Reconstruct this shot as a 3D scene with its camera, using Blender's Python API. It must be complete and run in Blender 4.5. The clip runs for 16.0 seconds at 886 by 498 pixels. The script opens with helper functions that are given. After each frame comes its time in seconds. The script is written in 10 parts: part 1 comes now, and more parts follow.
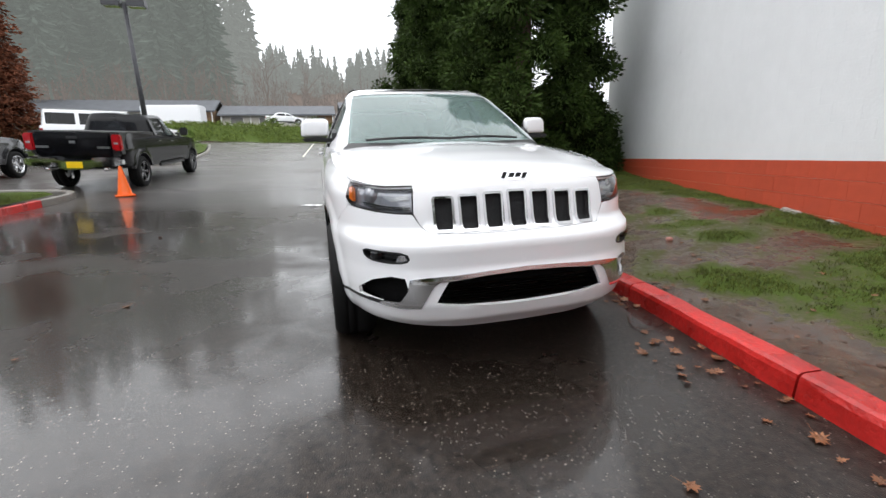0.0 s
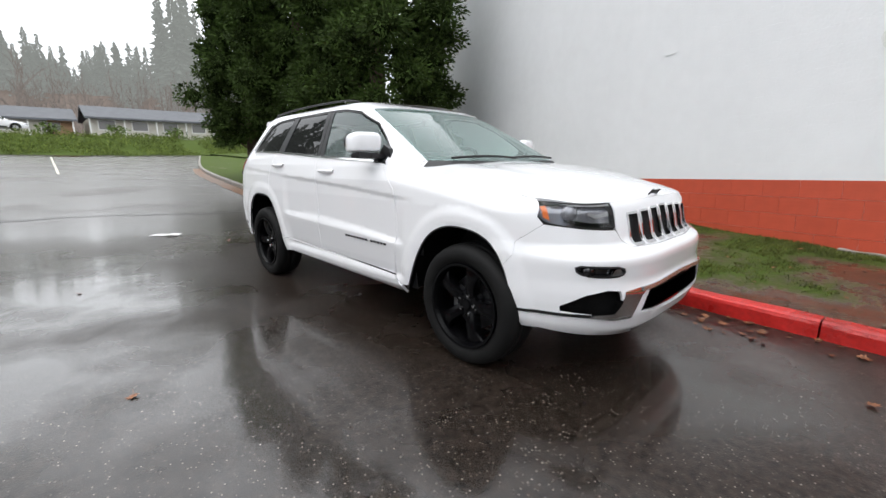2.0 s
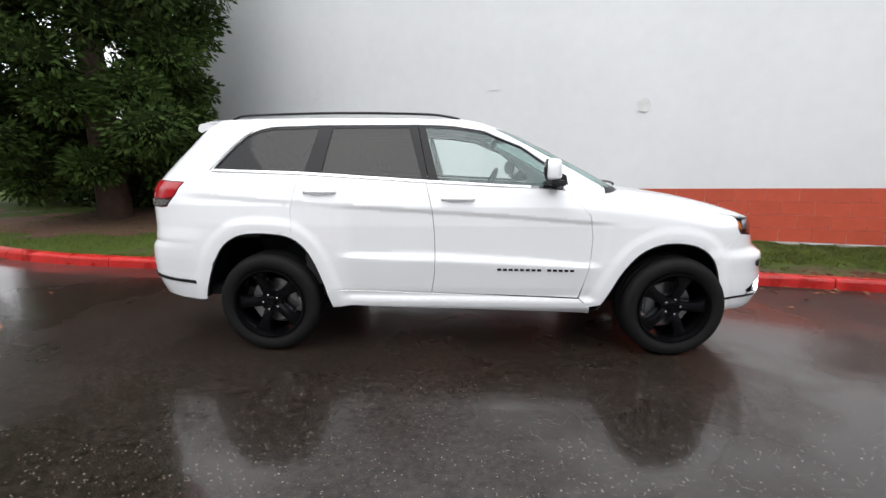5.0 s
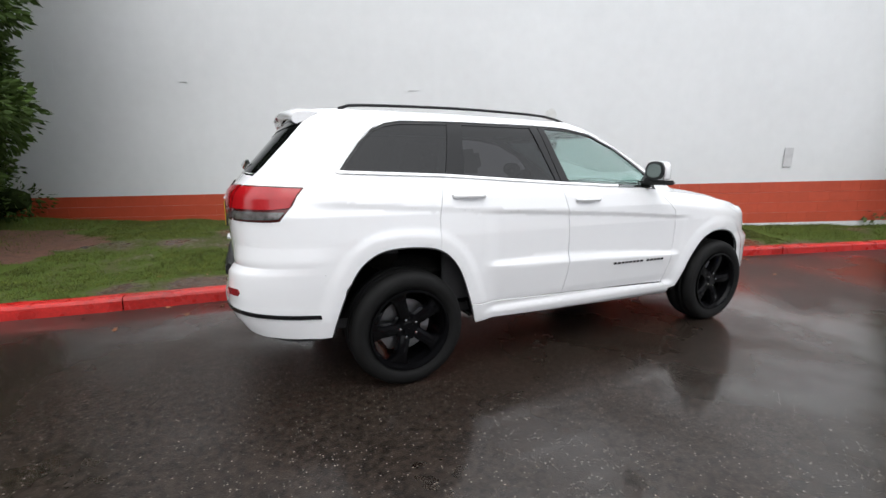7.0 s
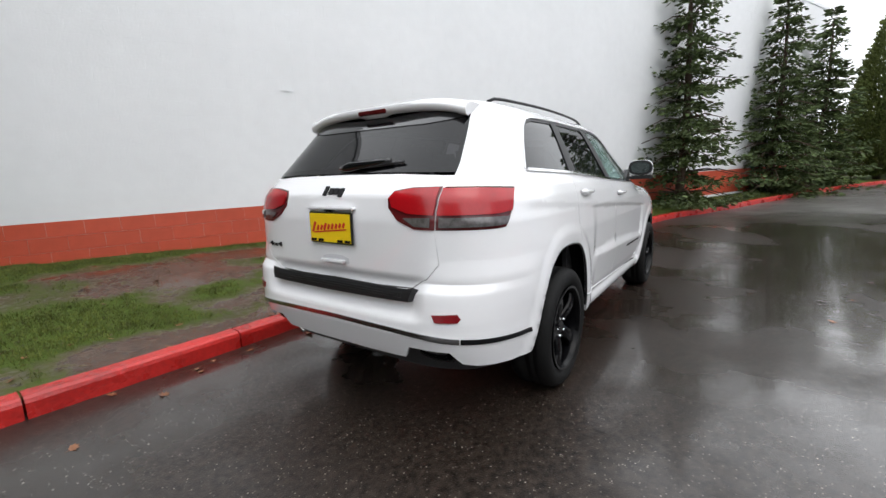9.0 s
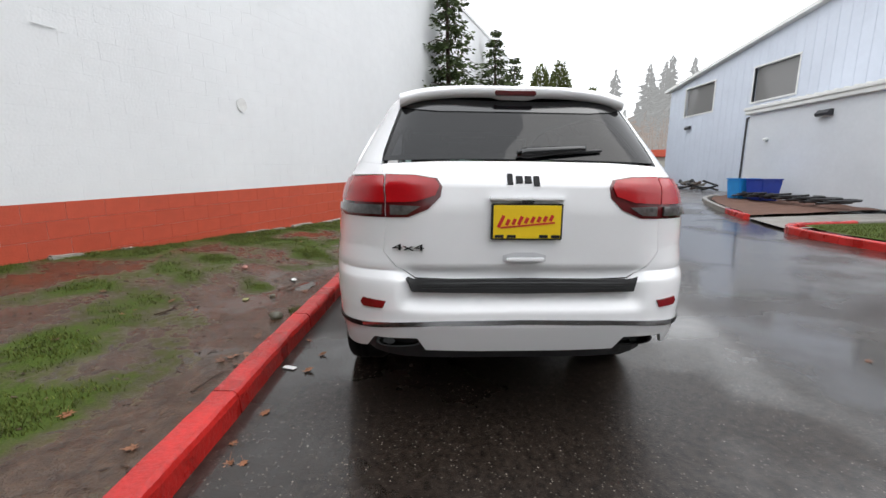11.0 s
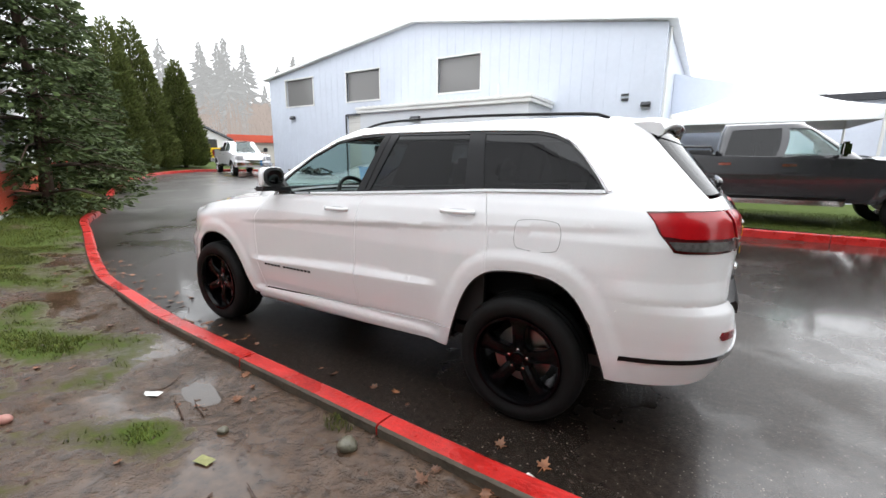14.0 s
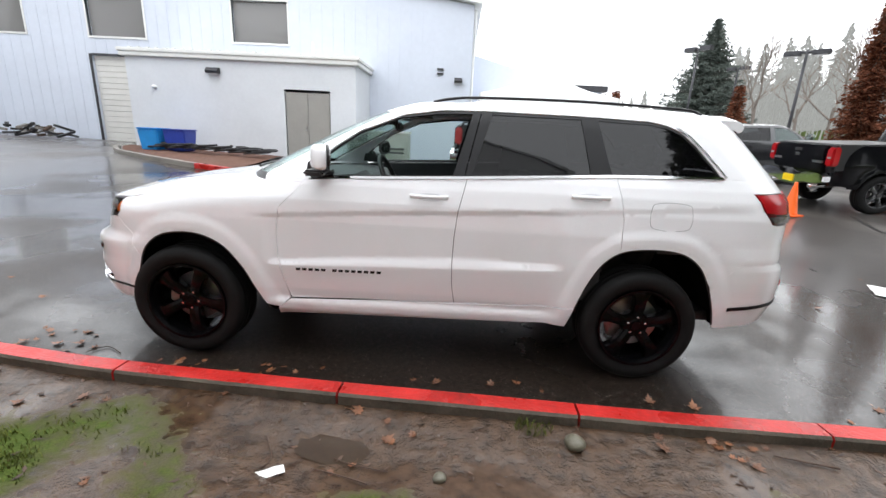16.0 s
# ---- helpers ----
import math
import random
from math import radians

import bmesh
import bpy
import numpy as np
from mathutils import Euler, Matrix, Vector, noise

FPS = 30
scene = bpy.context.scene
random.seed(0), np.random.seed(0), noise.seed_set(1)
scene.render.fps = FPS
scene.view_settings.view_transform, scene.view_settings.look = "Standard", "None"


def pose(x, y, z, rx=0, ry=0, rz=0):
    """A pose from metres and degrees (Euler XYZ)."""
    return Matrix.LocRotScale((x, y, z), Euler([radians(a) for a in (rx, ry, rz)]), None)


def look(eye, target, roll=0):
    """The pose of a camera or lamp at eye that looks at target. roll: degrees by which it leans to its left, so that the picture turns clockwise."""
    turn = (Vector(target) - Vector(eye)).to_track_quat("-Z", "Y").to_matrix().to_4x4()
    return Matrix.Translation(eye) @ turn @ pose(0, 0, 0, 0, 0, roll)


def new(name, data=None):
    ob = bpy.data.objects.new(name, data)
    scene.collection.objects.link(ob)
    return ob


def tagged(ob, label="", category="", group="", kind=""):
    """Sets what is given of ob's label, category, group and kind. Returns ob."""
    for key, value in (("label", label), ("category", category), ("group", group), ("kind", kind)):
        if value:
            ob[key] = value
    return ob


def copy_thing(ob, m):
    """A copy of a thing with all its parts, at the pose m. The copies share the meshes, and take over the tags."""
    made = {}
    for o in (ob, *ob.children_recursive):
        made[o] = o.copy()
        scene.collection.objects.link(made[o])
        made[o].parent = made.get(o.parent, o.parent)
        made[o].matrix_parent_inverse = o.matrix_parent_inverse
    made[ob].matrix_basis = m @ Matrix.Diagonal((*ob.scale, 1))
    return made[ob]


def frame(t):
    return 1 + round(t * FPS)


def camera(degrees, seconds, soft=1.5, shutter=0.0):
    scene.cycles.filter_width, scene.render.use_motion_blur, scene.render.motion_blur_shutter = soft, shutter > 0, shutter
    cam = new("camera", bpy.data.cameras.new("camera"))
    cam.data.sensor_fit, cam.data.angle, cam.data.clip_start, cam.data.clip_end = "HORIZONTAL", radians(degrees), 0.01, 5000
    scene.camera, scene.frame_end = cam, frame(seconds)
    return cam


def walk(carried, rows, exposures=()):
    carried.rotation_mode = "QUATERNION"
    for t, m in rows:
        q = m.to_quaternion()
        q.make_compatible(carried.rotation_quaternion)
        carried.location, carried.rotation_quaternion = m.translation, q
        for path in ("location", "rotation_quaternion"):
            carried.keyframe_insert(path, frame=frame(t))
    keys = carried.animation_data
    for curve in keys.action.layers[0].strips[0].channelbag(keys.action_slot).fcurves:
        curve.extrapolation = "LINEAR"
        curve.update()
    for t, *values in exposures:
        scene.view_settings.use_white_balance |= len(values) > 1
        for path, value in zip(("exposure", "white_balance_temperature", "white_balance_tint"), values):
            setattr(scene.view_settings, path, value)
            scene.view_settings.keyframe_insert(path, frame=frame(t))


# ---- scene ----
cam = camera(93.0, 16.0)
PATH = [
    (0, (4.155, -0.941, 1.184), (2.285, -0.417, 0.707), -1.4),
    (0.5, (4.01, -1.411, 1.189), (2.189, -0.703, 0.762), -0.4),
    (1, (3.793, -1.841, 1.181), (2.068, -0.926, 0.752), 0.2),
    (1.5, (3.467, -2.245, 1.189), (1.889, -1.083, 0.789), -0.2),
    (2, (3.092, -2.652, 1.214), (1.68, -1.297, 0.804), -0.3),
    (2.5, (2.621, -2.981, 1.267), (1.43, -1.429, 0.854), 0.0),
    (3, (2.109, -3.276, 1.273), (1.119, -1.582, 0.883), -0.5),
    (3.2, (1.906, -3.366, 1.277), (0.984, -1.633, 0.895), -0.8),
    (5.3, (-0.47, -3.831, 1.368), (-0.398, -1.871, 0.977), -0.9),
    (5.5, (-0.689, -3.79, 1.351), (-0.551, -1.834, 0.958), -1.9),
    (6, (-1.257, -3.674, 1.363), (-0.86, -1.75, 0.991), -0.5),
    (6.5, (-1.802, -3.497, 1.348), (-1.182, -1.632, 0.978), 0.1),
    (7, (-2.307, -3.224, 1.356), (-1.483, -1.443, 0.974), 0.5),
    (7.5, (-2.797, -2.926, 1.345), (-1.778, -1.252, 0.947), 0.8),
    (8, (-3.208, -2.537, 1.335), (-2.001, -1.001, 0.911), 1.0),
    (8.5, (-3.609, -2.117, 1.329), (-2.155, -0.811, 0.902), 1.1),
    (8.7, (-3.735, -1.966, 1.297), (-2.213, -0.724, 0.927), -0.1),
    (10.8, (-4.343, 0.248, 1.277), (-2.378, 0.293, 0.907), 0.5),
    (11, (-4.297, 0.465, 1.247), (-2.329, 0.369, 0.904), 0.6),
    (11.5, (-4.123, 1.02, 1.257), (-2.192, 0.619, 0.923), 0.4),
    (12, (-3.911, 1.543, 1.312), (-2.066, 0.914, 0.866), 1.1),
    (12.5, (-3.586, 1.98, 1.317), (-1.877, 1.032, 0.892), -0.3),
    (13, (-3.206, 2.398, 1.375), (-1.682, 1.187, 0.917), 0.7),
    (13.5, (-2.742, 2.725, 1.422), (-1.436, 1.277, 0.976), 0.3),
    (14, (-2.262, 2.994, 1.455), (-1.226, 1.331, 1.054), 0.5),
    (14.5, (-1.754, 3.171, 1.455), (-0.978, 1.378, 1.029), 1.5),
    (15, (-1.244, 3.312, 1.467), (-0.727, 1.43, 1.028), 2.6),
    (15.5, (-0.756, 3.415, 1.489), (-0.494, 1.491, 1.01), 2.4),
    (16, (-0.255, 3.421, 1.5), (-0.207, 1.492, 0.975), 2.8),
]
walk(cam, [(t, look(eye, target, roll)) for t, eye, target, roll in PATH],
     exposures=[(0, 0.47), (2, 0.42), (6, 0.41), (8.5, 0.40), (11, 0.40), (12, 0.54), (12.5, 0.72), (14, 0.84), (16, 0.86)])

# ---------------------------------------------------------------- light
world = bpy.data.worlds.new("overcast_sky")
scene.world = world
world.use_nodes = True
wn = world.node_tree.nodes
wl = world.node_tree.links
sky = wn.new("ShaderNodeTexSky")
sky.sky_type = "NISHITA"
sky.sun_disc = False
sky.sun_elevation, sky.sun_rotation = radians(55), radians(200)
sky.dust_density, sky.ozone_density = 6.0, 0.5
gain = wn.new("ShaderNodeMix")
gain.data_type, gain.blend_type = "RGBA", "MULTIPLY"
gain.inputs[0].default_value = 1.0
gain.inputs[7].default_value = (0.10, 0.10, 0.10, 1)
cloud = wn.new("ShaderNodeTexNoise")
cloud.inputs["Scale"].default_value = 1.6
cloud.inputs["Detail"].default_value = 4
cloud_ramp = wn.new("ShaderNodeValToRGB")
cloud_ramp.color_ramp.elements[0].color = (1.24, 1.29, 1.36, 1)
cloud_ramp.color_ramp.elements[1].color = (1.50, 1.53, 1.57, 1)
cover = wn.new("ShaderNodeMix")
cover.data_type = "RGBA"
cover.inputs[0].default_value = 0.92
wl.new(sky.outputs[0], gain.inputs[6])
wl.new(cloud.outputs["Fac"], cloud_ramp.inputs[0])
# an overcast sky is brighter overhead than at the horizon
place = wn.new("ShaderNodeTexCoord")
axes = wn.new("ShaderNodeSeparateXYZ")
height = wn.new("ShaderNodeMapRange")
height.inputs["To Min"].default_value, height.inputs["To Max"].default_value = 0.82, 1.48
lift = wn.new("ShaderNodeMix")
lift.data_type, lift.blend_type = "RGBA", "MULTIPLY"
lift.inputs[0].default_value = 1.0
wl.new(place.outputs["Generated"], axes.inputs[0])
wl.new(axes.outputs["Z"], height.inputs["Value"])
wl.new(height.outputs[0], lift.inputs[7])
wl.new(cloud_ramp.outputs[0], lift.inputs[6])
wl.new(gain.outputs[2], cover.inputs[6])
wl.new(lift.outputs[2], cover.inputs[7])
wl.new(cover.outputs[2], wn["Background"].inputs[0])
wn["Background"].inputs[1].default_value = 1.0
sun = new("sun", bpy.data.lights.new("sun", "SUN"))
sun.data.energy, sun.data.angle, sun.data.color = 0.35, radians(35), (1.0, 0.98, 0.95)
sun.matrix_world = look((0, 0, 60), (12, 32, 0))


# ---------------------------------------------------------------- materials
def mat(name, base, rough=0.5, metal=0.0, var=0.12, scale=6.0, bump=0.0, bscale=60.0, coat=0.0, rvar=0.0, spec=0.5, rnd=0.0):
    """A surface with colour variation at two scales, roughness variation and fine relief."""
    m = bpy.data.materials.new(name)
    m.use_nodes = True
    nt = m.node_tree
    b = nt.nodes["Principled BSDF"]
    co = nt.nodes.new("ShaderNodeTexCoord")
    b.inputs["Metallic"].default_value = metal
    b.inputs["Roughness"].default_value = rough
    b.inputs["Specular IOR Level"].default_value = spec
    b.inputs["Coat Weight"].default_value = coat
    b.inputs["Coat Roughness"].default_value = 0.04
    n1 = nt.nodes.new("ShaderNodeTexNoise")
    n1.inputs["Scale"].default_value = scale
    n1.inputs["Detail"].default_value = 6
    n2 = nt.nodes.new("ShaderNodeTexNoise")
    n2.inputs["Scale"].default_value = scale * 9
    n2.inputs["Detail"].default_value = 3
    nt.links.new(co.outputs["Object"], n1.inputs["Vector"])
    nt.links.new(co.outputs["Object"], n2.inputs["Vector"])
    add = nt.nodes.new("ShaderNodeMath")
    add.operation = "MULTIPLY_ADD"
    nt.links.new(n2.outputs["Fac"], add.inputs[0])
    add.inputs[1].default_value = 0.5
    nt.links.new(n1.outputs["Fac"], add.inputs[2])
    rng = nt.nodes.new("ShaderNodeMapRange")
    rng.inputs["From Min"].default_value, rng.inputs["From Max"].default_value = 0.45, 1.05
    rng.inputs["To Min"].default_value, rng.inputs["To Max"].default_value = 1 - var, 1 + var
    nt.links.new(add.outputs[0], rng.inputs["Value"])
    mul = nt.nodes.new("ShaderNodeMix")
    mul.data_type, mul.blend_type = "RGBA", "MULTIPLY"
    mul.inputs[0].default_value = 1.0
    mul.inputs[6].default_value = (*base, 1)
    last = rng.outputs[0]
    if rnd:
        info = nt.nodes.new("ShaderNodeObjectInfo")
        r2 = nt.nodes.new("ShaderNodeMapRange")
        r2.inputs["To Min"].default_value, r2.inputs["To Max"].default_value = 1 - rnd, 1 + rnd
        nt.links.new(info.outputs["Random"], r2.inputs["Value"])
        m2 = nt.nodes.new("ShaderNodeMath")
        m2.operation = "MULTIPLY"
        nt.links.new(last, m2.inputs[0])
        nt.links.new(r2.outputs[0], m2.inputs[1])
        last = m2.outputs[0]
    nt.links.new(last, mul.inputs[7])
    nt.links.new(mul.outputs[2], b.inputs["Base Color"])
    if rvar:
        rr = nt.nodes.new("ShaderNodeMapRange")
        rr.inputs["From Min"].default_value, rr.inputs["From Max"].default_value = 0.35, 0.65
        rr.inputs["To Min"].default_value, rr.inputs["To Max"].default_value = max(0.02, rough - rvar), min(1, rough + rvar)
        nt.links.new(n1.outputs["Fac"], rr.inputs["Value"])
        nt.links.new(rr.outputs[0], b.inputs["Roughness"])
    if bump:
        n3 = nt.nodes.new("ShaderNodeTexNoise")
        n3.inputs["Scale"].default_value = bscale
        n3.inputs["Detail"].default_value = 5
        nt.links.new(co.outputs["Object"], n3.inputs["Vector"])
        bp = nt.nodes.new("ShaderNodeBump")
        bp.inputs["Strength"].default_value = bump
        bp.inputs["Distance"].default_value = 0.01
        nt.links.new(n3.outputs["Fac"], bp.inputs["Height"])
        nt.links.new(bp.outputs[0], b.inputs["Normal"])
    return m


def island_tint(m, amount):
    """Varies a joined mesh piece by piece."""
    nt = m.node_tree
    b = nt.nodes["Principled BSDF"]
    link = b.inputs["Base Color"].links[0]
    src = link.from_socket
    geo = nt.nodes.new("ShaderNodeNewGeometry")
    r = nt.nodes.new("ShaderNodeMapRange")
    r.inputs["To Min"].default_value, r.inputs["To Max"].default_value = 1 - amount, 1 + amount
    nt.links.new(geo.outputs["Random Per Island"], r.inputs["Value"])
    mx = nt.nodes.new("ShaderNodeMix")
    mx.data_type, mx.blend_type = "RGBA", "MULTIPLY"
    mx.inputs[0].default_value = 1.0
    nt.links.new(src, mx.inputs[6])
    nt.links.new(r.outputs[0], mx.inputs[7])
    nt.links.new(mx.outputs[2], b.inputs["Base Color"])
    return m


def glass_mat(name, tint, rough=0.0, solid=0.0, body=(0.01, 0.01, 0.012)):
    """Thin pane: see-through with a tint, glossy by Fresnel; solid: how much of it is opaque film."""
    m = bpy.data.materials.new(name)
    m.use_nodes = True
    nt = m.node_tree
    nt.nodes.remove(nt.nodes["Principled BSDF"])
    out = nt.nodes["Material Output"]
    tr = nt.nodes.new("ShaderNodeBsdfTransparent")
    tr.inputs[0].default_value = (*tint, 1)
    df = nt.nodes.new("ShaderNodeBsdfDiffuse")
    df.inputs[0].default_value = (*body, 1)
    mx0 = nt.nodes.new("ShaderNodeMixShader")
    mx0.inputs[0].default_value = solid
    nt.links.new(tr.outputs[0], mx0.inputs[1])
    nt.links.new(df.outputs[0], mx0.inputs[2])
    gl = nt.nodes.new("ShaderNodeBsdfGlossy")
    gl.inputs["Roughness"].default_value = rough
    face = nt.nodes.new("ShaderNodeLayerWeight")
    face.inputs[0].default_value = 0.5
    steep = nt.nodes.new("ShaderNodeMath")
    steep.operation = "POWER"
    steep.inputs[1].default_value = 4.5
    nt.links.new(face.outputs["Facing"], steep.inputs[0])
    fr = nt.nodes.new("ShaderNodeMath")
    fr.operation = "MULTIPLY_ADD"
    fr.inputs[1].default_value, fr.inputs[2].default_value = 0.92, 0.038
    nt.links.new(steep.outputs[0], fr.inputs[0])
    mx = nt.nodes.new("ShaderNodeMixShader")
    nt.links.new(fr.outputs[0], mx.inputs[0])
    nt.links.new(mx0.outputs[0], mx.inputs[1])
    nt.links.new(gl.outputs[0], mx.inputs[2])
    nt.links.new(mx.outputs[0], out.inputs[0])
    return m


def asphalt_mat():
    """Wet asphalt: dark binder, pale stone chips, a water film of uneven smoothness, shallow standing water."""
    m = bpy.data.materials.new("wet_asphalt")
    m.use_nodes = True
    nt = m.node_tree
    N, L = nt.nodes.new, nt.links.new
    b = nt.nodes["Principled BSDF"]
    co = N("ShaderNodeTexCoord")
    v = N("ShaderNodeTexVoronoi")
    v.inputs["Scale"].default_value = 82
    L(co.outputs["Object"], v.inputs["Vector"])
    chip = N("ShaderNodeMapRange")
    chip.inputs["From Min"].default_value, chip.inputs["From Max"].default_value = 0.78, 1.0
    sep = N("ShaderNodeSeparateColor")
    L(v.outputs["Color"], sep.inputs[0])
    L(sep.outputs[0], chip.inputs["Value"])
    near = N("ShaderNodeMapRange")
    near.inputs["From Min"].default_value, near.inputs["From Max"].default_value = 0.42, 0.2
    L(v.outputs["Distance"], near.inputs["Value"])
    chips = N("ShaderNodeMath")
    chips.operation = "MULTIPLY"
    L(chip.outputs[0], chips.inputs[0])
    L(near.outputs[0], chips.inputs[1])
    worn = N("ShaderNodeMath")
    worn.operation = "MULTIPLY"
    L(chips.outputs[0], worn.inputs[0])
    L(sep.outputs[1], worn.inputs[1])
    n1 = N("ShaderNodeTexNoise")
    n1.inputs["Scale"].default_value = 0.6
    n1.inputs["Detail"].default_value = 6
    n1.inputs["Roughness"].default_value = 0.55
    L(co.outputs["Object"], n1.inputs["Vector"])
    n2 = N("ShaderNodeTexNoise")
    n2.inputs["Scale"].default_value = 28
    n2.inputs["Detail"].default_value = 8
    L(co.outputs["Object"], n2.inputs["Vector"])
    base = N("ShaderNodeValToRGB")
    base.color_ramp.elements[0].position, base.color_ramp.elements[1].position = 0.3, 0.75
    base.color_ramp.elements[0].color = (0.006, 0.0042, 0.0032, 1)
    base.color_ramp.elements[1].color = (0.038, 0.028, 0.022, 1)
    L(n2.outputs["Fac"], base.inputs[0])
    mx = N("ShaderNodeMix")
    mx.data_type = "RGBA"
    mx.inputs[7].default_value = (0.30, 0.265, 0.23, 1)
    L(worn.outputs[0], mx.inputs[0])
    L(base.outputs[0], mx.inputs[6])
    wet = N("ShaderNodeMapRange")
    wet.inputs["From Min"].default_value, wet.inputs["From Max"].default_value = 0.40, 0.60
    wet.inputs["To Min"].default_value, wet.inputs["To Max"].default_value = 0.0, 1.0
    # rain water runs along the lane and drains off beside the car
    pos = N("ShaderNodeSeparateXYZ")
    L(co.outputs["Object"], pos.inputs[0])
    lane = N("ShaderNodeMapRange")
    lane.interpolation_type = "SMOOTHSTEP"
    lane.inputs["From Min"].default_value, lane.inputs["From Max"].default_value = -0.9, -2.6
    lane.inputs["To Min"].default_value, lane.inputs["To Max"].default_value = -0.05, 0.10
    L(pos.outputs["Y"], lane.inputs["Value"])
    entry = N("ShaderNodeMapRange")
    entry.interpolation_type = "SMOOTHSTEP"
    entry.inputs["From Min"].default_value, entry.inputs["From Max"].default_value = -2.6, -5.0
    entry.inputs["To Min"].default_value, entry.inputs["To Max"].default_value = -0.05, 0.10
    L(pos.outputs["X"], entry.inputs["Value"])
    flood = N("ShaderNodeMath")
    flood.operation = "MAXIMUM"
    L(lane.outputs[0], flood.inputs[0])
    L(entry.outputs[0], flood.inputs[1])
    level = N("ShaderNodeMath")
    L(n1.outputs["Fac"], level.inputs[0])
    L(flood.outputs[0], level.inputs[1])
    L(level.outputs[0], wet.inputs["Value"])
    rough = N("ShaderNodeMapRange")
    rough.inputs["To Min"].default_value, rough.inputs["To Max"].default_value = 0.38, 0.20
    L(wet.outputs[0], rough.inputs["Value"])
    # older, coarser surface past the tar seam, paled further to stand for sky sheen
    lot_far = N("ShaderNodeMapRange")
    lot_far.inputs["From Min"].default_value, lot_far.inputs["From Max"].default_value = -3.6, -10.0
    L(pos.outputs["X"], lot_far.inputs["Value"])
    # the bend takes the same paler colour, there only for sky sheen
    bend = N("ShaderNodeMapRange")
    bend.inputs["From Min"].default_value, bend.inputs["From Max"].default_value = 7.0, 11.0
    L(pos.outputs["X"], bend.inputs["Value"])
    both = N("ShaderNodeMath")
    both.operation = "MAXIMUM"
    L(lot_far.outputs[0], both.inputs[0])
    L(bend.outputs[0], both.inputs[1])

    def far_mix(value, target, socket):
        q = N("ShaderNodeMix")
        L(both.outputs[0], q.inputs[0])
        if isinstance(value, float):
            q.inputs[2].default_value = value
        else:
            L(value, q.inputs[2])
        q.inputs[3].default_value = target
        L(q.outputs[0], b.inputs[socket])

    far_mix(rough.outputs[0], 0.56, "Roughness")
    far_mix(0.26, 0.80, "Specular IOR Level")
    far_mix(0.10, 0.24, "Coat Roughness")
    # sky sheen on the far asphalt, put into the base colour
    pale = N("ShaderNodeMix")
    pale.data_type = "RGBA"
    pale.inputs[7].default_value = (0.085, 0.076, 0.068, 1)
    half = N("ShaderNodeMath")
    half.operation = "MULTIPLY"
    half.inputs[1].default_value = 0.75
    L(both.outputs[0], half.inputs[0])
    L(half.outputs[0], pale.inputs[0])
    L(mx.outputs[2], pale.inputs[6])
    L(pale.outputs[2], b.inputs["Base Color"])
    film = N("ShaderNodeMapRange")
    film.inputs["To Min"].default_value, film.inputs["To Max"].default_value = 0.04, 0.95
    L(wet.outputs[0], film.inputs["Value"])
    L(film.outputs[0], b.inputs["Coat Weight"])
    strength = N("ShaderNodeMapRange")
    strength.inputs["To Min"].default_value, strength.inputs["To Max"].default_value = 0.55, 0.20
    L(wet.outputs[0], strength.inputs["Value"])
    n3 = N("ShaderNodeTexNoise")
    n3.inputs["Scale"].default_value = 130
    n3.inputs["Detail"].default_value = 4
    L(co.outputs["Object"], n3.inputs["Vector"])
    bp = N("ShaderNodeBump")
    bp.inputs["Distance"].default_value = 0.004
    L(strength.outputs[0], bp.inputs["Strength"])
    L(n3.outputs["Fac"], bp.inputs["Height"])
    n4 = N("ShaderNodeTexNoise")
    n4.inputs["Scale"].default_value = 3.0
    n4.inputs["Detail"].default_value = 2
    L(co.outputs["Object"], n4.inputs["Vector"])
    bp2 = N("ShaderNodeBump")
    bp2.inputs["Distance"].default_value = 0.02
    bp2.inputs["Strength"].default_value = 0.05
    L(n4.outputs["Fac"], bp2.inputs["Height"])
    L(bp.outputs[0], bp2.inputs["Normal"])
    n6 = N("ShaderNodeTexNoise")
    n6.inputs["Scale"].default_value = 26
    n6.inputs["Detail"].default_value = 3
    L(co.outputs["Object"], n6.inputs["Vector"])
    bp3 = N("ShaderNodeBump")
    bp3.inputs["Distance"].default_value = 0.006
    bp3.inputs["Strength"].default_value = 0.08
    L(n6.outputs["Fac"], bp3.inputs["Height"])
    L(bp2.outputs[0], bp3.inputs["Normal"])
    L(bp3.outputs[0], b.inputs["Normal"])
    ripple = N("ShaderNodeTexNoise")
    ripple.inputs["Scale"].default_value = 11
    ripple.inputs["Detail"].default_value = 3
    L(co.outputs["Object"], ripple.inputs["Vector"])
    bp4 = N("ShaderNodeBump")
    bp4.inputs["Distance"].default_value = 0.006
    bp4.inputs["Strength"].default_value = 0.10
    L(ripple.outputs["Fac"], bp4.inputs["Height"])
    L(bp4.outputs[0], b.inputs["Coat Normal"])
    return m


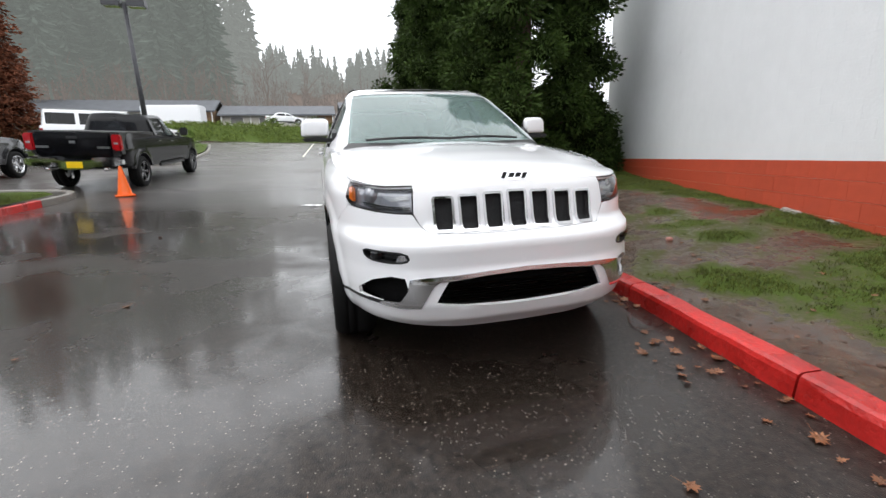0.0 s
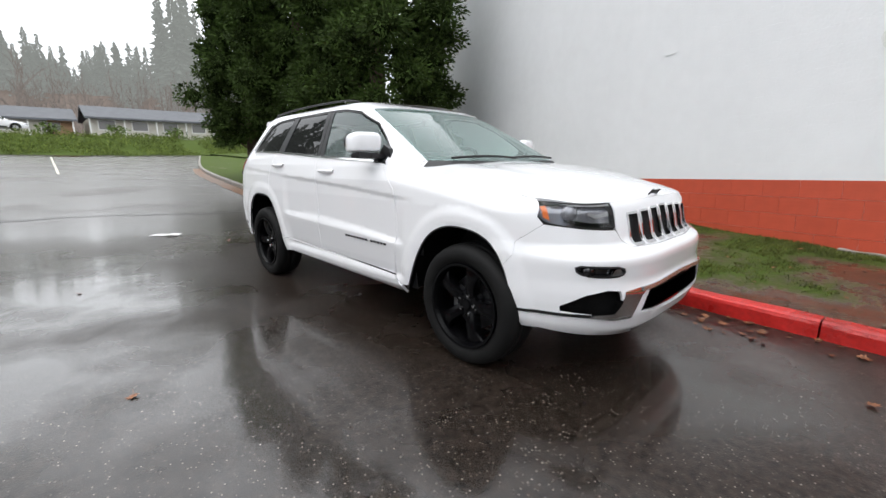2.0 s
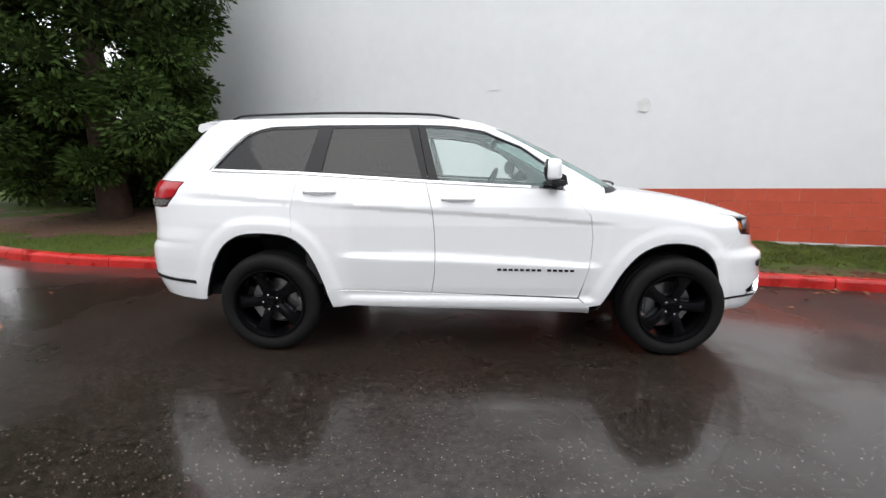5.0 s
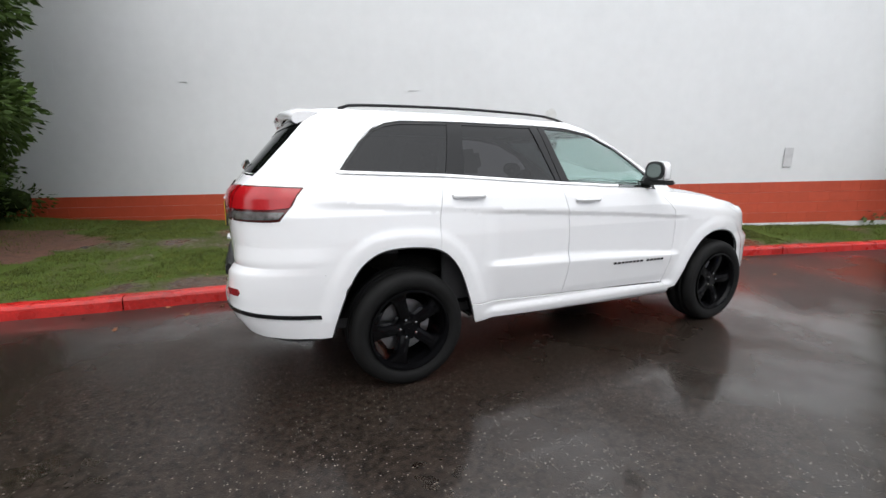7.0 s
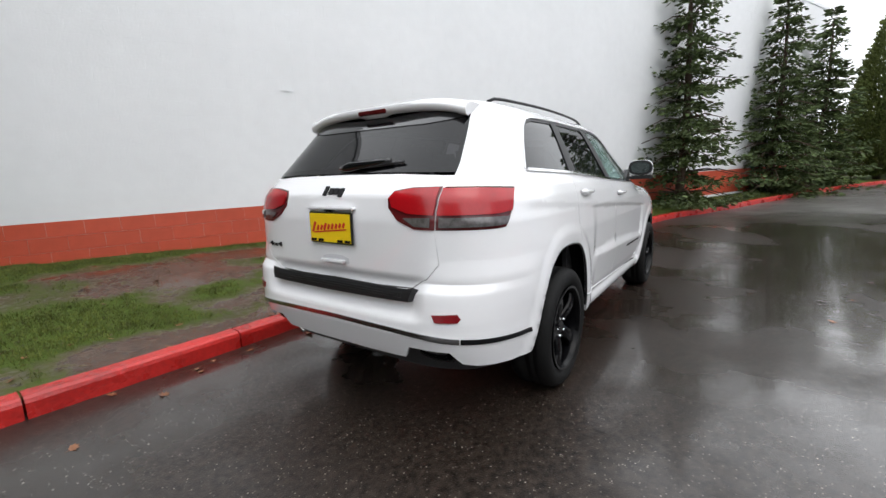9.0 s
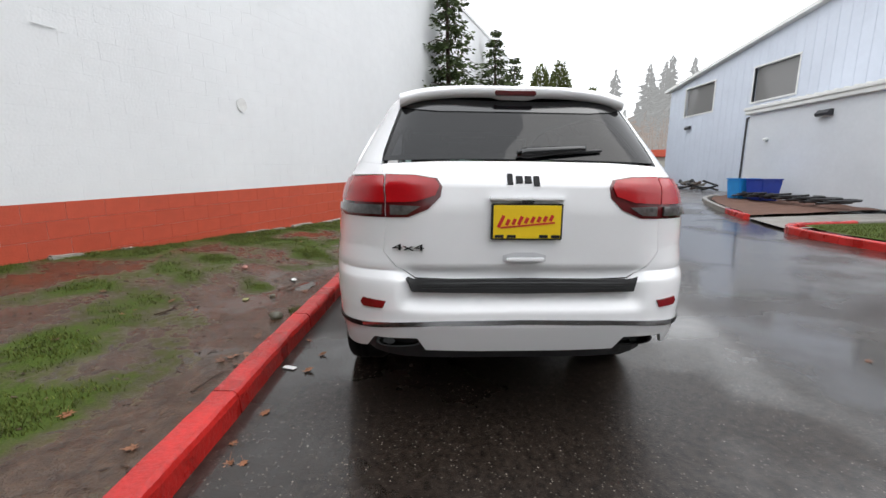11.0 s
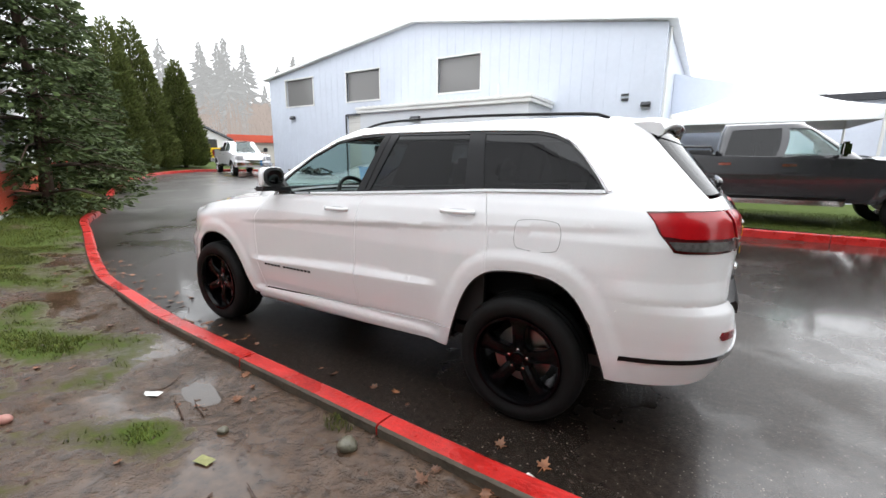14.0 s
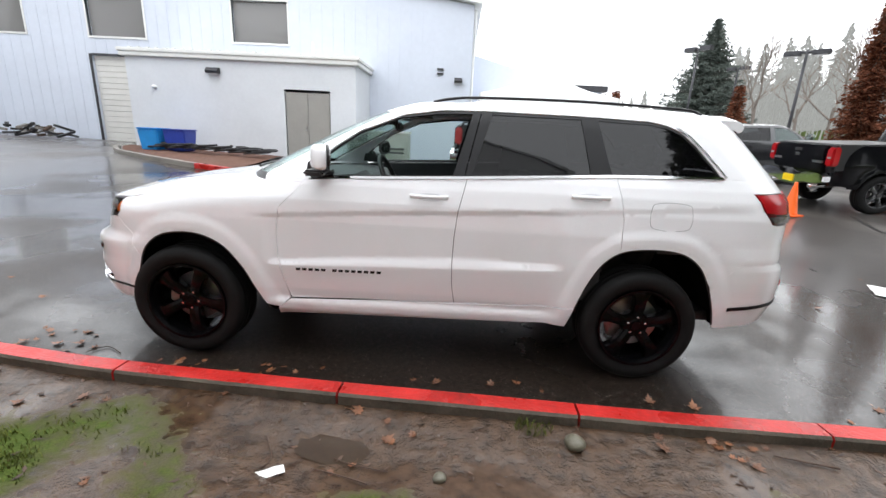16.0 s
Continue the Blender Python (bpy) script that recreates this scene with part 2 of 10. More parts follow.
def lawn_mat():
    """Worn verge: wet mud with thin grass in patches."""
    m = bpy.data.materials.new("muddy_lawn")
    m.use_nodes = True
    nt = m.node_tree
    N, L = nt.nodes.new, nt.links.new
    b = nt.nodes["Principled BSDF"]
    at = N("ShaderNodeAttribute")
    at.attribute_name = "grass"
    co = N("ShaderNodeTexCoord")
    n1 = N("ShaderNodeTexNoise")
    n1.inputs["Scale"].default_value = 14
    n1.inputs["Detail"].default_value = 8
    L(co.outputs["Object"], n1.inputs["Vector"])
    n2 = N("ShaderNodeTexNoise")
    n2.inputs["Scale"].default_value = 90
    n2.inputs["Detail"].default_value = 4
    L(co.outputs["Object"], n2.inputs["Vector"])
    mud = N("ShaderNodeValToRGB")
    mud.color_ramp.elements[0].position, mud.color_ramp.elements[1].position = 0.3, 0.7
    mud.color_ramp.elements[0].color = (0.030, 0.017, 0.010, 1)
    mud.color_ramp.elements[1].color = (0.088, 0.052, 0.031, 1)
    L(n1.outputs["Fac"], mud.inputs[0])
    grn = N("ShaderNodeValToRGB")
    grn.color_ramp.elements[0].position, grn.color_ramp.elements[1].position = 0.35, 0.7
    grn.color_ramp.elements[0].color = (0.035, 0.060, 0.008, 1)
    grn.color_ramp.elements[1].color = (0.080, 0.108, 0.020, 1)
    L(n2.outputs["Fac"], grn.inputs[0])
    add = N("ShaderNodeMath")
    add.operation = "MULTIPLY_ADD"
    L(n1.outputs["Fac"], add.inputs[0])
    add.inputs[1].default_value = 0.8
    L(at.outputs["Fac"], add.inputs[2])
    edge = N("ShaderNodeMapRange")
    edge.inputs["From Min"].default_value, edge.inputs["From Max"].default_value = 0.70, 1.08
    L(add.outputs[0], edge.inputs["Value"])
    mx = N("ShaderNodeMix")
    mx.data_type = "RGBA"
    L(edge.outputs[0], mx.inputs[0])
    L(mud.outputs[0], mx.inputs[6])
    L(grn.outputs[0], mx.inputs[7])
    L(mx.outputs[2], b.inputs["Base Color"])
    ro = N("ShaderNodeMapRange")
    ro.inputs["To Min"].default_value, ro.inputs["To Max"].default_value = 0.20, 0.85
    L(edge.outputs[0], ro.inputs["Value"])
    n5 = N("ShaderNodeTexNoise")
    n5.inputs["Scale"].default_value = 2.2
    n5.inputs["Detail"].default_value = 4
    L(co.outputs["Object"], n5.inputs["Vector"])
    damp = N("ShaderNodeMapRange")
    damp.inputs["From Min"].default_value, damp.inputs["From Max"].default_value = 0.40, 0.62
    damp.inputs["To Min"].default_value, damp.inputs["To Max"].default_value = 0.4, 1.5
    L(n5.outputs["Fac"], damp.inputs["Value"])
    rom = N("ShaderNodeMath")
    rom.operation = "MULTIPLY"
    rom.use_clamp = True
    L(ro.outputs[0], rom.inputs[0])
    L(damp.outputs[0], rom.inputs[1])
    dry = N("ShaderNodeMix")
    dry.inputs[3].default_value = 0.9
    L(edge.outputs[0], dry.inputs[0])
    L(rom.outputs[0], dry.inputs[2])
    L(dry.outputs[0], b.inputs["Roughness"])
    dull = N("ShaderNodeMapRange")
    dull.inputs["To Min"].default_value, dull.inputs["To Max"].default_value = 0.5, 0.15
    L(edge.outputs[0], dull.inputs["Value"])
    L(dull.outputs[0], b.inputs["Specular IOR Level"])
    soft = N("ShaderNodeMapRange")
    soft.inputs["From Min"].default_value, soft.inputs["From Max"].default_value = 0.35, 1.1
    soft.inputs["To Min"].default_value, soft.inputs["To Max"].default_value = 0.10, 0.65
    L(damp.outputs[0], soft.inputs["Value"])
    bp = N("ShaderNodeBump")
    bp.inputs["Strength"].default_value, bp.inputs["Distance"].default_value = 0.8, 0.012
    L(n2.outputs["Fac"], bp.inputs["Height"])
    clod = N("ShaderNodeBump")
    clod.inputs["Strength"].default_value, clod.inputs["Distance"].default_value = 0.8, 0.028
    L(n1.outputs["Fac"], clod.inputs["Height"])
    L(soft.outputs[0], clod.inputs["Strength"])
    L(soft.outputs[0], bp.inputs["Strength"])
    L(bp.outputs[0], clod.inputs["Normal"])
    L(clod.outputs[0], b.inputs["Normal"])
    return m


def haze_mat(name, base, haze):
    """Far woods with the mist painted in: pale emission over the base colour."""
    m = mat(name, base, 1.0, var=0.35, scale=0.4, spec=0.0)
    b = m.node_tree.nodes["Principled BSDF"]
    b.inputs["Emission Color"].default_value = (*haze, 1)
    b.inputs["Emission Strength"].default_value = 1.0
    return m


ASPHALT = asphalt_mat()
LAWN = lawn_mat()
WHITE_WALL = mat("white_wall_paint", (0.74, 0.75, 0.76), 0.55, var=0.05, scale=0.5, bump=0.25, bscale=35, rnd=0.012)
RED_WALL = mat("red_wall_paint", (0.50, 0.075, 0.035), 0.5, var=0.14, scale=1.2, bump=0.3, bscale=40, rnd=0.05)
RED_KERB = mat("red_kerb_paint", (0.43, 0.017, 0.014), 0.32, var=0.42, scale=3.5, bump=0.5, bscale=45, rvar=0.12, rnd=0.08)
KERB_BACK = mat("mossy_bare_concrete", (0.075, 0.062, 0.045), 0.7, var=0.5, scale=5, bump=0.7, bscale=40)
CONCRETE = mat("wet_concrete", (0.20, 0.185, 0.165), 0.5, var=0.3, scale=2.5, bump=0.4, bscale=50, rvar=0.15)
BODY_WHITE = mat("white_car_paint", (0.86, 0.86, 0.875), 0.25, var=0.015, scale=0.7, coat=1.0)
BLACK_PAINT = mat("black_car_paint", (0.004, 0.004, 0.005), 0.12, var=0.2, scale=0.7, coat=0.0, spec=0.28)
GREY_PAINT = mat("dark_grey_car_paint", (0.030, 0.030, 0.033), 0.25, metal=0.4, var=0.1, scale=0.7, coat=1.0)
RED_PAINT = mat("red_car_paint", (0.25, 0.012, 0.012), 0.2, var=0.1, scale=0.7, coat=1.0)
SILVER_PAINT = mat("silver_car_paint", (0.42, 0.45, 0.46), 0.25, metal=0.5, var=0.05, scale=0.7, coat=1.0)
BLACK_PLASTIC = mat("black_plastic", (0.012, 0.012, 0.013), 0.45, var=0.2, scale=8, bump=0.15, bscale=300)
SATIN_BLACK = mat("satin_black", (0.006, 0.006, 0.007), 0.5, var=0.2, scale=4, spec=0.2)
GLOSS_BLACK = mat("gloss_black", (0.006, 0.006, 0.007), 0.08, var=0.2, scale=4, coat=0.5)
RIM_BLACK = mat("black_wheel_paint", (0.0025, 0.0025, 0.003), 0.2, var=0.2, scale=6, coat=0.0, spec=0.14)
LINER = mat("black_felt_liner", (0.004, 0.004, 0.004), 0.95, var=0.3, scale=20, bump=0.3, bscale=90, spec=0.1)
HONEYCOMB = mat("black_honeycomb", (0.008, 0.008, 0.009), 0.5, var=0.5, scale=60, bump=1.0, bscale=160)
DARK_TRIM = mat("dark_pillar_trim", (0.010, 0.010, 0.011), 0.4, var=0.1, scale=6, spec=0.25)
RUBBER = mat("tyre_rubber", (0.007, 0.007, 0.007), 0.7, spec=0.2, var=0.25, scale=10, bump=0.2, bscale=120)
CHROME = mat("chrome", (0.72, 0.72, 0.73), 0.08, metal=1.0, var=0.05, scale=6)
MIRROR = mat("dark_mirror_glass", (0.22, 0.23, 0.23), 0.03, metal=1.0, var=0.02, scale=4)
DARK_CHROME = mat("smoked_chrome", (0.36, 0.36, 0.37), 0.16, metal=1.0, var=0.1, scale=6)
STEEL = mat("brake_steel", (0.35, 0.35, 0.36), 0.3, metal=1.0, var=0.25, scale=10)
ALLOY = mat("bright_alloy", (0.62, 0.62, 0.63), 0.22, metal=0.9, var=0.12, scale=8)
TAIL_RED = mat("red_lamp_lens", (0.36, 0.004, 0.008), 0.22, var=0.15, scale=9, coat=0.25)
TAIL_DARK = mat("dark_red_lamp_lens", (0.10, 0.008, 0.010), 0.2, var=0.2, scale=9, coat=0.3)
TAIL_CLEAR = mat("dim_clear_lens", (0.13, 0.12, 0.12), 0.12, var=0.5, scale=40, metal=0.3, coat=0.6)
REFLECTOR = mat("deep_red_reflector", (0.20, 0.004, 0.008), 0.25, var=0.2, scale=20, coat=0.2)
LENS_CLEAR = mat("clear_lamp_lens", (0.42, 0.42, 0.43), 0.1, var=0.3, scale=30, metal=0.4, coat=1.0)
LENS_SMOKE = mat("smoked_lamp_inner", (0.30, 0.30, 0.33), 0.16, var=0.4, scale=14, metal=0.5, coat=1.0)
AMBER = mat("amber_reflector", (0.75, 0.16, 0.015), 0.15, var=0.15, scale=30, coat=1.0)
YELLOW = mat("yellow_plate", (0.85, 0.58, 0.01), 0.4, var=0.05, scale=10)
PLATE_RED = mat("red_plate_print", (0.55, 0.02, 0.02), 0.4, var=0.05, scale=10)
SEAT = mat("black_leather", (0.020, 0.019, 0.018), 0.45, var=0.2, scale=12, bump=0.2, bscale=150)
CABIN = mat("charcoal_cabin_plastic", (0.026, 0.026, 0.028), 0.6, var=0.15, scale=12, bump=0.2, bscale=200)
CABIN_LIGHT = mat("pale_headliner", (0.45, 0.44, 0.42), 0.9, var=0.06, scale=10)
# pale opaque share in the pane stands for reflected sky
GLASS_CLEAR = glass_mat("clear_car_glass", (0.74, 0.86, 0.83), solid=0.16, body=(0.50, 0.62, 0.60))
GLASS_LAMP = glass_mat("clear_lamp_cover", (0.90, 0.91, 0.91))
# sky reflection on the rain-wet screen, put in as a pale film
GLASS_SCREEN = glass_mat("rainy_sky_sheen_glass", (0.54, 0.74, 0.70), solid=0.30, body=(0.36, 0.50, 0.47))
GLASS_TINT = glass_mat("tinted_car_glass", (0.055, 0.055, 0.060), solid=0.25)
GLASS_PANE = glass_mat("dusty_window_glass", (0.45, 0.46, 0.47), 0.05, 0.5, (0.38, 0.37, 0.36))
SIDING = mat("pale_blue_metal_siding", (0.57, 0.61, 0.69), 0.45, var=0.06, scale=0.7, bump=0.1, bscale=20)
ANNEX = mat("off_white_stucco", (0.60, 0.62, 0.65), 0.7, var=0.06, scale=1.0, bump=0.2, bscale=40)
TRIM_WHITE = mat("white_metal_trim", (0.72, 0.72, 0.70), 0.4, var=0.08, scale=2)
DOOR_GREY = mat("grey_metal_door", (0.29, 0.28, 0.26), 0.5, var=0.08, scale=2)
DARK_METAL = mat("dark_metal", (0.05, 0.05, 0.055), 0.45, metal=0.5, var=0.2, scale=6)
ROOFING = mat("grey_shingle", (0.10, 0.105, 0.115), 0.75, var=0.2, scale=1.5, bump=0.3, bscale=12)
BRICK_TAN = mat("tan_brick", (0.26, 0.16, 0.09), 0.8, var=0.2, scale=3, bump=0.3)
CREAM = mat("cream_paint", (0.5, 0.48, 0.42), 0.7, var=0.1, scale=2)
ORANGE = mat("orange_cone_plastic", (0.85, 0.13, 0.01), 0.35, var=0.08, scale=8)
BLUE_A = mat("bright_blue_plastic", (0.02, 0.25, 0.62), 0.4, var=0.12, scale=4)
BLUE_B = mat("deep_blue_plastic", (0.02, 0.05, 0.33), 0.4, var=0.15, scale=4)
TENT = mat("white_canvas", (0.85, 0.86, 0.87), 0.7, var=0.04, scale=2)
BARK = mat("brown_bark", (0.065, 0.040, 0.028), 0.9, var=0.35, scale=7, bump=0.8, bscale=25)
MULCH = mat("bark_mulch", (0.10, 0.045, 0.028), 0.9, var=0.4, scale=9, bump=0.9, bscale=30)
LEAF_DARK = island_tint(mat("dark_green_foliage", (0.038, 0.064, 0.013), 0.75, var=0.55, scale=1.3, spec=0.15), 0.40)
LEAF_FIR = island_tint(mat("fir_foliage", (0.064, 0.090, 0.031), 0.7, var=0.3, scale=1.0, spec=0.25), 0.5)
# fir green paled towards grey: haze put into the base colour
LEAF_PALE = island_tint(mat("haze_paled_fir_foliage", (0.110, 0.130, 0.115), 0.9, var=0.2, scale=0.6, spec=0.0), 0.25)
LEAF_OLIVE = island_tint(mat("olive_cypress_foliage", (0.095, 0.115, 0.032), 0.8, var=0.3, scale=1.0, spec=0.2), 0.4)
LEAF_SHRUB = island_tint(mat("bright_shrub_foliage", (0.075, 0.120, 0.015), 0.7, var=0.3, scale=1.0, spec=0.25), 0.4)
LEAF_RUST = island_tint(mat("rust_dry_foliage", (0.15, 0.055, 0.030), 0.9, var=0.3, scale=1.0, spec=0.1), 0.4)
LEAF_BANK = island_tint(mat("bank_growth_foliage", (0.105, 0.140, 0.028), 0.75, var=0.35, scale=0.8, spec=0.2), 0.4)
BLADE = island_tint(mat("grass_blade", (0.082, 0.098, 0.017), 0.6, var=0.45, scale=3, spec=0.3), 0.55)
FALLEN = mat("wet_fallen_leaf", (0.17, 0.065, 0.025), 0.45, var=0.4, scale=30, rnd=0.4)
STONE = mat("wet_stone", (0.12, 0.112, 0.08), 0.4, var=0.25, scale=14, bump=0.5)
PAPER = mat("wet_white_paper", (0.72, 0.72, 0.70), 0.5, var=0.06, scale=20)
ROAD_PAINT = mat("worn_white_road_paint", (0.62, 0.58, 0.48), 0.35, var=0.25, scale=9)
TARP = mat("black_hose", (0.010, 0.010, 0.012), 0.35, var=0.2, scale=6)
# mist before these woods is painted in as pale colour and emission
FAR_FIR = haze_mat("misty_fir_woods", (0.045, 0.056, 0.046), (0.102, 0.109, 0.103))
FAR_LINE = haze_mat("hazy_treeline", (0.050, 0.058, 0.050), (0.165, 0.172, 0.165))
FAR_BARE = haze_mat("misty_bare_twigs", (0.060, 0.052, 0.047), (0.115, 0.102, 0.094))
FAR_GREY = haze_mat("misty_bare_woods", (0.070, 0.058, 0.050), (0.135, 0.112, 0.100))
FAR_SLOPE = haze_mat("misty_brown_slope", (0.065, 0.052, 0.044), (0.25, 0.218, 0.200))
FAR_LOT = haze_mat("misty_lot_woods", (0.055, 0.060, 0.055), (0.185, 0.188, 0.182))
FAR_HILL = haze_mat("misty_hill_woods", (0.060, 0.062, 0.060), (0.24, 0.243, 0.243))


# ---------------------------------------------------------------- mesh helpers
def mesh_ob(name, verts, faces, material, smooth=False, parent=None, normals=None):
    me = bpy.data.meshes.new(name)
    me.from_pydata([tuple(v) for v in verts], [], faces)
    for m in material if isinstance(material, (list, tuple)) else (material,):
        me.materials.append(m)
    if smooth:
        me.polygons.foreach_set("use_smooth", [True] * len(me.polygons))
    if normals is not None:
        me.normals_split_custom_set_from_vertices([tuple(n) for n in normals])
    me.update()
    ob = new(name, me)
    if parent is not None:
        ob.parent = parent
    return ob


def part(name, bm, material, parent=None, label="", smooth=False):
    me = bpy.data.meshes.new(name)
    bm.normal_update()
    bm.to_mesh(me)
    bm.free()
    for m in material if isinstance(material, (list, tuple)) else (material,):
        me.materials.append(m)
    if smooth:
        me.polygons.foreach_set("use_smooth", [True] * len(me.polygons))
    ob = new(name, me)
    if parent is not None:
        ob.parent = parent
    if label:
        ob["label"] = label
    return ob


def empty(name, label, category, group="", kind=""):
    ob = new(name)
    ob.empty_display_size = 0.2
    return tagged(ob, label, category, group, kind)


def add_box(bm, x0, x1, y0, y1, z0, z1, m=None, bevel=0.0):
    size = Matrix.LocRotScale(((x0 + x1) / 2, (y0 + y1) / 2, (z0 + z1) / 2), None, (abs(x1 - x0), abs(y1 - y0), abs(z1 - z0)))
    r = bmesh.ops.create_cube(bm, size=1, matrix=(m @ size) if m else size)
    if bevel:
        es = list({e for v in r["verts"] for e in v.link_edges})
        bmesh.ops.bevel(bm, geom=es, offset=bevel, segments=2, affect="EDGES", clamp_overlap=True)
    return bm


def box_part(name, dims, material, parent=None, label="", bevel=0.0, m=None):
    return part(name, add_box(bmesh.new(), *dims, m=m, bevel=bevel), material, parent, label)


def add_tube(bm, points, radius, seg=8, taper=None, cap=True):
    """A tube along points; radius may taper."""
    rings = []
    pts = [Vector(p) for p in points]
    for i, p in enumerate(pts):
        d = (pts[min(i + 1, len(pts) - 1)] - pts[max(i - 1, 0)]).normalized()
        a = d.orthogonal().normalized() if not rings else rings[-1][1]
        a = (a - d * a.dot(d)).normalized()
        b = d.cross(a)
        r = radius if taper is None else radius + (taper - radius) * i / (len(pts) - 1)
        rings.append(([bm.verts.new(p + (a * math.cos(2 * math.pi * k / seg) + b * math.sin(2 * math.pi * k / seg)) * r) for k in range(seg)], a))
    for (r0, _), (r1, _) in zip(rings, rings[1:]):
        for k in range(seg):
            bm.faces.new((r0[k], r0[(k + 1) % seg], r1[(k + 1) % seg], r1[k]))
    if cap:
        bm.faces.new(rings[0][0][::-1])
        bm.faces.new(rings[-1][0])
    return bm


def add_lathe(bm, profile, seg=40, axis="Y", close=False):
    """Turns (radius, along) pairs round an axis."""
    rings = []
    for r, a in profile:
        ring = []
        for k in range(seg):
            c, s = math.cos(2 * math.pi * k / seg) * r, math.sin(2 * math.pi * k / seg) * r
            ring.append(bm.verts.new((c, a, s) if axis == "Y" else (c, s, a)))
        rings.append(ring)
    pairs = list(zip(rings, rings[1:])) + ([(rings[-1], rings[0])] if close else [])
    for r0, r1 in pairs:
        for k in range(seg):
            bm.faces.new((r0[k], r0[(k + 1) % seg], r1[(k + 1) % seg], r1[k]))
    return bm


def add_prism(bm, loop, y0, y1, m=None):
    """Extrudes a loop of (x, z) from y0 to y1."""
    m = m or Matrix.Identity(4)
    a = [bm.verts.new(m @ Vector((x, y0, z))) for x, z in loop]
    b = [bm.verts.new(m @ Vector((x, y1, z))) for x, z in loop]
    n = len(loop)
    for i in range(n):
        bm.faces.new((a[i], a[(i + 1) % n], b[(i + 1) % n], b[i]))
    bm.faces.new(a[::-1])
    bm.faces.new(b)
    return bm


def curve_pts(pts, step=0.08):
    """Catmull-Rom through points."""
    P = [Vector(p) for p in pts]
    out = []
    for i in range(len(P) - 1):
        p0, p1, p2, p3 = P[max(i - 1, 0)], P[i], P[i + 1], P[min(i + 2, len(P) - 1)]
        n = max(1, int((p2 - p1).length / step))
        for k in range(n):
            t = k / n
            out.append(0.5 * ((2 * p1) + (p2 - p0) * t + (2 * p0 - 5 * p1 + 4 * p2 - p3) * t * t + (3 * p1 - p0 - 3 * p2 + p3) * t ** 3))
    return out + [P[-1]]


def ramp(x, table):
    xs, ys = zip(*table)
    return float(np.interp(x, xs, ys))


def smooth01(a, b, x):
    t = min(1, max(0, (x - a) / (b - a)))
    return t * t * (3 - 2 * t)


def ground_z(x, y):
    """The lot rises gently behind, ahead and towards the sheds."""
    def up(v):
        return 0.5 * (v + math.sqrt(v * v + 0.4)) - 0.03 if v > -6 else 0.0
    return 0.04 * min(max(0, up(-y - 1.2)), 9 + 0.25 * max(0, -y - 10)) + 0.025 * min(up(x - 4.2), 60) + 0.045 * min(up(-x - 5.2), 60)

# ---------------------------------------------------------------- ground and verge
def axis_steps(lo, hi, fine_lo, fine_hi, fine, grow=1.35):
    out, v, d = [], fine_lo, fine
    while v > lo:
        out.append(v)
        v -= d
        d *= grow
    out = [lo] + out[::-1]
    n = int((fine_hi - fine_lo) / fine)
    out += [fine_lo + fine * (i + 1) for i in range(n)]
    v, d = fine_hi, fine
    while v < hi:
        v += d
        d *= grow
        out.append(min(v, hi))
    return out


gx = axis_steps(-420, 420, -26, 26, 0.4)
gy = axis_steps(-420, 420, -16, 8, 0.4)
gv = [(x, y, ground_z(x, y) + 0.006 * noise.noise(Vector((x * 0.5, y * 0.5, 0)))) for y in gy for x in gx]
gf = [(j * len(gx) + i, j * len(gx) + i + 1, (j + 1) * len(gx) + i + 1, (j + 1) * len(gx) + i) for j in range(len(gy) - 1) for i in range(len(gx) - 1)]
ground = tagged(mesh_ob("ground", gv, gf, ASPHALT, smooth=True), "wet dark asphalt car park with a film of rain", "ground", kind="structure")

KERB = curve_pts([(-44, 9.4, 0), (-27, 4.95, 0), (-19.6, 3.4, 0), (-13, 2.55, 0), (-9.5, 2.2, 0), (-7.4, 1.98, 0), (-5.85, 1.68, 0), (-4.0, 1.50, 0), (-2.6, 1.43, 0), (-1.48, 1.40, 0),
                  (-0.3, 1.345, 0), (0.8, 1.29, 0), (1.75, 1.225, 0), (2.65, 1.11, 0), (3.3, 1.03, 0), (3.9, 0.91, 0), (5.1, 0.58, 0), (7.0, 0.0, 0), (8.8, -0.55, 0), (10.3, -1.30, 0),
                  (15.6, -3.7, 0), (20.0, -6.2, 0), (22.4, -8.6, 0), (22.9, -11.4, 0), (21.8, -13.6, 0)], 0.12)
WALL_A = Vector((-3.237, 6.115, 0))
WALL_U = Vector((0.9166, -0.3998, 0))
WALL_N = Vector((0.3998, 0.9166, 0))


def path_frame(pts, i):
    d = (pts[min(i + 1, len(pts) - 1)] - pts[max(i - 1, 0)]).normalized()
    return d, Vector((-d.y, d.x, 0))


KERB_W, KERB_H = 0.15, 0.128


def verge_z(p, f, width):
    base = ground_z(p.x, p.y)
    sunk = smooth01(-5.0, -3.0, p.x) * (1 - smooth01(2.0, 3.2, p.x))
    rise = 0.10 - 0.032 * sunk * (1 - smooth01(0.15, 0.6, f)) + 0.20 * smooth01(0.05, 0.9, f) * min(1, width / 3)
    lump = 0.035 * noise.noise(p * 1.1) + 0.018 * noise.noise(p * 4.0) + 0.006 * noise.noise(p * 13.0)
    dip = 0.05 * math.exp(-((p.x - 0.25) / 0.45) ** 2 - ((p.y - 1.80) / 0.22) ** 2)
    return base + rise + lump * smooth01(0, 0.08, f) - dip


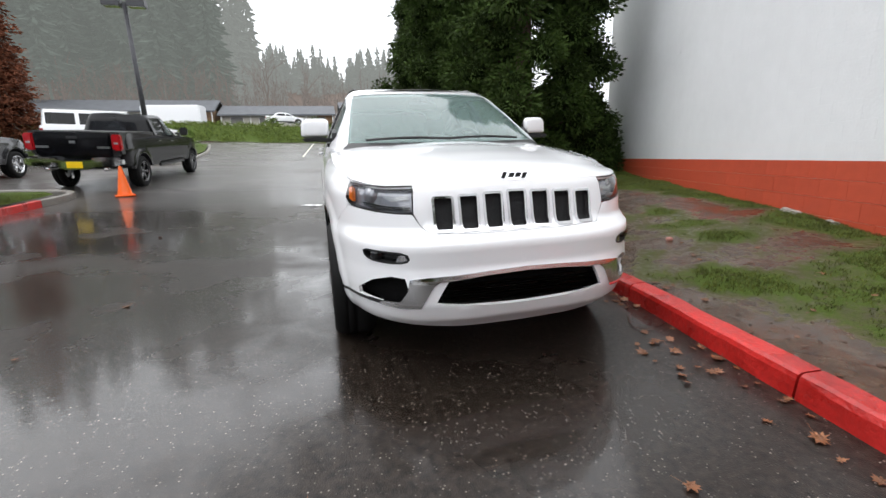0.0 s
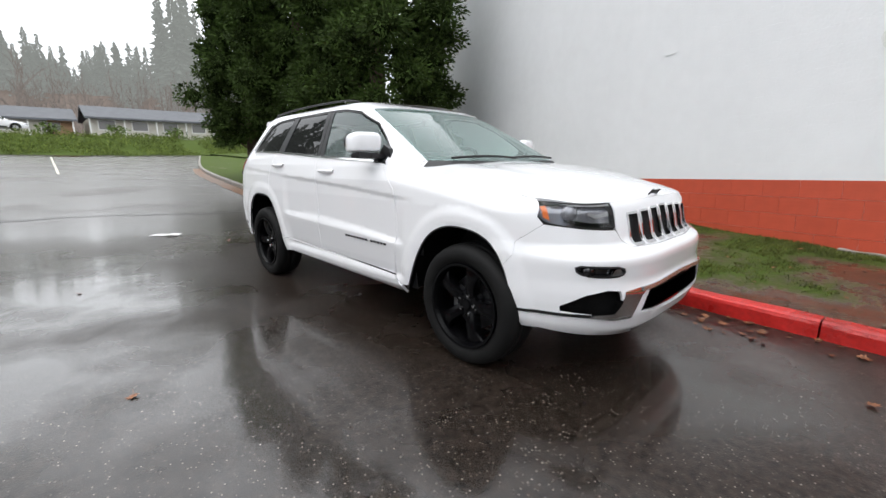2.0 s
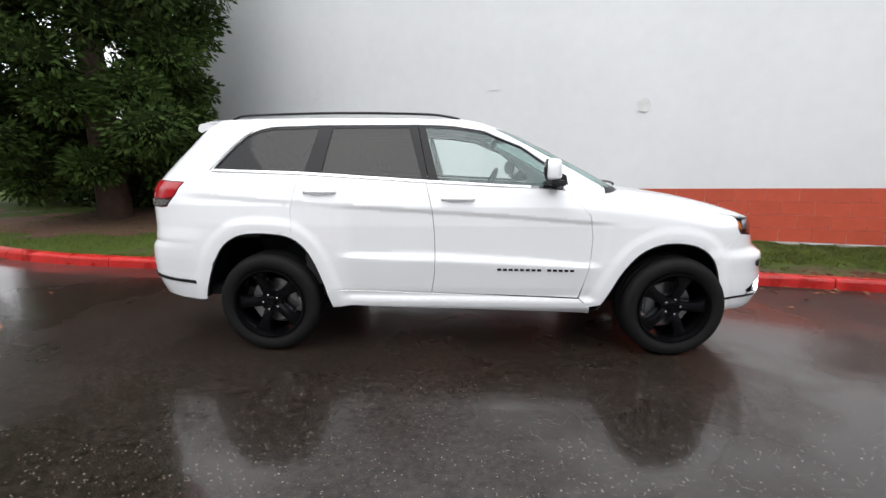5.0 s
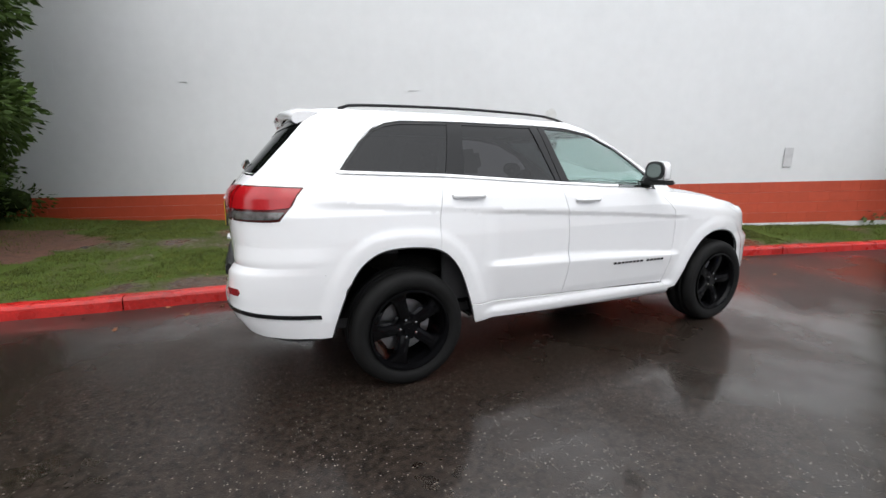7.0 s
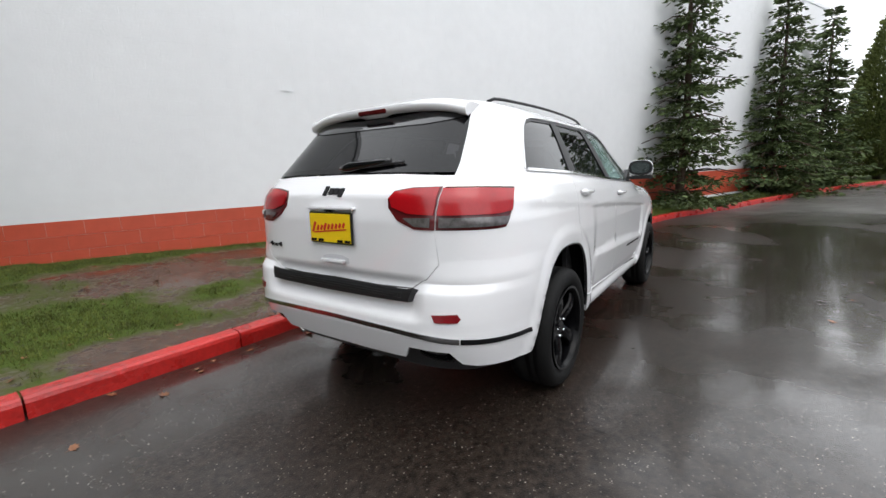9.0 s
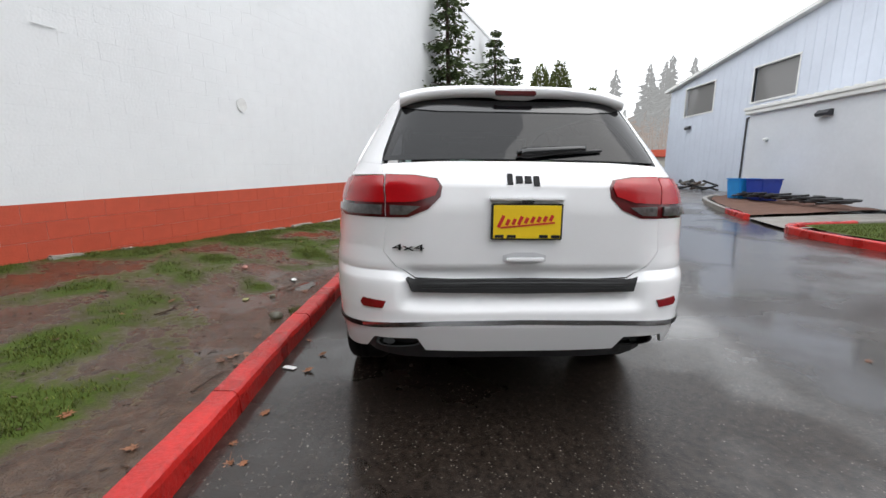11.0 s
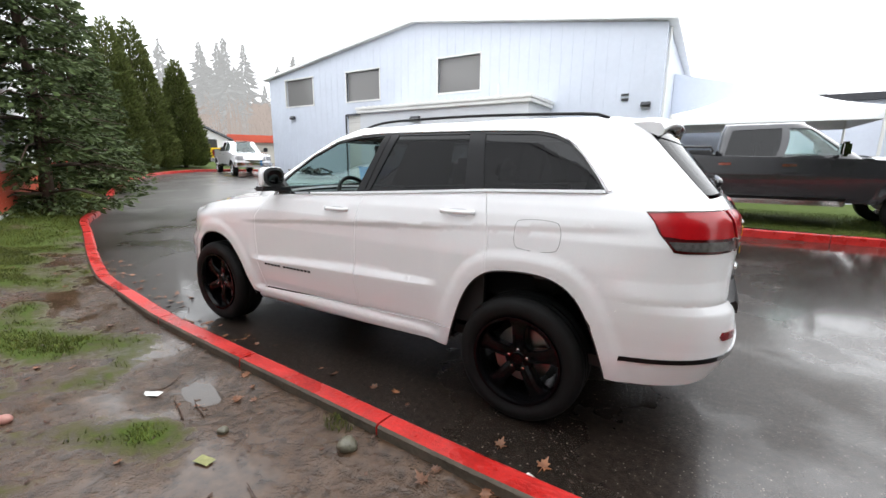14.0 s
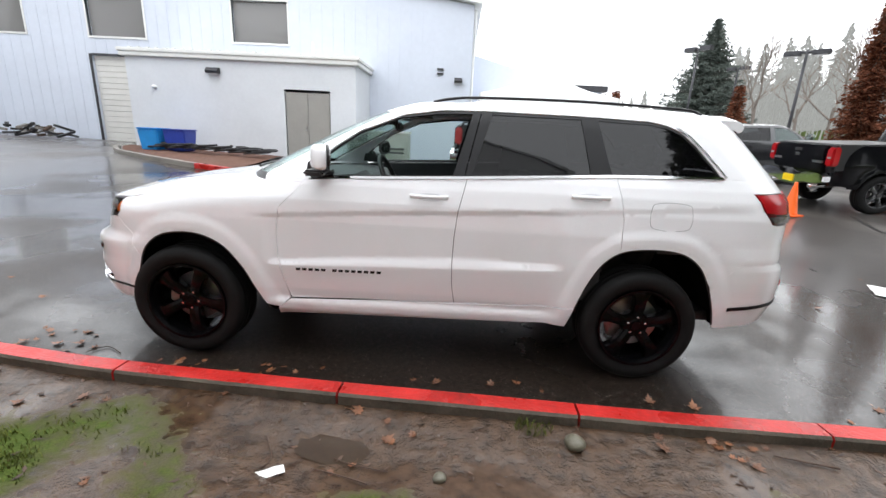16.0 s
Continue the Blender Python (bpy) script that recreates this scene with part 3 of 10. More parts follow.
def grass_amount(p, f):
    """How green the verge is: bare along the kerb, thicker against the wall."""
    a = noise.noise(Vector((p.x * 0.8 + 3.1, p.y * 1.1, 0.3))) * 0.8 + noise.noise(Vector((p.x * 2.6, p.y * 2.6, 5))) * 0.5
    edge = smooth01(0.68, 0.95, f) * 0.6 + 0.16 * smooth01(0.5, 2.0, p.x) + 0.22 * smooth01(2.4, 4.0, p.x) + smooth01(2.5, 9, abs(p.x - 1.0)) * 0.34 + 0.48 * smooth01(-1.8, -4.0, p.x) - 0.34 * (1 - smooth01(0.0, 0.35, f)) * (1 - smooth01(2.5, 6, abs(p.x - 0.3)))
    for gx_, gy_, gr in ((0.05, 2.12, 0.20), (0.9, 3.1, 0.4), (2.9, 1.75, 0.30), (3.6, 1.5, 0.28), (-2.6, 2.7, 0.4), (-2.2, 2.45, 0.28), (-1.6, 2.95, 0.3), (-0.5, 3.5, 0.35), (2.2, 3.1, 0.4)):
        a += 0.55 * math.exp(-((p.x - gx_) ** 2 + (p.y - gy_) ** 2) / gr ** 2)
    return max(0, min(1, 0.24 + a + edge))


verge_cols = 34
vv, vf, vg, verge_rows = [], [], [], []
for i, p in enumerate(KERB):
    d, n = path_frame(KERB, i)
    q = p + n * (KERB_W - 0.01)
    reach = (WALL_A - q).dot(WALL_N) / max(0.2, n.dot(WALL_N)) if -8.4 < p.x < 21.0 else (34.0 if p.x < 0 else 9.0)
    reach = max(0.5, min(reach + 0.05, 34.0 if p.x < -8.4 else 9.0))
    row = []
    for j in range(verge_cols + 1):
        f = (j / verge_cols) ** 1.25
        w = q + n * reach * f
        z = verge_z(w, f, reach)
        row.append((w.x, w.y, z))
        vg.append(grass_amount(w, f))
    verge_rows.append((q, n, reach))
    vv += row
for i in range(len(KERB) - 1):
    for j in range(verge_cols):
        a = i * (verge_cols + 1) + j
        vf.append((a, a + verge_cols + 1, a + verge_cols + 2, a + 1))
verge = tagged(mesh_ob("verge", vv, [f[::-1] for f in vf], LAWN, smooth=True), "worn muddy lawn strip with patches of wet grass", "lawn", kind="structure")
verge.data.attributes.new("grass", "FLOAT", "POINT").data.foreach_set("value", vg)


def kerb_piece(name, pts, material, parent, w=KERB_W, h=KERB_H, zf=ground_z, label="", bare=False):
    """One length of kerb with a rounded road edge and slightly rough faces."""
    prof = [(0.0, -0.05), (0.006, h - 0.035), (0.016, h - 0.012), (0.035, h), (w - 0.012, h + 0.002), (w, h - 0.012), (w, -0.05)]
    v, f = [], []
    for i, p in enumerate(pts):
        d, n = path_frame(pts, i)
        for o, z in prof:
            j = 0.005 * noise.noise(Vector((p.x * 7, p.y * 7, o * 40 + z * 30))) + 0.012 * min(0, noise.noise(Vector((p.x * 2.1, p.y * 2.1, 7))) + 0.25)
            q = p + n * (o + j)
            v.append((q.x, q.y, zf(p.x, p.y) + z + j))
    k = len(prof)
    for i in range(len(pts) - 1):
        for j in range(k - 1):
            a = i * k + j
            f.append((a, a + k, a + k + 1, a + 1))
    f.append(tuple(range(k)))
    f.append(tuple(range((len(pts) - 1) * k, len(pts) * k))[::-1])
    ob = mesh_ob(name, v, [q[::-1] for q in f], [material, KERB_BACK], parent=parent)
    ob.data.polygons.foreach_set("material_index", [1 if bare and i < (len(pts) - 1) * (k - 1) and i % (k - 1) >= k - 3 else 0 for i in range(len(f))])
    if label:
        ob["label"] = label
    return ob


def kerb_line(pts, length, gap, parent, material, bare=False):
    run, acc = [pts[0]], 0.0
    made = []
    for a, b in zip(pts, pts[1:]):
        acc += (b - a).length
        run.append(b)
        if acc >= length:
            e = run[-1] - (run[-1] - run[-2]).normalized() * gap
            made.append(run[:-1] + [e])
            run, acc = [b], 0.0
    if len(run) > 2:
        made.append(run)
    return [kerb_piece("kerbstone", r, material(r[len(r) // 2]) if callable(material) else material, parent, bare=bare) for r in made]


kerb = empty("kerb", "red-painted concrete kerb along the lawn, chipped at its joints", "kerb", kind="structure")
kerb_line(KERB, 1.19, 0.012, kerb, lambda p: RED_KERB if -7.5 < p.x else CONCRETE, bare=True)

# lawn beyond the strip, towards the houses
v = [(x, y, ground_z(x, y) + 0.22 + 0.04 * noise.noise(Vector((x * 0.3, y * 0.3, 2)))) for y in np.linspace(11, 60, 26) for x in np.linspace(-58, -9.2, 26)]
f = [(j * 26 + i, j * 26 + i + 1, j * 26 + i + 27, j * 26 + i + 26) for j in range(25) for i in range(25)]
far_lawn = tagged(mesh_ob("far_lawn", v, f, LAWN, smooth=True), "green lawn reaching towards the houses", "lawn", kind="structure")
far_lawn.data.attributes.new("grass", "FLOAT", "POINT").data.foreach_set("value", [1.0] * len(v))
# ---------------------------------------------------------------- block wall
tilt = math.atan(0.029)
WX = WALL_U * math.cos(tilt) + Vector((0, 0, math.sin(tilt)))
WZ = Vector((0, 0, math.cos(tilt))) - WALL_U * math.sin(tilt)
WM = Matrix(((WX.x, -WALL_N.x, WZ.x, WALL_A.x), (WX.y, -WALL_N.y, WZ.y, WALL_A.y), (WX.z, 0, WZ.z, 0), (0, 0, 0, 1)))
S0, S1, TOP = -5.6, 26.4, 7.0
wall_m = bmesh.new()
add_box(wall_m, S0, S1, -0.25, -0.004, -0.6, TOP)
add_box(wall_m, S0, S0 + 0.25, -16, -0.252, -0.6, TOP)
add_box(wall_m, S1 - 0.25, S1, -16, -0.252, -0.6, TOP)
add_box(wall_m, S0 - 0.02, S1 + 0.02, -0.3, 0.03, TOP, TOP + 0.12)
wall = part("wall_north", wall_m, WHITE_WALL)
tagged(wall, "white-painted block wall with a red band along its foot", "wall", kind="structure")
wall.matrix_world = WM


def block_verts(x0, x1, z0, z1, depth, g=0.004, c=0.004):
    a, b, e, f = x0 + g, x1 - g, z0 + g, z1 - g
    return [(a, -0.003, e), (b, -0.003, e), (b, -0.003, f), (a, -0.003, f), (a + c, depth, e + c), (b - c, depth, e + c), (b - c, depth, f - c), (a + c, depth, f - c)]


BLOCK_F = [(4, 5, 6, 7), (0, 1, 5, 4), (1, 2, 6, 5), (2, 3, 7, 6), (3, 0, 4, 7)]
v, f = [], []
row = 4
while 0.2 * row < TOP - 0.05:
    x = S0 + (0.2 if row % 2 else 0.0)
    while x < S1 - 0.05:
        k = len(v)
        v += block_verts(x, min(x + 0.4, S1), 0.2 * row, min(0.2 * row + 0.2, TOP), -0.0025 + 0.0003 * random.random(), 0.0004, 0.0007)
        f += [tuple(i + k for i in q) for q in BLOCK_F]
        x += 0.4
    row += 1
white_blocks = mesh_ob("blockwork", v, [q[::-1] for q in f], WHITE_WALL, parent=wall)
white_blocks["kind"] = "stuff"
white_blocks["label"] = "white-painted concrete blocks"
v, f = [], []
for x0, x1 in ((S0, -4.0), (20.0, S1)):
    for row in range(-1, 4):
        x = x0 + (0.2 if row % 2 else 0.0)
        while x < x1:
            k = len(v)
            v += block_verts(x, min(x + 0.4, x1), 0.2 * row, 0.2 * row + 0.2, 0.006)
            f += [tuple(i + k for i in q) for q in BLOCK_F]
            x += 0.4
far_red = mesh_ob("red_blockwork", v, [q[::-1] for q in f], RED_WALL, parent=wall)
far_red["kind"] = "stuff"

# small repairs on the wall
def on_wall(x, y, z, out=0.0):
    p = Vector((x, y, z))
    return p - WALL_N * ((p - WALL_A).dot(WALL_N) + out)


bm = bmesh.new()
rim = []
for k in range(22):
    a = 2 * math.pi * k / 22
    r = 0.105 * (1 + 0.18 * noise.noise(Vector((math.cos(a) * 1.4, math.sin(a) * 1.4, 2))))
    rim.append((r * math.cos(a), r * math.sin(a)))
add_prism(bm, rim, 0.0, 0.008)
patch = part("wall_patch", bm, mat("whitewashed_cement", (0.68, 0.68, 0.67), 0.8, var=0.12, scale=9, bump=0.5))
tagged(patch, "round cement patch on the white block wall", "patch")
patch.matrix_world = Matrix.Translation(on_wall(2.99, 3.46, 2.34, 0.004)) @ Matrix.Rotation(math.atan2(WALL_U.y, WALL_U.x), 4, "Z") @ Matrix.Rotation(math.pi, 4, "Z")
for x, y, z, w, h in ((7.226, 1.53, 1.60, 0.17, 0.36), (-3.237, 6.1, 2.86, 0.16, 0.05), (0.6, 4.4, 2.75, 0.22, 0.008)):
    bm = add_box(bmesh.new(), -w / 2, w / 2, 0.0, 0.012, -h / 2, h / 2, bevel=0.003)
    if h > 0.2:
        ob = tagged(part("vent_cover", bm, mat("vent_grey", (0.55, 0.55, 0.56), 0.5, var=0.15, scale=6)), "grey metal vent cover on the white wall", "vent")
    else:
        ob = tagged(part("wall_chip", bm, WHITE_WALL), "flaked ridge of paint on the white wall", "paint flake", group="paint flakes")
    ob.matrix_world = Matrix.Translation(on_wall(x, y, z, 0.006)) @ Matrix.Rotation(math.atan2(WALL_U.y, WALL_U.x), 4, "Z") @ Matrix.Rotation(math.pi, 4, "Z")

# ---------------------------------------------------------------- metal shed with its annex
FY = -13.75
shed = empty("metal_shed", "large pale blue-white metal shed with a low gable", "building", kind="structure")
bm = bmesh.new()
EL, ER, PEAK = (20.3, 6.05), (-0.55, 6.1), (9.75, 7.6)
loop = [(ER[0], -0.2), (EL[0], -0.2), (EL[0], EL[1]), (PEAK[0], PEAK[1]), (ER[0], ER[1])]
SHED_WIN = [(16.6, 18.85, 4.54, 5.94), (11.9, 14.1, 4.52, 5.92), (6.4, 8.5, 4.52, 5.95)]
DOOR_O = (12.0, 14.15, 0.3, 3.82)


def wall_with_holes(name, loop, holes, y0, y1, material, parent):
    """An upright wall of thickness y0 to y1 with rectangular openings."""
    from mathutils.geometry import delaunay_2d_cdt
    pts, edges = [], []
    for lp in [loop] + [[(a, c), (b, c), (b, e), (a, e)] for a, b, c, e in holes]:
        k = len(pts)
        pts += [Vector(p) for p in lp]
        edges += [(k + i, k + (i + 1) % len(lp)) for i in range(len(lp))]
    vs, es, fs, *_ = delaunay_2d_cdt(pts, edges, [], 0, 1e-5)

    def inside(p, lp):
        c = False
        for (x0, z0), (x1, z1) in zip(lp, lp[1:] + lp[:1]):
            if (z0 > p[1]) != (z1 > p[1]) and p[0] < (x1 - x0) * (p[1] - z0) / (z1 - z0) + x0:
                c = not c
        return c
    keep = []
    for t in fs:
        c = sum((vs[i] for i in t), Vector((0, 0))) / len(t)
        if inside(c, loop) and not any(a < c.x < b and lo < c.y < hi for a, b, lo, hi in holes):
            keep.append(list(t))
    n = len(vs)
    verts = [(p.x, y1, p.y) for p in vs] + [(p.x, y0, p.y) for p in vs]
    faces = [tuple(t) for t in keep] + [tuple(i + n for i in t[::-1]) for t in keep]
    count = {}
    for t in keep:
        for a, b in zip(t, t[1:] + t[:1]):
            count[(min(a, b), max(a, b))] = count.get((min(a, b), max(a, b)), []) + [(a, b)]
    for k, use in count.items():
        if len(use) == 1:
            a, b = use[0]
            faces.append((b, a, a + n, b + n))
    me = mesh_ob(name, verts, faces, material, parent=parent)
    bm = bmesh.new()
    bm.from_mesh(me.data)
    bmesh.ops.recalc_face_normals(bm, faces=bm.faces)
    bm.to_mesh(me.data)
    bm.free()
    return me


wall_with_holes("facade", loop, SHED_WIN + [DOOR_O], FY - 0.18, FY, SIDING, shed)
box_part("side_wall", (EL[0] - 0.2, EL[0], FY - 24, FY - 0.182, -0.2, EL[1]), SIDING, shed)
box_part("side_wall", (ER[0], ER[0] + 0.2, FY - 24, FY - 0.182, -0.2, ER[1]), SIDING, shed)
bm = bmesh.new()
for (a, b) in ((EL, PEAK), (PEAK, ER)):
    ax, bx = a[0] + (0.28 if a is EL else 0), b[0] - (0.28 if b is ER else 0)
    q = [bm.verts.new((x, y, z)) for z_off in (0.0, 0.14) for x, y, z in ((ax, FY + 0.25, a[1] + z_off), (bx, FY + 0.25, b[1] + z_off), (bx, FY - 24, b[1] + z_off), (ax, FY - 24, a[1] + z_off))]
    for k in ((0, 1, 2, 3), (7, 6, 5, 4), (0, 4, 5, 1), (1, 5, 6, 2), (2, 6, 7, 3), (3, 7, 4, 0)):
        bm.faces.new([q[i] for i in k])
part("roof", bm, TRIM_WHITE, shed, "white metal roof edge")
bm = bmesh.new()
x = ER[0] + 0.2
while x < EL[0]:
    top = np.interp(x, [ER[0], PEAK[0], EL[0]], [ER[1], PEAK[1], EL[1]]) - 0.02
    cuts = sorted((lo, hi) for a, b, lo, hi in SHED_WIN + [DOOR_O] if a - 0.06 < x < b + 0.06)
    z = 0.2
    for lo, hi in cuts + [(top, top)]:
        if lo > z + 0.05:
            add_box(bm, x - 0.012, x + 0.012, FY + 0.002, FY + 0.010, z, lo)
        z = hi
    x += 0.42
part("siding_ribs", bm, SIDING, shed)["kind"] = "stuff"
for a, b, lo, hi in SHED_WIN:
    w = empty("window", "", "")
    w.parent = shed
    bm = bmesh.new()
    for dims in ((a - 0.06, b + 0.06, FY - 0.1, FY + 0.03, lo - 0.07, lo), (a - 0.06, b + 0.06, FY - 0.1, FY + 0.03, hi, hi + 0.06), (a - 0.06, a, FY - 0.1, FY + 0.03, lo, hi), (b, b + 0.06, FY - 0.1, FY + 0.03, lo, hi)):
        add_box(bm, *dims)
    part("window_frame", bm, TRIM_WHITE, w)
    box_part("pane", (a, b, FY - 0.13, FY - 0.124, lo, hi), GLASS_PANE, w, "dusty grey glass")
    bm = bmesh.new()
    n = 26
    v0 = []
    for k in range(n + 1):
        xx = a + (b - a) * k / n
        v0.append((bm.verts.new((xx, FY - 0.30 + 0.03 * (k % 2), lo - 0.1)), bm.verts.new((xx, FY - 0.30 + 0.03 * (k % 2), hi + 0.1))))
    for (p, q), (r, s) in zip(v0, v0[1:]):
        bm.faces.new((p, r, s, q))
    part("curtain", bm, mat("grey_curtain", (0.55, 0.53, 0.50), 0.9, var=0.15, scale=3), w, "grey pleated curtain")
# roll-up door
rd = empty("roll_up_door", "", "")
rd.parent = shed
bm = bmesh.new()
z = 0.32
while z < 3.8:
    add_box(bm, DOOR_O[0], DOOR_O[1], FY - 0.16, FY - 0.10, z, z + 0.205, bevel=0.012)
    z += 0.21
slats = part("slats", bm, mat("cream_roller_door", (0.60, 0.59, 0.56), 0.45, var=0.06, scale=2), rd, "ribbed cream metal slats")
bm = bmesh.new()
add_box(bm, DOOR_O[1], DOOR_O[1] + 0.09, FY + 0.002, FY + 0.035, 0.3, 3.88)
add_box(bm, DOOR_O[0] - 0.05, DOOR_O[1], FY + 0.002, FY + 0.035, 3.82, 3.9)
part("door_frame", bm, DARK_METAL, rd)

# annex
annex = empty("annex", "low flat-roofed white annex with a metal fascia", "building", kind="structure")
AX0, AX1, AY, AZ = 3.3, 11.1, -11.45, 3.55
wall_with_holes("annex_wall", [(AX0, -0.1), (AX1, -0.1), (AX1, AZ), (AX0, AZ)], [(4.17, 5.73, 0.2, 2.72)], AY - 0.15, AY, ANNEX, annex)
box_part("annex_side", (AX1 - 0.15, AX1, FY + 0.03, AY - 0.152, -0.1, AZ), ANNEX, annex)
box_part("annex_side", (AX0, AX0 + 0.15, FY + 0.03, AY - 0.152, -0.1, AZ), ANNEX, annex)
bm = bmesh.new()
add_box(bm, AX0 - 0.12, AX1 + 0.12, FY + 0.035, AY + 0.12, AZ, AZ + 0.13, bevel=0.015)
add_box(bm, AX0 - 0.16, AX1 + 0.16, FY + 0.035, AY + 0.16, AZ + 0.13, AZ + 0.25, bevel=0.02)
part("fascia", bm, TRIM_WHITE, annex, "white stepped metal fascia")
bm = bmesh.new()
x = AX0
while x < AX1:
    add_box(bm, x, x + 0.09, FY + 0.04, AY + 0.1, AZ + 0.252, AZ + 0.285)
    x += 0.3
part("roof_ribs", bm, TRIM_WHITE, annex)["kind"] = "stuff"
dd = empty("double_door", "", "")
dd.parent = annex
for a, b in ((4.20, 4.945), (4.955, 5.70)):
    leaf = box_part("door_leaf", (a, b, AY - 0.1, AY - 0.05, 0.35, 2.64), DOOR_GREY, dd, "grey metal door leaf", bevel=0.005)
box_part("door_handle", (5.0, 5.04, AY - 0.05, AY - 0.01, 1.4, 1.55), STEEL, dd)


def wall_lamp(x, y, z, w=0.32):
    lamp = empty("wall_lamp", "bronze wall-pack lamp, unlit", "wall lamp", group="wall lamps")
    bm = bmesh.new()
    add_prism(bm, [(0.0, -0.09), (0.16, -0.09), (0.2, -0.02), (0.1, 0.09), (0.0, 0.09)], -w / 2, w / 2, Matrix.Rotation(radians(90), 4, "Z"))
    part("housing", bm, DARK_METAL, lamp)
    box_part("lens", (-w / 2 + 0.03, w / 2 - 0.03, 0.04, 0.15, -0.11, -0.092), LENS_CLEAR, lamp, "frosted lens")
    lamp.location = (x, y, z)
    return lamp


wall_lamp(8.08, AY + 0.002, 3.2, 0.42)
wall_lamp(18.3, FY + 0.025, 3.9, 0.3)
wall_lamp(-0.1, FY + 0.025, 3.5, 0.3)
eye_ball = part("security_camera", add_lathe(bmesh.new(), [(0.001, 0.16), (0.05, 0.13), (0.07, 0.08), (0.06, 0.02), (0.07, 0.0)], 16), TRIM_WHITE, smooth=True)
tagged(eye_ball, "small white dome camera on the annex wall", "camera dome")
eye_ball.location = (10.17, AY + 0.001, 2.6)
# vent louvres and downpipe near the corner of the shed
for z in (3.72, 3.88):
    lv = box_part("wall_louvre", (-0.12, 0.12, 0.0, 0.05, -0.04, 0.03), DARK_METAL)
    tagged(lv, "small dark wall louvre on the shed", "louvre", group="wall louvres")
    lv.location = (0.6, FY + 0.023, z)
dp = part("downpipe", add_tube(bmesh.new(), [(-0.62, FY - 0.3, 6.0), (-0.62, FY - 0.3, 0.4)], 0.05, 8), TRIM_WHITE)
tagged(dp, "white metal downpipe at the shed corner", "downpipe", kind="structure")
vp = part("roof_vent_pipe", add_tube(bmesh.new(), [(5.3, FY + 0.5, AZ + 0.25), (5.3, FY + 0.5, AZ + 1.0)], 0.05, 10), TRIM_WHITE)
tagged(vp, "white vent pipe on the annex roof", "vent pipe")

# wing behind, and another flat roof beyond
wing = empty("rear_wing", "lower pale wing joined behind the shed", "building", kind="structure")
bm = bmesh.new()
add_prism(bm, [(-0.56, -0.2), (-4.6, -0.2), (-4.6, 4.15), (-0.56, 5.15)], -34, -17.8)
part("wing_wall", bm, SIDING, wing)
box2 = empty("flat_roofed_block", "far flat-roofed white block with a dark fascia", "building", kind="structure")
box_part("block_wall", (-12.4, -7.0, -44, -36, 0, 5.7), SIDING, box2)
box_part("fascia", (-12.8, -6.6, -44.4, -35.6, 5.7, 6.15), DARK_METAL, box2)
bm = add_prism(bmesh.new(), [(-8.6, 6.15), (-7.0, 6.15), (-7.0, 8.4), (-7.8, 8.2)], -37.4, -37.0)
part("sign_fin", bm, TRIM_WHITE, box2)

# low buildings and a yellow machine down the road
def down_road(name, label, category, kind=""):
    t = empty(name, label, category, kind=kind)
    t.matrix_basis = pose(-1.65, 3.2, 0, 0, 0, -31.0)
    return t


far_shed = down_road("far_white_shed", "low white gabled shed far down the road", "building", "structure")
bm = add_prism(bmesh.new(), [(4.6, 0), (-1.0, 0), (-1.0, 3.3), (1.4, 4.5), (4.6, 3.3)], 0, 9, Matrix.Translation((42, 0, 0)) @ Matrix.Rotation(radians(90), 4, "Z") @ Matrix.Scale(-1, 4, (0, 1, 0)))
bmesh.ops.recalc_face_normals(bm, faces=bm.faces)
part("wall", bm, TRIM_WHITE, far_shed)
bm = bmesh.new()
for (ya, za), (yb, zb) in (((-1.35, 3.2), (1.4, 4.58)), ((1.4, 4.58), (4.95, 3.2))):
    q = [bm.verts.new((x, y, z + o)) for o in (0.0, 0.14) for x, y, z in ((41.6, ya, za), (41.6, yb, zb), (51.4, yb, zb), (51.4, ya, za))]
    for k in ((0, 3, 2, 1), (4, 5, 6, 7), (0, 1, 5, 4), (1, 2, 6, 5), (2, 3, 7, 6), (3, 0, 4, 7)):
        bm.faces.new([q[i] for i in k])
part("roof", bm, ROOFING, far_shed)
box_part("door", (41.93, 41.99, 0.3, 1.3, 1.2, 3.0), DOOR_GREY, far_shed)
red_shed = down_road("far_red_roofed_shed", "low shed with a faded red roof down the road", "building", "structure")
box_part("wall", (46, 52, -6.4, -1.2, 0, 3.25), CREAM, red_shed)
box_part("roof", (45.5, 52.5, -6.8, -0.9, 3.25, 3.95), RED_WALL, red_shed, "faded red roof", bevel=0.05)
loader = down_road("yellow_loader", "small yellow loader parked down the road", "machine")
box_part("body", (37.2, 38.4, -0.7, 0.8, 1.7, 2.35), YELLOW, loader, bevel=0.08)
box_part("cab", (37.4, 38.2, -0.1, 0.6, 2.36, 3.1), DARK_METAL, loader, bevel=0.06)
box_part("boom", (36.9, 37.15, -0.9, 0.5, 2.2, 2.45), YELLOW, loader, bevel=0.04)
for y in (-0.5, 0.6):
    wl_ = part("wheel", add_lathe(bmesh.new(), [(0.15, -0.15), (0.42, -0.15), (0.45, 0), (0.42, 0.15), (0.15, 0.15)], 20), RUBBER, loader)
    wl_.location = (37.5, y, 1.62)

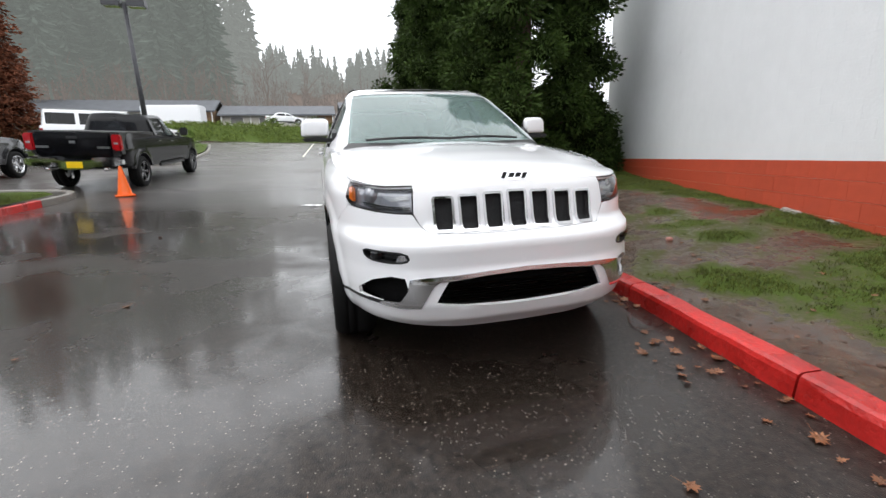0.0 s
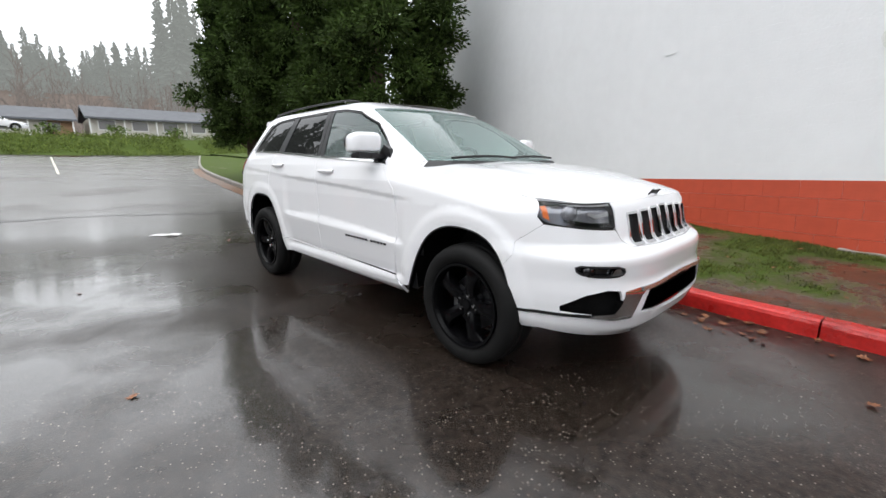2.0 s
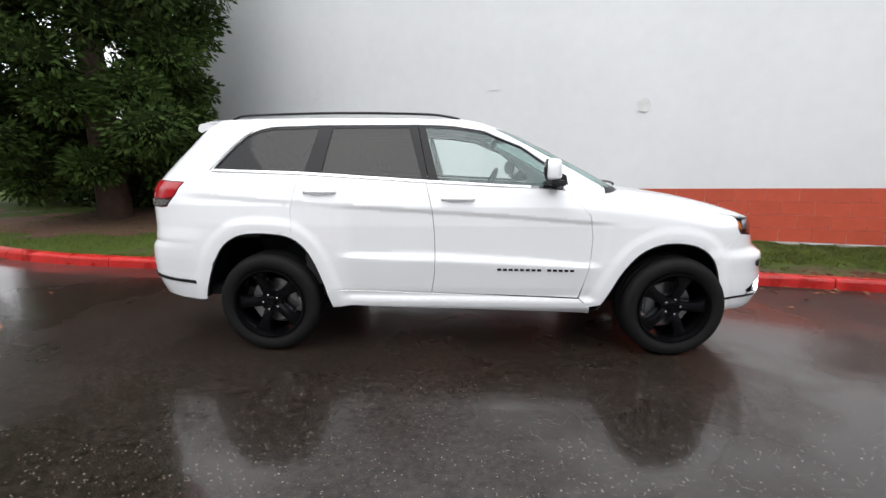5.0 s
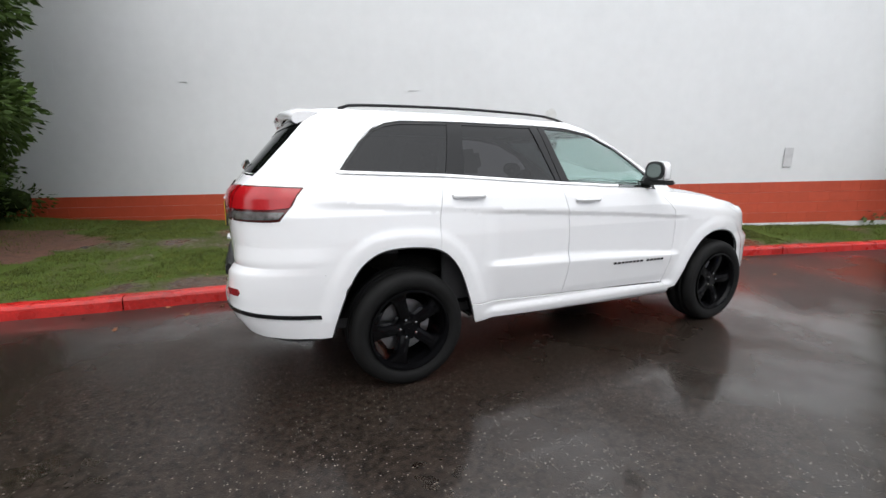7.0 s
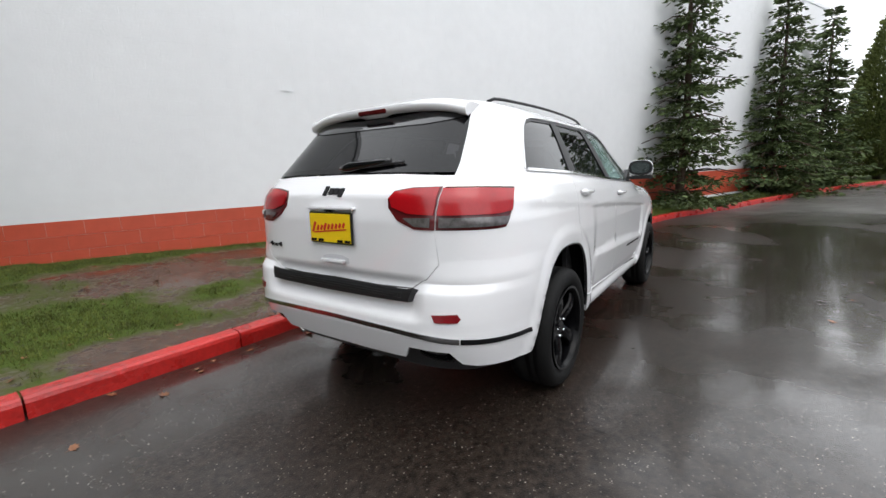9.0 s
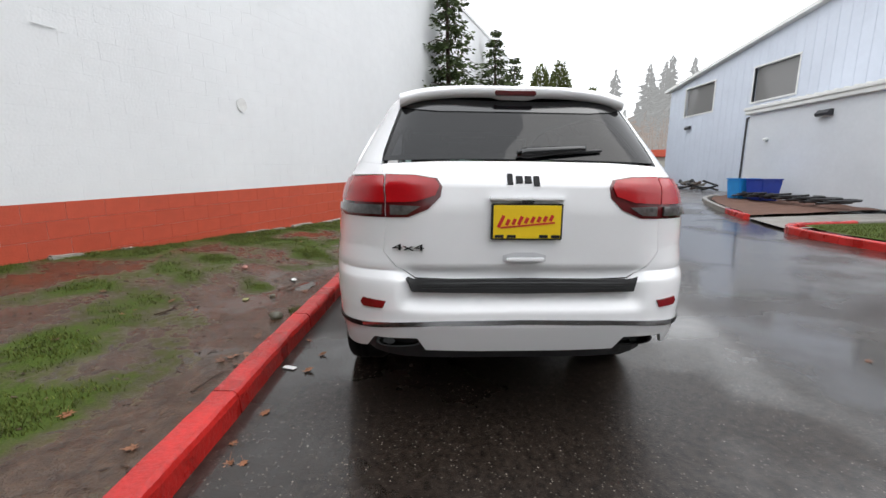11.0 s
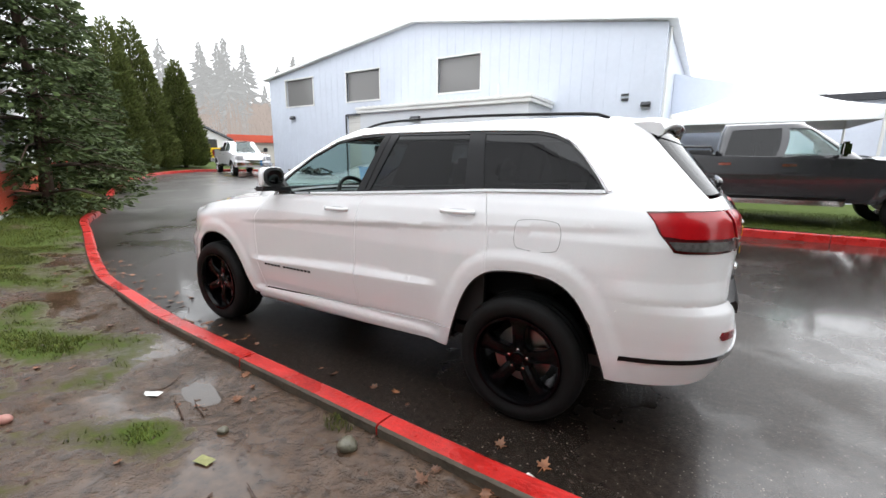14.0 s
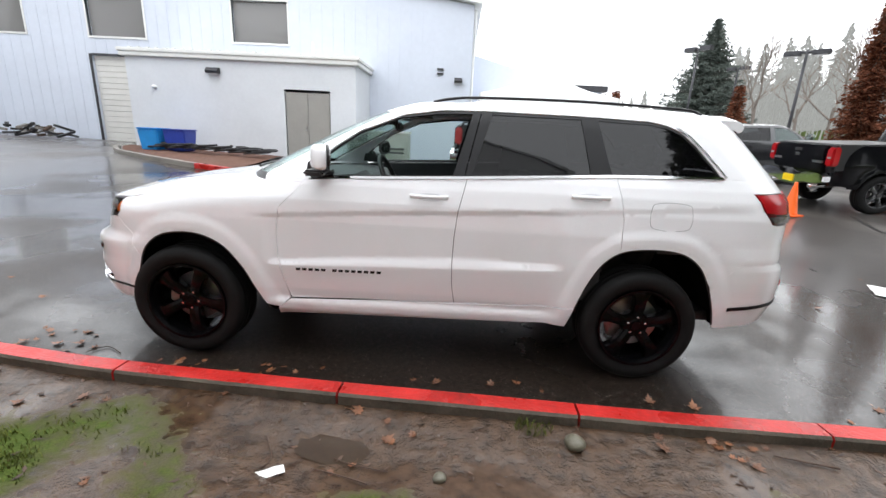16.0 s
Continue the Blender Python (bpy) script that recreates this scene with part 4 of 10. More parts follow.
# planting bed before the annex
bed_line = curve_pts([(11.0, -10.6, 0), (10.5, -9.9, 0), (9.6, -9.2, 0), (7.4, -8.15, 0), (5.5, -7.45, 0)], 0.15)
bedk = empty("bed_kerb", "low concrete kerb of the planting bed with a red tip", "kerb", kind="structure")
kerb_line(bed_line[::-1], 1.3, 0.012, bedk, lambda p: RED_KERB if p.x < 6.4 else CONCRETE)
bm = bmesh.new()
prev = None
for p in bed_line:
    row = []
    for k in range(7):
        y = p.y - 0.12 + (AY + 0.01 - p.y + 0.12) * k / 6
        row.append(bm.verts.new((p.x + 0.06 * k, y, ground_z(p.x, y) + 0.10 + 0.05 * noise.noise(Vector((p.x * 2, y * 2, 1))))))
    if prev:
        for k in range(6):
            bm.faces.new((prev[k], row[k], row[k + 1], prev[k + 1]))
    prev = row
bed = part("planting_bed", bm, MULCH, smooth=True)
tagged(bed, "bark-mulched planting bed before the annex", "planting bed", kind="structure")
bm = bmesh.new()
prev = None
for k in range(12):
    x = 5.45 - 1.75 * k / 11
    row = [bm.verts.new((x, y, ground_z(x, y) + 0.05)) for y in (-7.35 + 0.05 * k, -8.6, -10, AY + 0.01)]
    if prev:
        for a in range(3):
            bm.faces.new((prev[a], row[a], row[a + 1], prev[a + 1]))
    prev = row
walkway = part("walkway", bm, CONCRETE, smooth=True)
tagged(walkway, "wet concrete walkway to the annex door", "walkway", kind="structure")

# grass island where the pickup stands
ISL = curve_pts([(3.75, -11.2, 0), (3.85, -8.2, 0), (3.7, -6.95, 0), (2.6, -6.55, 0), (0.5, -6.45, 0), (-2.0, -6.45, 0), (-5.2, -6.3, 0), (-6.6, -6.2, 0), (-7.15, -6.6, 0), (-7.2, -7.4, 0), (-7.0, -9.6, 0)], 0.15)
islk = empty("island_kerb", "red-painted kerb round the grass island with a bare grey nose", "kerb", kind="structure")
kerb_line(ISL[::-1], 1.5, 0.012, islk, lambda p: RED_KERB if p.x > -5.9 and p.y > -8 else CONCRETE)
v, f, g = [], [], []
nx, ny = 60, 30
for j in range(ny + 1):
    for i in range(nx + 1):
        x = -7.0 + 10.65 * i / nx
        front = np.interp(x, [-7.0, -6.6, -5.2, -2, 0.5, 2.6, 3.7], [-6.75, -6.36, -6.46, -6.6, -6.6, -6.7, -7.1])
        y = front + (-11.6 - front) * j / ny
        v.append((x, y, ground_z(x, y) + 0.115 + 0.015 * noise.noise(Vector((x, y, 3)))))
        g.append(0.75 + 0.3 * noise.noise(Vector((x * 0.8, y * 0.8, 9))))
for j in range(ny):
    for i in range(nx):
        a = j * (nx + 1) + i
        f.append((a, a + nx + 1, a + nx + 2, a + 1))
island = tagged(mesh_ob("grass_island", v, f, LAWN, smooth=True), "wet green lawn island edged by a kerb", "lawn", kind="structure")
island.data.attributes.new("grass", "FLOAT", "POINT").data.foreach_set("value", g)

# far lot: kerbed shrub island, grassy bank, road paint
v, f, g = [], [], []
nb = 70
for i in range(nb + 1):
    y = -60 + 80 * i / nb
    xb = -43 - 3.0 * math.sin(y * 0.05) - (0.25 * max(0, y - 6)) ** 1.3
    for j in range(9):
        t = j / 8
        x = xb - 7 * t
        z = ground_z(xb, y) + 0.1 + 1.75 * smooth01(0, 0.8, t) + 0.18 * noise.noise(Vector((x * 0.5, y * 0.4, 1)))
        v.append((x, y, z))
        g.append(0.95)
for i in range(nb):
    for j in range(8):
        a = i * 9 + j
        f.append((a, a + 1, a + 10, a + 9))
bank = tagged(mesh_ob("grass_bank", v, [q[::-1] for q in f], LAWN, smooth=True), "overgrown green bank beyond the car park", "bank", kind="structure")
bank.data.attributes.new("grass", "FLOAT", "POINT").data.foreach_set("value", g)
shr = curve_pts([(-34, -9.2, 0), (-24, -7.2, 0), (-16.5, -6.5, 0), (-15.2, -7.0, 0), (-15.0, -9.0, 0)], 0.3)
shk = empty("shrub_island_kerb", "grey concrete kerb of the shrub island", "kerb", kind="structure")
kerb_line(shr[::-1], 2.0, 0.012, shk, CONCRETE)
v, f, g = [], [], []
for i in range(31):
    x = -34 + 18.8 * i / 30
    front = np.interp(x, [-34, -24, -16.5, -15.2], [-9.4, -7.4, -6.7, -7.2])
    for j in range(9):
        y = front - 6 * j / 8
        v.append((x, y, ground_z(x, y) + 0.12 + 0.25 * smooth01(0, 0.5, j / 8)))
        g.append(0.9)
for i in range(30):
    for j in range(8):
        a = i * 9 + j
        f.append((a, a + 9, a + 10, a + 1))
shisl = tagged(mesh_ob("shrub_island", v, [q[::-1] for q in f], LAWN, smooth=True), "planted island with low shrubs", "lawn", kind="structure")
shisl.data.attributes.new("grass", "FLOAT", "POINT").data.foreach_set("value", g)


def road_mark(name, pts, width, material, label, cat):
    v, f = [], []
    for i, p in enumerate(pts):
        d, n = path_frame(pts, i)
        for s in (-0.5, 0.5):
            q = p + n * width * s * (1 + 0.25 * noise.noise(p * 3 + Vector((s, 0, 0))))
            v.append((q.x, q.y, ground_z(q.x, q.y) + 0.010))
    for i in range(len(pts) - 1):
        f.append((2 * i, 2 * i + 2, 2 * i + 3, 2 * i + 1))
    return tagged(mesh_ob(name, v, [q[::-1] for q in f], material), label, cat, kind="structure")


road_mark("parking_line", curve_pts([(-21.2, -1.86, 0), (-42.0, -1.45, 0)], 0.4), 0.10, ROAD_PAINT, "worn pale parking line on the asphalt", "road marking")
crack = curve_pts([(-7.0, 1.9, 0), (-7.2, 0.2, 0), (-7.9, -1.8, 0), (-7.6, -3.6, 0), (-8.1, -5.0, 0)], 0.12)
crack = [p + Vector((0.05 * noise.noise(p * 3), 0, 0)) for p in crack]
road_mark("asphalt_seam", crack, 0.05, mat("tar_seam", (0.012, 0.012, 0.012), 0.35, var=0.2), "dark tar seam across the asphalt", "road seam")
sand = curve_pts([(-24, 4.1, 0), (-19.6, 3.15, 0), (-13, 2.3, 0), (-9.5, 1.95, 0), (-7.6, 1.75, 0), (-6.4, 1.62, 0)], 0.2)
road_mark("gutter_silt", sand, 0.42, mat("wet_brown_silt", (0.15, 0.075, 0.035), 0.45, var=0.3, scale=4, bump=0.3), "brown silt washed along the gutter", "silt")

# ---------------------------------------------------------------- car body surfaces
from mathutils.geometry import delaunay_2d_cdt


def super_quarter(n, aspect):
    th = np.linspace(0, math.pi / 2, 400)
    cx, cy = np.cos(th) ** (2 / n), np.sin(th) ** (2 / n)
    cx[-1], cy[0] = 0.0, 0.0
    s = np.r_[0, np.cumsum(np.hypot(np.diff(cx) * aspect, np.diff(cy)))]
    return s / s[-1], cx, cy


class Ribbon:
    """A belt of body surface round a car: u runs from the nose's middle along one side to the tail's middle, z up; u < 0 is the other half."""

    def __init__(self, xf, xr, w, xcf, xcr, nf, nr, lf, lr, shape=None):
        self.xf, self.xr, self.w, self.xcf, self.xcr, self.lf, self.lr, self.shape = xf, xr, w, xcf, xcr, lf, lr, shape
        self.lm = xcf - xcr
        self.lt = lf + self.lm + lr
        self.qf, self.qr = super_quarter(nf, 1.35), super_quarter(nr, 1.35)

    def base(self, u, z):
        side = 1.0
        if u < 0:
            u, side = -u, -1.0
        if u > self.lt:
            u, side = 2 * self.lt - u, -side
        w = ramp(z, self.w)
        if u < self.lf:
            s, cx, cy = self.qf
            k = u / self.lf
            return self.xcf + (ramp(z, self.xf) - self.xcf) * np.interp(k, s, cx), side * w * np.interp(k, s, cy)
        if u <= self.lf + self.lm:
            return self.xcf - (u - self.lf), side * w
        s, cx, cy = self.qr
        k = (self.lt - u) / self.lr
        return self.xcr + (ramp(z, self.xr) - self.xcr) * np.interp(k, s, cx), side * w * np.interp(k, s, cy)

    def flat(self, u, z):
        x, y = self.base(u, z)
        return np.array((x, y, z))

    def at(self, u, z):
        p = self.flat(u, z)
        if self.shape:
            p = p + self.outward(u, z) * self.shape(p[0], abs(p[1]), z)
        return p

    def outward(self, u, z):
        e = 0.006
        a = self.flat(u + e, z) - self.flat(u - e, z)
        b = self.flat(u, z + e) - self.flat(u, z - e)
        n = np.cross(a, b)
        n /= np.linalg.norm(n) + 1e-9
        return n

    def shade(self, u, z):
        e = 0.005
        n = np.cross(self.at(u + e, z) - self.at(u - e, z), self.at(u, z + e) - self.at(u, z - e))
        n = n / (np.linalg.norm(n) + 1e-9)
        o = self.outward(u, z)
        return n if np.dot(n, o) > 0.35 else o

    def S(self, x, z):
        """u of a place on the side, by x."""
        if x > self.xcf:
            s, cx, cy = self.qf
            return (self.lf * float(np.interp(-(x - self.xcf) / (ramp(z, self.xf) - self.xcf), -cx, s)), z)
        if x >= self.xcr:
            return (self.lf + self.xcf - x, z)
        s, cx, cy = self.qr
        return (self.lt - self.lr * float(np.interp(-(x - self.xcr) / (ramp(z, self.xr) - self.xcr), -cx, s)), z)

    def F(self, y, z):
        """u of a place on the nose, by y."""
        s, cx, cy = self.qf
        return (math.copysign(self.lf * float(np.interp(abs(y) / ramp(z, self.w), cy, s)), y), z)

    def R(self, y, z):
        """u of a place on the tail, by y."""
        s, cx, cy = self.qr
        d = self.lr * float(np.interp(abs(y) / ramp(z, self.w), cy, s))
        return (self.lt - d if y >= 0 else self.lt + d, z)


def chaikin(loop, times=2):
    for _ in range(times):
        out = []
        for (ax, ay), (bx, by) in zip(loop, loop[1:] + loop[:1]):
            out += [(ax * 0.75 + bx * 0.25, ay * 0.75 + by * 0.25), (ax * 0.25 + bx * 0.75, ay * 0.25 + by * 0.75)]
        loop = out
    return loop


def area2(loop):
    return sum(ax * by - bx * ay for (ax, ay), (bx, by) in zip(loop, loop[1:] + loop[:1]))


def inset_loop(loop, d):
    if area2(loop) < 0:
        loop = loop[::-1]
    out = []
    n = len(loop)
    for i in range(n):
        p, a, b = Vector(loop[i]), Vector(loop[i - 1]), Vector(loop[(i + 1) % n])
        e0, e1 = (p - a), (b - p)
        if e0.length < 1e-6 or e1.length < 1e-6:
            out.append(tuple(p))
            continue
        n0, n1 = Vector((-e0.y, e0.x)).normalized(), Vector((-e1.y, e1.x)).normalized()
        out.append(tuple(p + (n0 + n1).normalized() * d))
    return out


def fine_loop(loop, step):
    out = []
    for (ax, ay), (bx, by) in zip(loop, loop[1:] + loop[:1]):
        n = max(1, int(math.hypot(bx - ax, by - ay) / step + 0.5))
        out += [(ax + (bx - ax) * k / n, ay + (by - ay) * k / n) for k in range(n)]
    return out


def inside(pts, lp):
    """Which of the points lie in the loop."""
    x, y = pts[:, :1], pts[:, 1:]
    a = np.array(lp, float)
    b = np.roll(a, -1, 0)
    dy = np.where(np.abs(b[:, 1] - a[:, 1]) < 1e-12, 1e-12, b[:, 1] - a[:, 1])
    cross = ((a[:, 1] > y) != (b[:, 1] > y)) & (x < (b[:, 0] - a[:, 0]) * (y - a[:, 1]) / dy + a[:, 0])
    return cross.sum(1) % 2 == 1


SHEETS, FEATURES = {}, {}


def sheet(rib, loop, holes, gap, step, zstep):
    """The cut and meshed sheet of a panel: places, normals, triangles."""
    key = (id(rib), tuple(map(tuple, loop)), tuple(tuple(map(tuple, h)) for h in holes), gap, step, zstep)
    if key in SHEETS:
        return SHEETS[key]
    outer = fine_loop(inset_loop(loop, gap), step)
    loops = [outer] + [fine_loop(inset_loop(h, -gap), step) for h in holes]
    pts, edges = [], []
    for lp in loops:
        k = len(pts)
        pts += [Vector(p) for p in lp]
        edges += [(k + i, k + (i + 1) % len(lp)) for i in range(len(lp))]
    us, zs = [p[0] for p in outer], [p[1] for p in outer]
    nu, nz = int((max(us) - min(us)) / step), int((max(zs) - min(zs)) / zstep)
    if nu > 1 and nz > 1:
        gu, gz = np.meshgrid(np.linspace(min(us), max(us), nu + 1)[1:-1], np.linspace(min(zs), max(zs), nz + 1)[1:-1], indexing="ij")
        g = np.stack((gu.ravel(), gz.ravel()), 1)
        g = g[inside(g, outer)]
        for h in loops[1:]:
            g = g[~inside(g, h)]
        rim = np.array([p for lp in loops for p in lp], float)
        ft = FEATURES.get(id(rib))
        if ft is not None:
            ft = ft[inside(ft, outer)]
            for h in loops[1:]:
                ft = ft[~inside(ft, h)]
            if len(ft):
                ft = ft[((ft[:, None, :] - rim[None]) ** 2).sum(2).min(1) > 0.006 ** 2]
            if len(ft) and len(g):
                g = g[((g[:, None, :] - ft[None]) ** 2).sum(2).min(1) > 0.009 ** 2]
                pts += [Vector(p) for p in ft]
        if len(g):
            g = g[((g[:, None, :] - rim[None]) ** 2).sum(2).min(1) > (min(step, zstep) * 0.45) ** 2]
        pts += [Vector(p) for p in g]
    vs, es, fs, *_ = delaunay_2d_cdt(pts, edges, [], 0, 1e-6)
    mid = np.array([sum((vs[i] for i in t), Vector((0, 0))) / len(t) for t in fs])
    keep = inside(mid, outer)
    for h in loops[1:]:
        keep &= ~inside(mid, h)
    tris = [tuple(t) for t, k in zip(fs, keep) if k]
    P = [rib.at(p.x, p.y) for p in vs]
    N = [rib.shade(p.x, p.y) for p in vs]
    SHEETS[key] = (P, N, tris)
    return SHEETS[key]


def panel(name, rib, loop, material, parent, holes=(), lift=0.0, flange=0.018, gap=0.0012, step=0.034, side=1, label="", solid=True, zstep=None):
    """A sheet of body cut to a loop in (u, z), with turned-in edges; side -1 mirrors it to the car's right."""
    P0, N0, tris = sheet(rib, loop, holes, gap, step, zstep or step)
    P, N = [], []
    for p, n in zip(P0, N0):
        q = p + n * lift
        P.append((q[0], q[1] * side, q[2]))
        N.append((n[0], n[1] * side, n[2]))
    # orient the triangles outward
    F = []
    for t in tris:
        a, b, c = (np.array(P[i]) for i in t[:3])
        F.append(t if np.dot(np.cross(b - a, c - a), np.array(N[t[0]])) > 0 else t[::-1])
    if solid and flange:
        use = {}
        for t in F:
            for a, b in zip(t, t[1:] + t[:1]):
                use.setdefault((min(a, b), max(a, b)), []).append((a, b))
        for ab in use.values():
            if len(ab) == 1:
                a, b = ab[0]
                k = len(P)
                A, B, na, nb = np.array(P[a]), np.array(P[b]), np.array(N[a]), np.array(N[b])
                out = np.cross(B - A, na)
                out = out / (np.linalg.norm(out) + 1e-9)
                P += [tuple(A), tuple(B), tuple(B - nb * flange), tuple(A - na * flange)]
                N += [tuple(out)] * 4
                F.append((k + 1, k, k + 3, k + 2))
    ob = mesh_ob(name, P, F, material, True, parent, N)
    if label:
        ob["label"] = label
    return ob


def strip_panel(name, rib, line, width, material, parent, side=1, lift=0.004, label=""):
    """A thin moulding along a line in (u, z)."""
    up, dn = [], []
    for i, (u, z) in enumerate(line):
        a, b = line[max(i - 1, 0)], line[min(i + 1, len(line) - 1)]
        d = Vector((b[0] - a[0], b[1] - a[1])).normalized()
        up.append((u - d.y * width / 2, z + d.x * width / 2))
        dn.append((u + d.y * width / 2, z - d.x * width / 2))
    return panel(name, rib, up + dn[::-1], material, parent, lift=lift, flange=lift + 0.004, gap=0.0, side=side, label=label, step=0.03)


def tyre_wheel(name, radius, width, rim_r, spoke, parent, spokes=5, dish=0.03, nut_r=0.057, colour=None):
    """A wheel that faces +y with its hub at the origin: tyre, rim with spokes, brake disc and nuts."""
    colour = colour or spoke
    w = new(name)
    w.empty_display_size = 0.1
    w.parent = parent
    h = width / 2
    prof = [(rim_r - 0.005, h - 0.035), (rim_r + 0.012, h - 0.012), (rim_r + 0.05, h - 0.002), (radius - 0.035, h - 0.006), (radius - 0.014, h - 0.022), (radius - 0.004, h - 0.05),
            (radius, h - 0.075), (radius - 0.006, h - 0.078), (radius - 0.006, h - 0.086), (radius, h - 0.089), (radius, 0.012), (radius - 0.007, 0.01), (radius - 0.007, -0.01), (radius, -0.012),
            (radius, -h + 0.05), (radius - 0.02, -h + 0.015), (rim_r + 0.05, -h), (rim_r, -h + 0.03)]
    part("tyre", add_lathe(bmesh.new(), prof, 56), RUBBER, w, smooth=True)
    bm = bmesh.new()
    add_lathe(bm, [(rim_r + 0.004, h - 0.012), (rim_r + 0.002, h - 0.004), (rim_r - 0.012, h - 0.006), (rim_r - 0.022, h - 0.03), (rim_r - 0.03, h - 0.08), (rim_r - 0.045, -h + 0.04)], 56)
    add_lathe(bm, [(0.001, h - dish - 0.015), (0.030, h - dish - 0.015), (0.034, h - dish - 0.025), (0.040, h - dish - 0.028), (0.080, h - dish - 0.030), (0.088, h - dish - 0.045), (0.088, h - dish - 0.09)], 40)
    for k in range(spokes):
        m = Matrix.Rotation(2 * math.pi * k / spokes + math.pi / 2, 4, "Y")
        lo = []
        for t in np.linspace(0, 1, 9):
            r = 0.055 + (rim_r - 0.010 - 0.055) * t
            wd = (0.036 + 0.004 * t + 0.030 * smooth01(0.62, 1.0, t)) * rim_r / 0.255
            y = h - dish - 0.028 + 0.024 * math.sin(t * math.pi * 0.8)
            ring = [(r, y - 0.060, -wd * 0.92), (r, y - 0.012, -wd), (r, y, -wd * 0.86), (r, y + 0.006, -wd * 0.30), (r, y + 0.006, wd * 0.30), (r, y, wd * 0.86), (r, y - 0.012, wd), (r, y - 0.060, wd * 0.92)]
            lo.append([bm.verts.new(m @ Vector(q)) for q in ring])
        for r0, r1 in zip(lo, lo[1:]):
            for a in range(7):
                bm.faces.new((r0[a], r0[a + 1], r1[a + 1], r1[a]))
            bm.faces.new((r0[7], r0[0], r1[0], r1[7]))
    bmesh.ops.recalc_face_normals(bm, faces=bm.faces)
    part("rim", bm, colour, w, smooth=False)
    bm = bmesh.new()
    add_lathe(bm, [(0.08, h - 0.13), (0.165, h - 0.13), (0.165, h - 0.155), (0.08, h - 0.155)], 40)
    part("brake_disc", bm, STEEL, w, smooth=False)
    box_part("brake_caliper", (-0.075, 0.075, h - 0.165, h - 0.112, 0.10, 0.175), STEEL, w, bevel=0.012, m=Matrix.Rotation(radians(70), 4, "Y"))
    for k in range(5):
        a = 2 * math.pi * k / 5 + math.pi / 2 + math.pi / 5
        bm = add_lathe(bmesh.new(), [(0.001, h - dish - 0.012), (0.008, h - dish - 0.014), (0.0105, h - dish - 0.022), (0.0105, h - dish - 0.036)], 6)
        nut = part("lug_nut", bm, CHROME, w, smooth=False)
        nut.location = (nut_r * math.cos(a), 0, nut_r * math.sin(a))
    return w


# ---------------------------------------------------------------- the white sport-utility car
HUBX, HUBZ = 1.4575, 0.372
ARCH_R = [(-1.925, 0.395), (-1.885, 0.535), (-1.832, 0.672), (-1.757, 0.796), (-1.655, 0.868), (-1.53, 0.892), (-1.37, 0.886), (-1.262, 0.860), (-1.17, 0.787), (-1.103, 0.672), (-1.048, 0.52), (-1.005, 0.375)]
ARCH_F = [(0.90, 0.33), (0.955, 0.42), (1.0, 0.51), (1.065, 0.635), (1.168, 0.762), (1.30, 0.832), (1.44, 0.845), (1.57, 0.822), (1.66, 0.768), (1.722, 0.685), (1.768, 0.55), (1.795, 0.40), (1.80, 0.335)]
ARCH_R, ARCH_F = ([(p.x, p.y) for p in curve_pts([(x, z, 0) for x, z in a], 0.035)] for a in (ARCH_R, ARCH_F))
ARCH_SEG = {k: (np.array(a[:-1]), np.array(a[1:]) - np.array(a[:-1])) for k, a in ((1, ARCH_F), (-1, ARCH_R))}
BELT = [(-2.5, 1.318), (-1.85, 1.316), (-1.2, 1.298), (-0.37, 1.250), (0.60, 1.205), (0.9, 1.178), (1.3, 1.135), (1.6, 1.09), (1.85, 1.035), (2.0, 1.010), (2.4, 1.0)]


def arch_gap(x, z):
    """How far a place on the flank lies from the edge of its wheel arch."""
    a, d = ARCH_SEG[1 if x > 0 else -1]
    r = np.array((x, z)) - a
    t = np.clip((r * d).sum(1) / (d * d).sum(1), 0, 1)
    return float(np.sqrt((((r - t[:, None] * d)) ** 2).sum(1).min()))


CREASE = [(-1.88, 1.154), (-1.04, 1.099), (-0.29, 1.057), (0.2, 1.032), (0.8, 0.990), (1.03, 0.977), (1.9, 0.95)]
LEDGE = [(-0.86, 0.752), (-0.28, 0.768), (0.44, 0.728), (0.8, 0.692)]
LEDGE_EDGE = [(-0.86, 0.728), (-0.6, 0.715), (0.0, 0.698), (0.44, 0.683), (0.8, 0.668)]


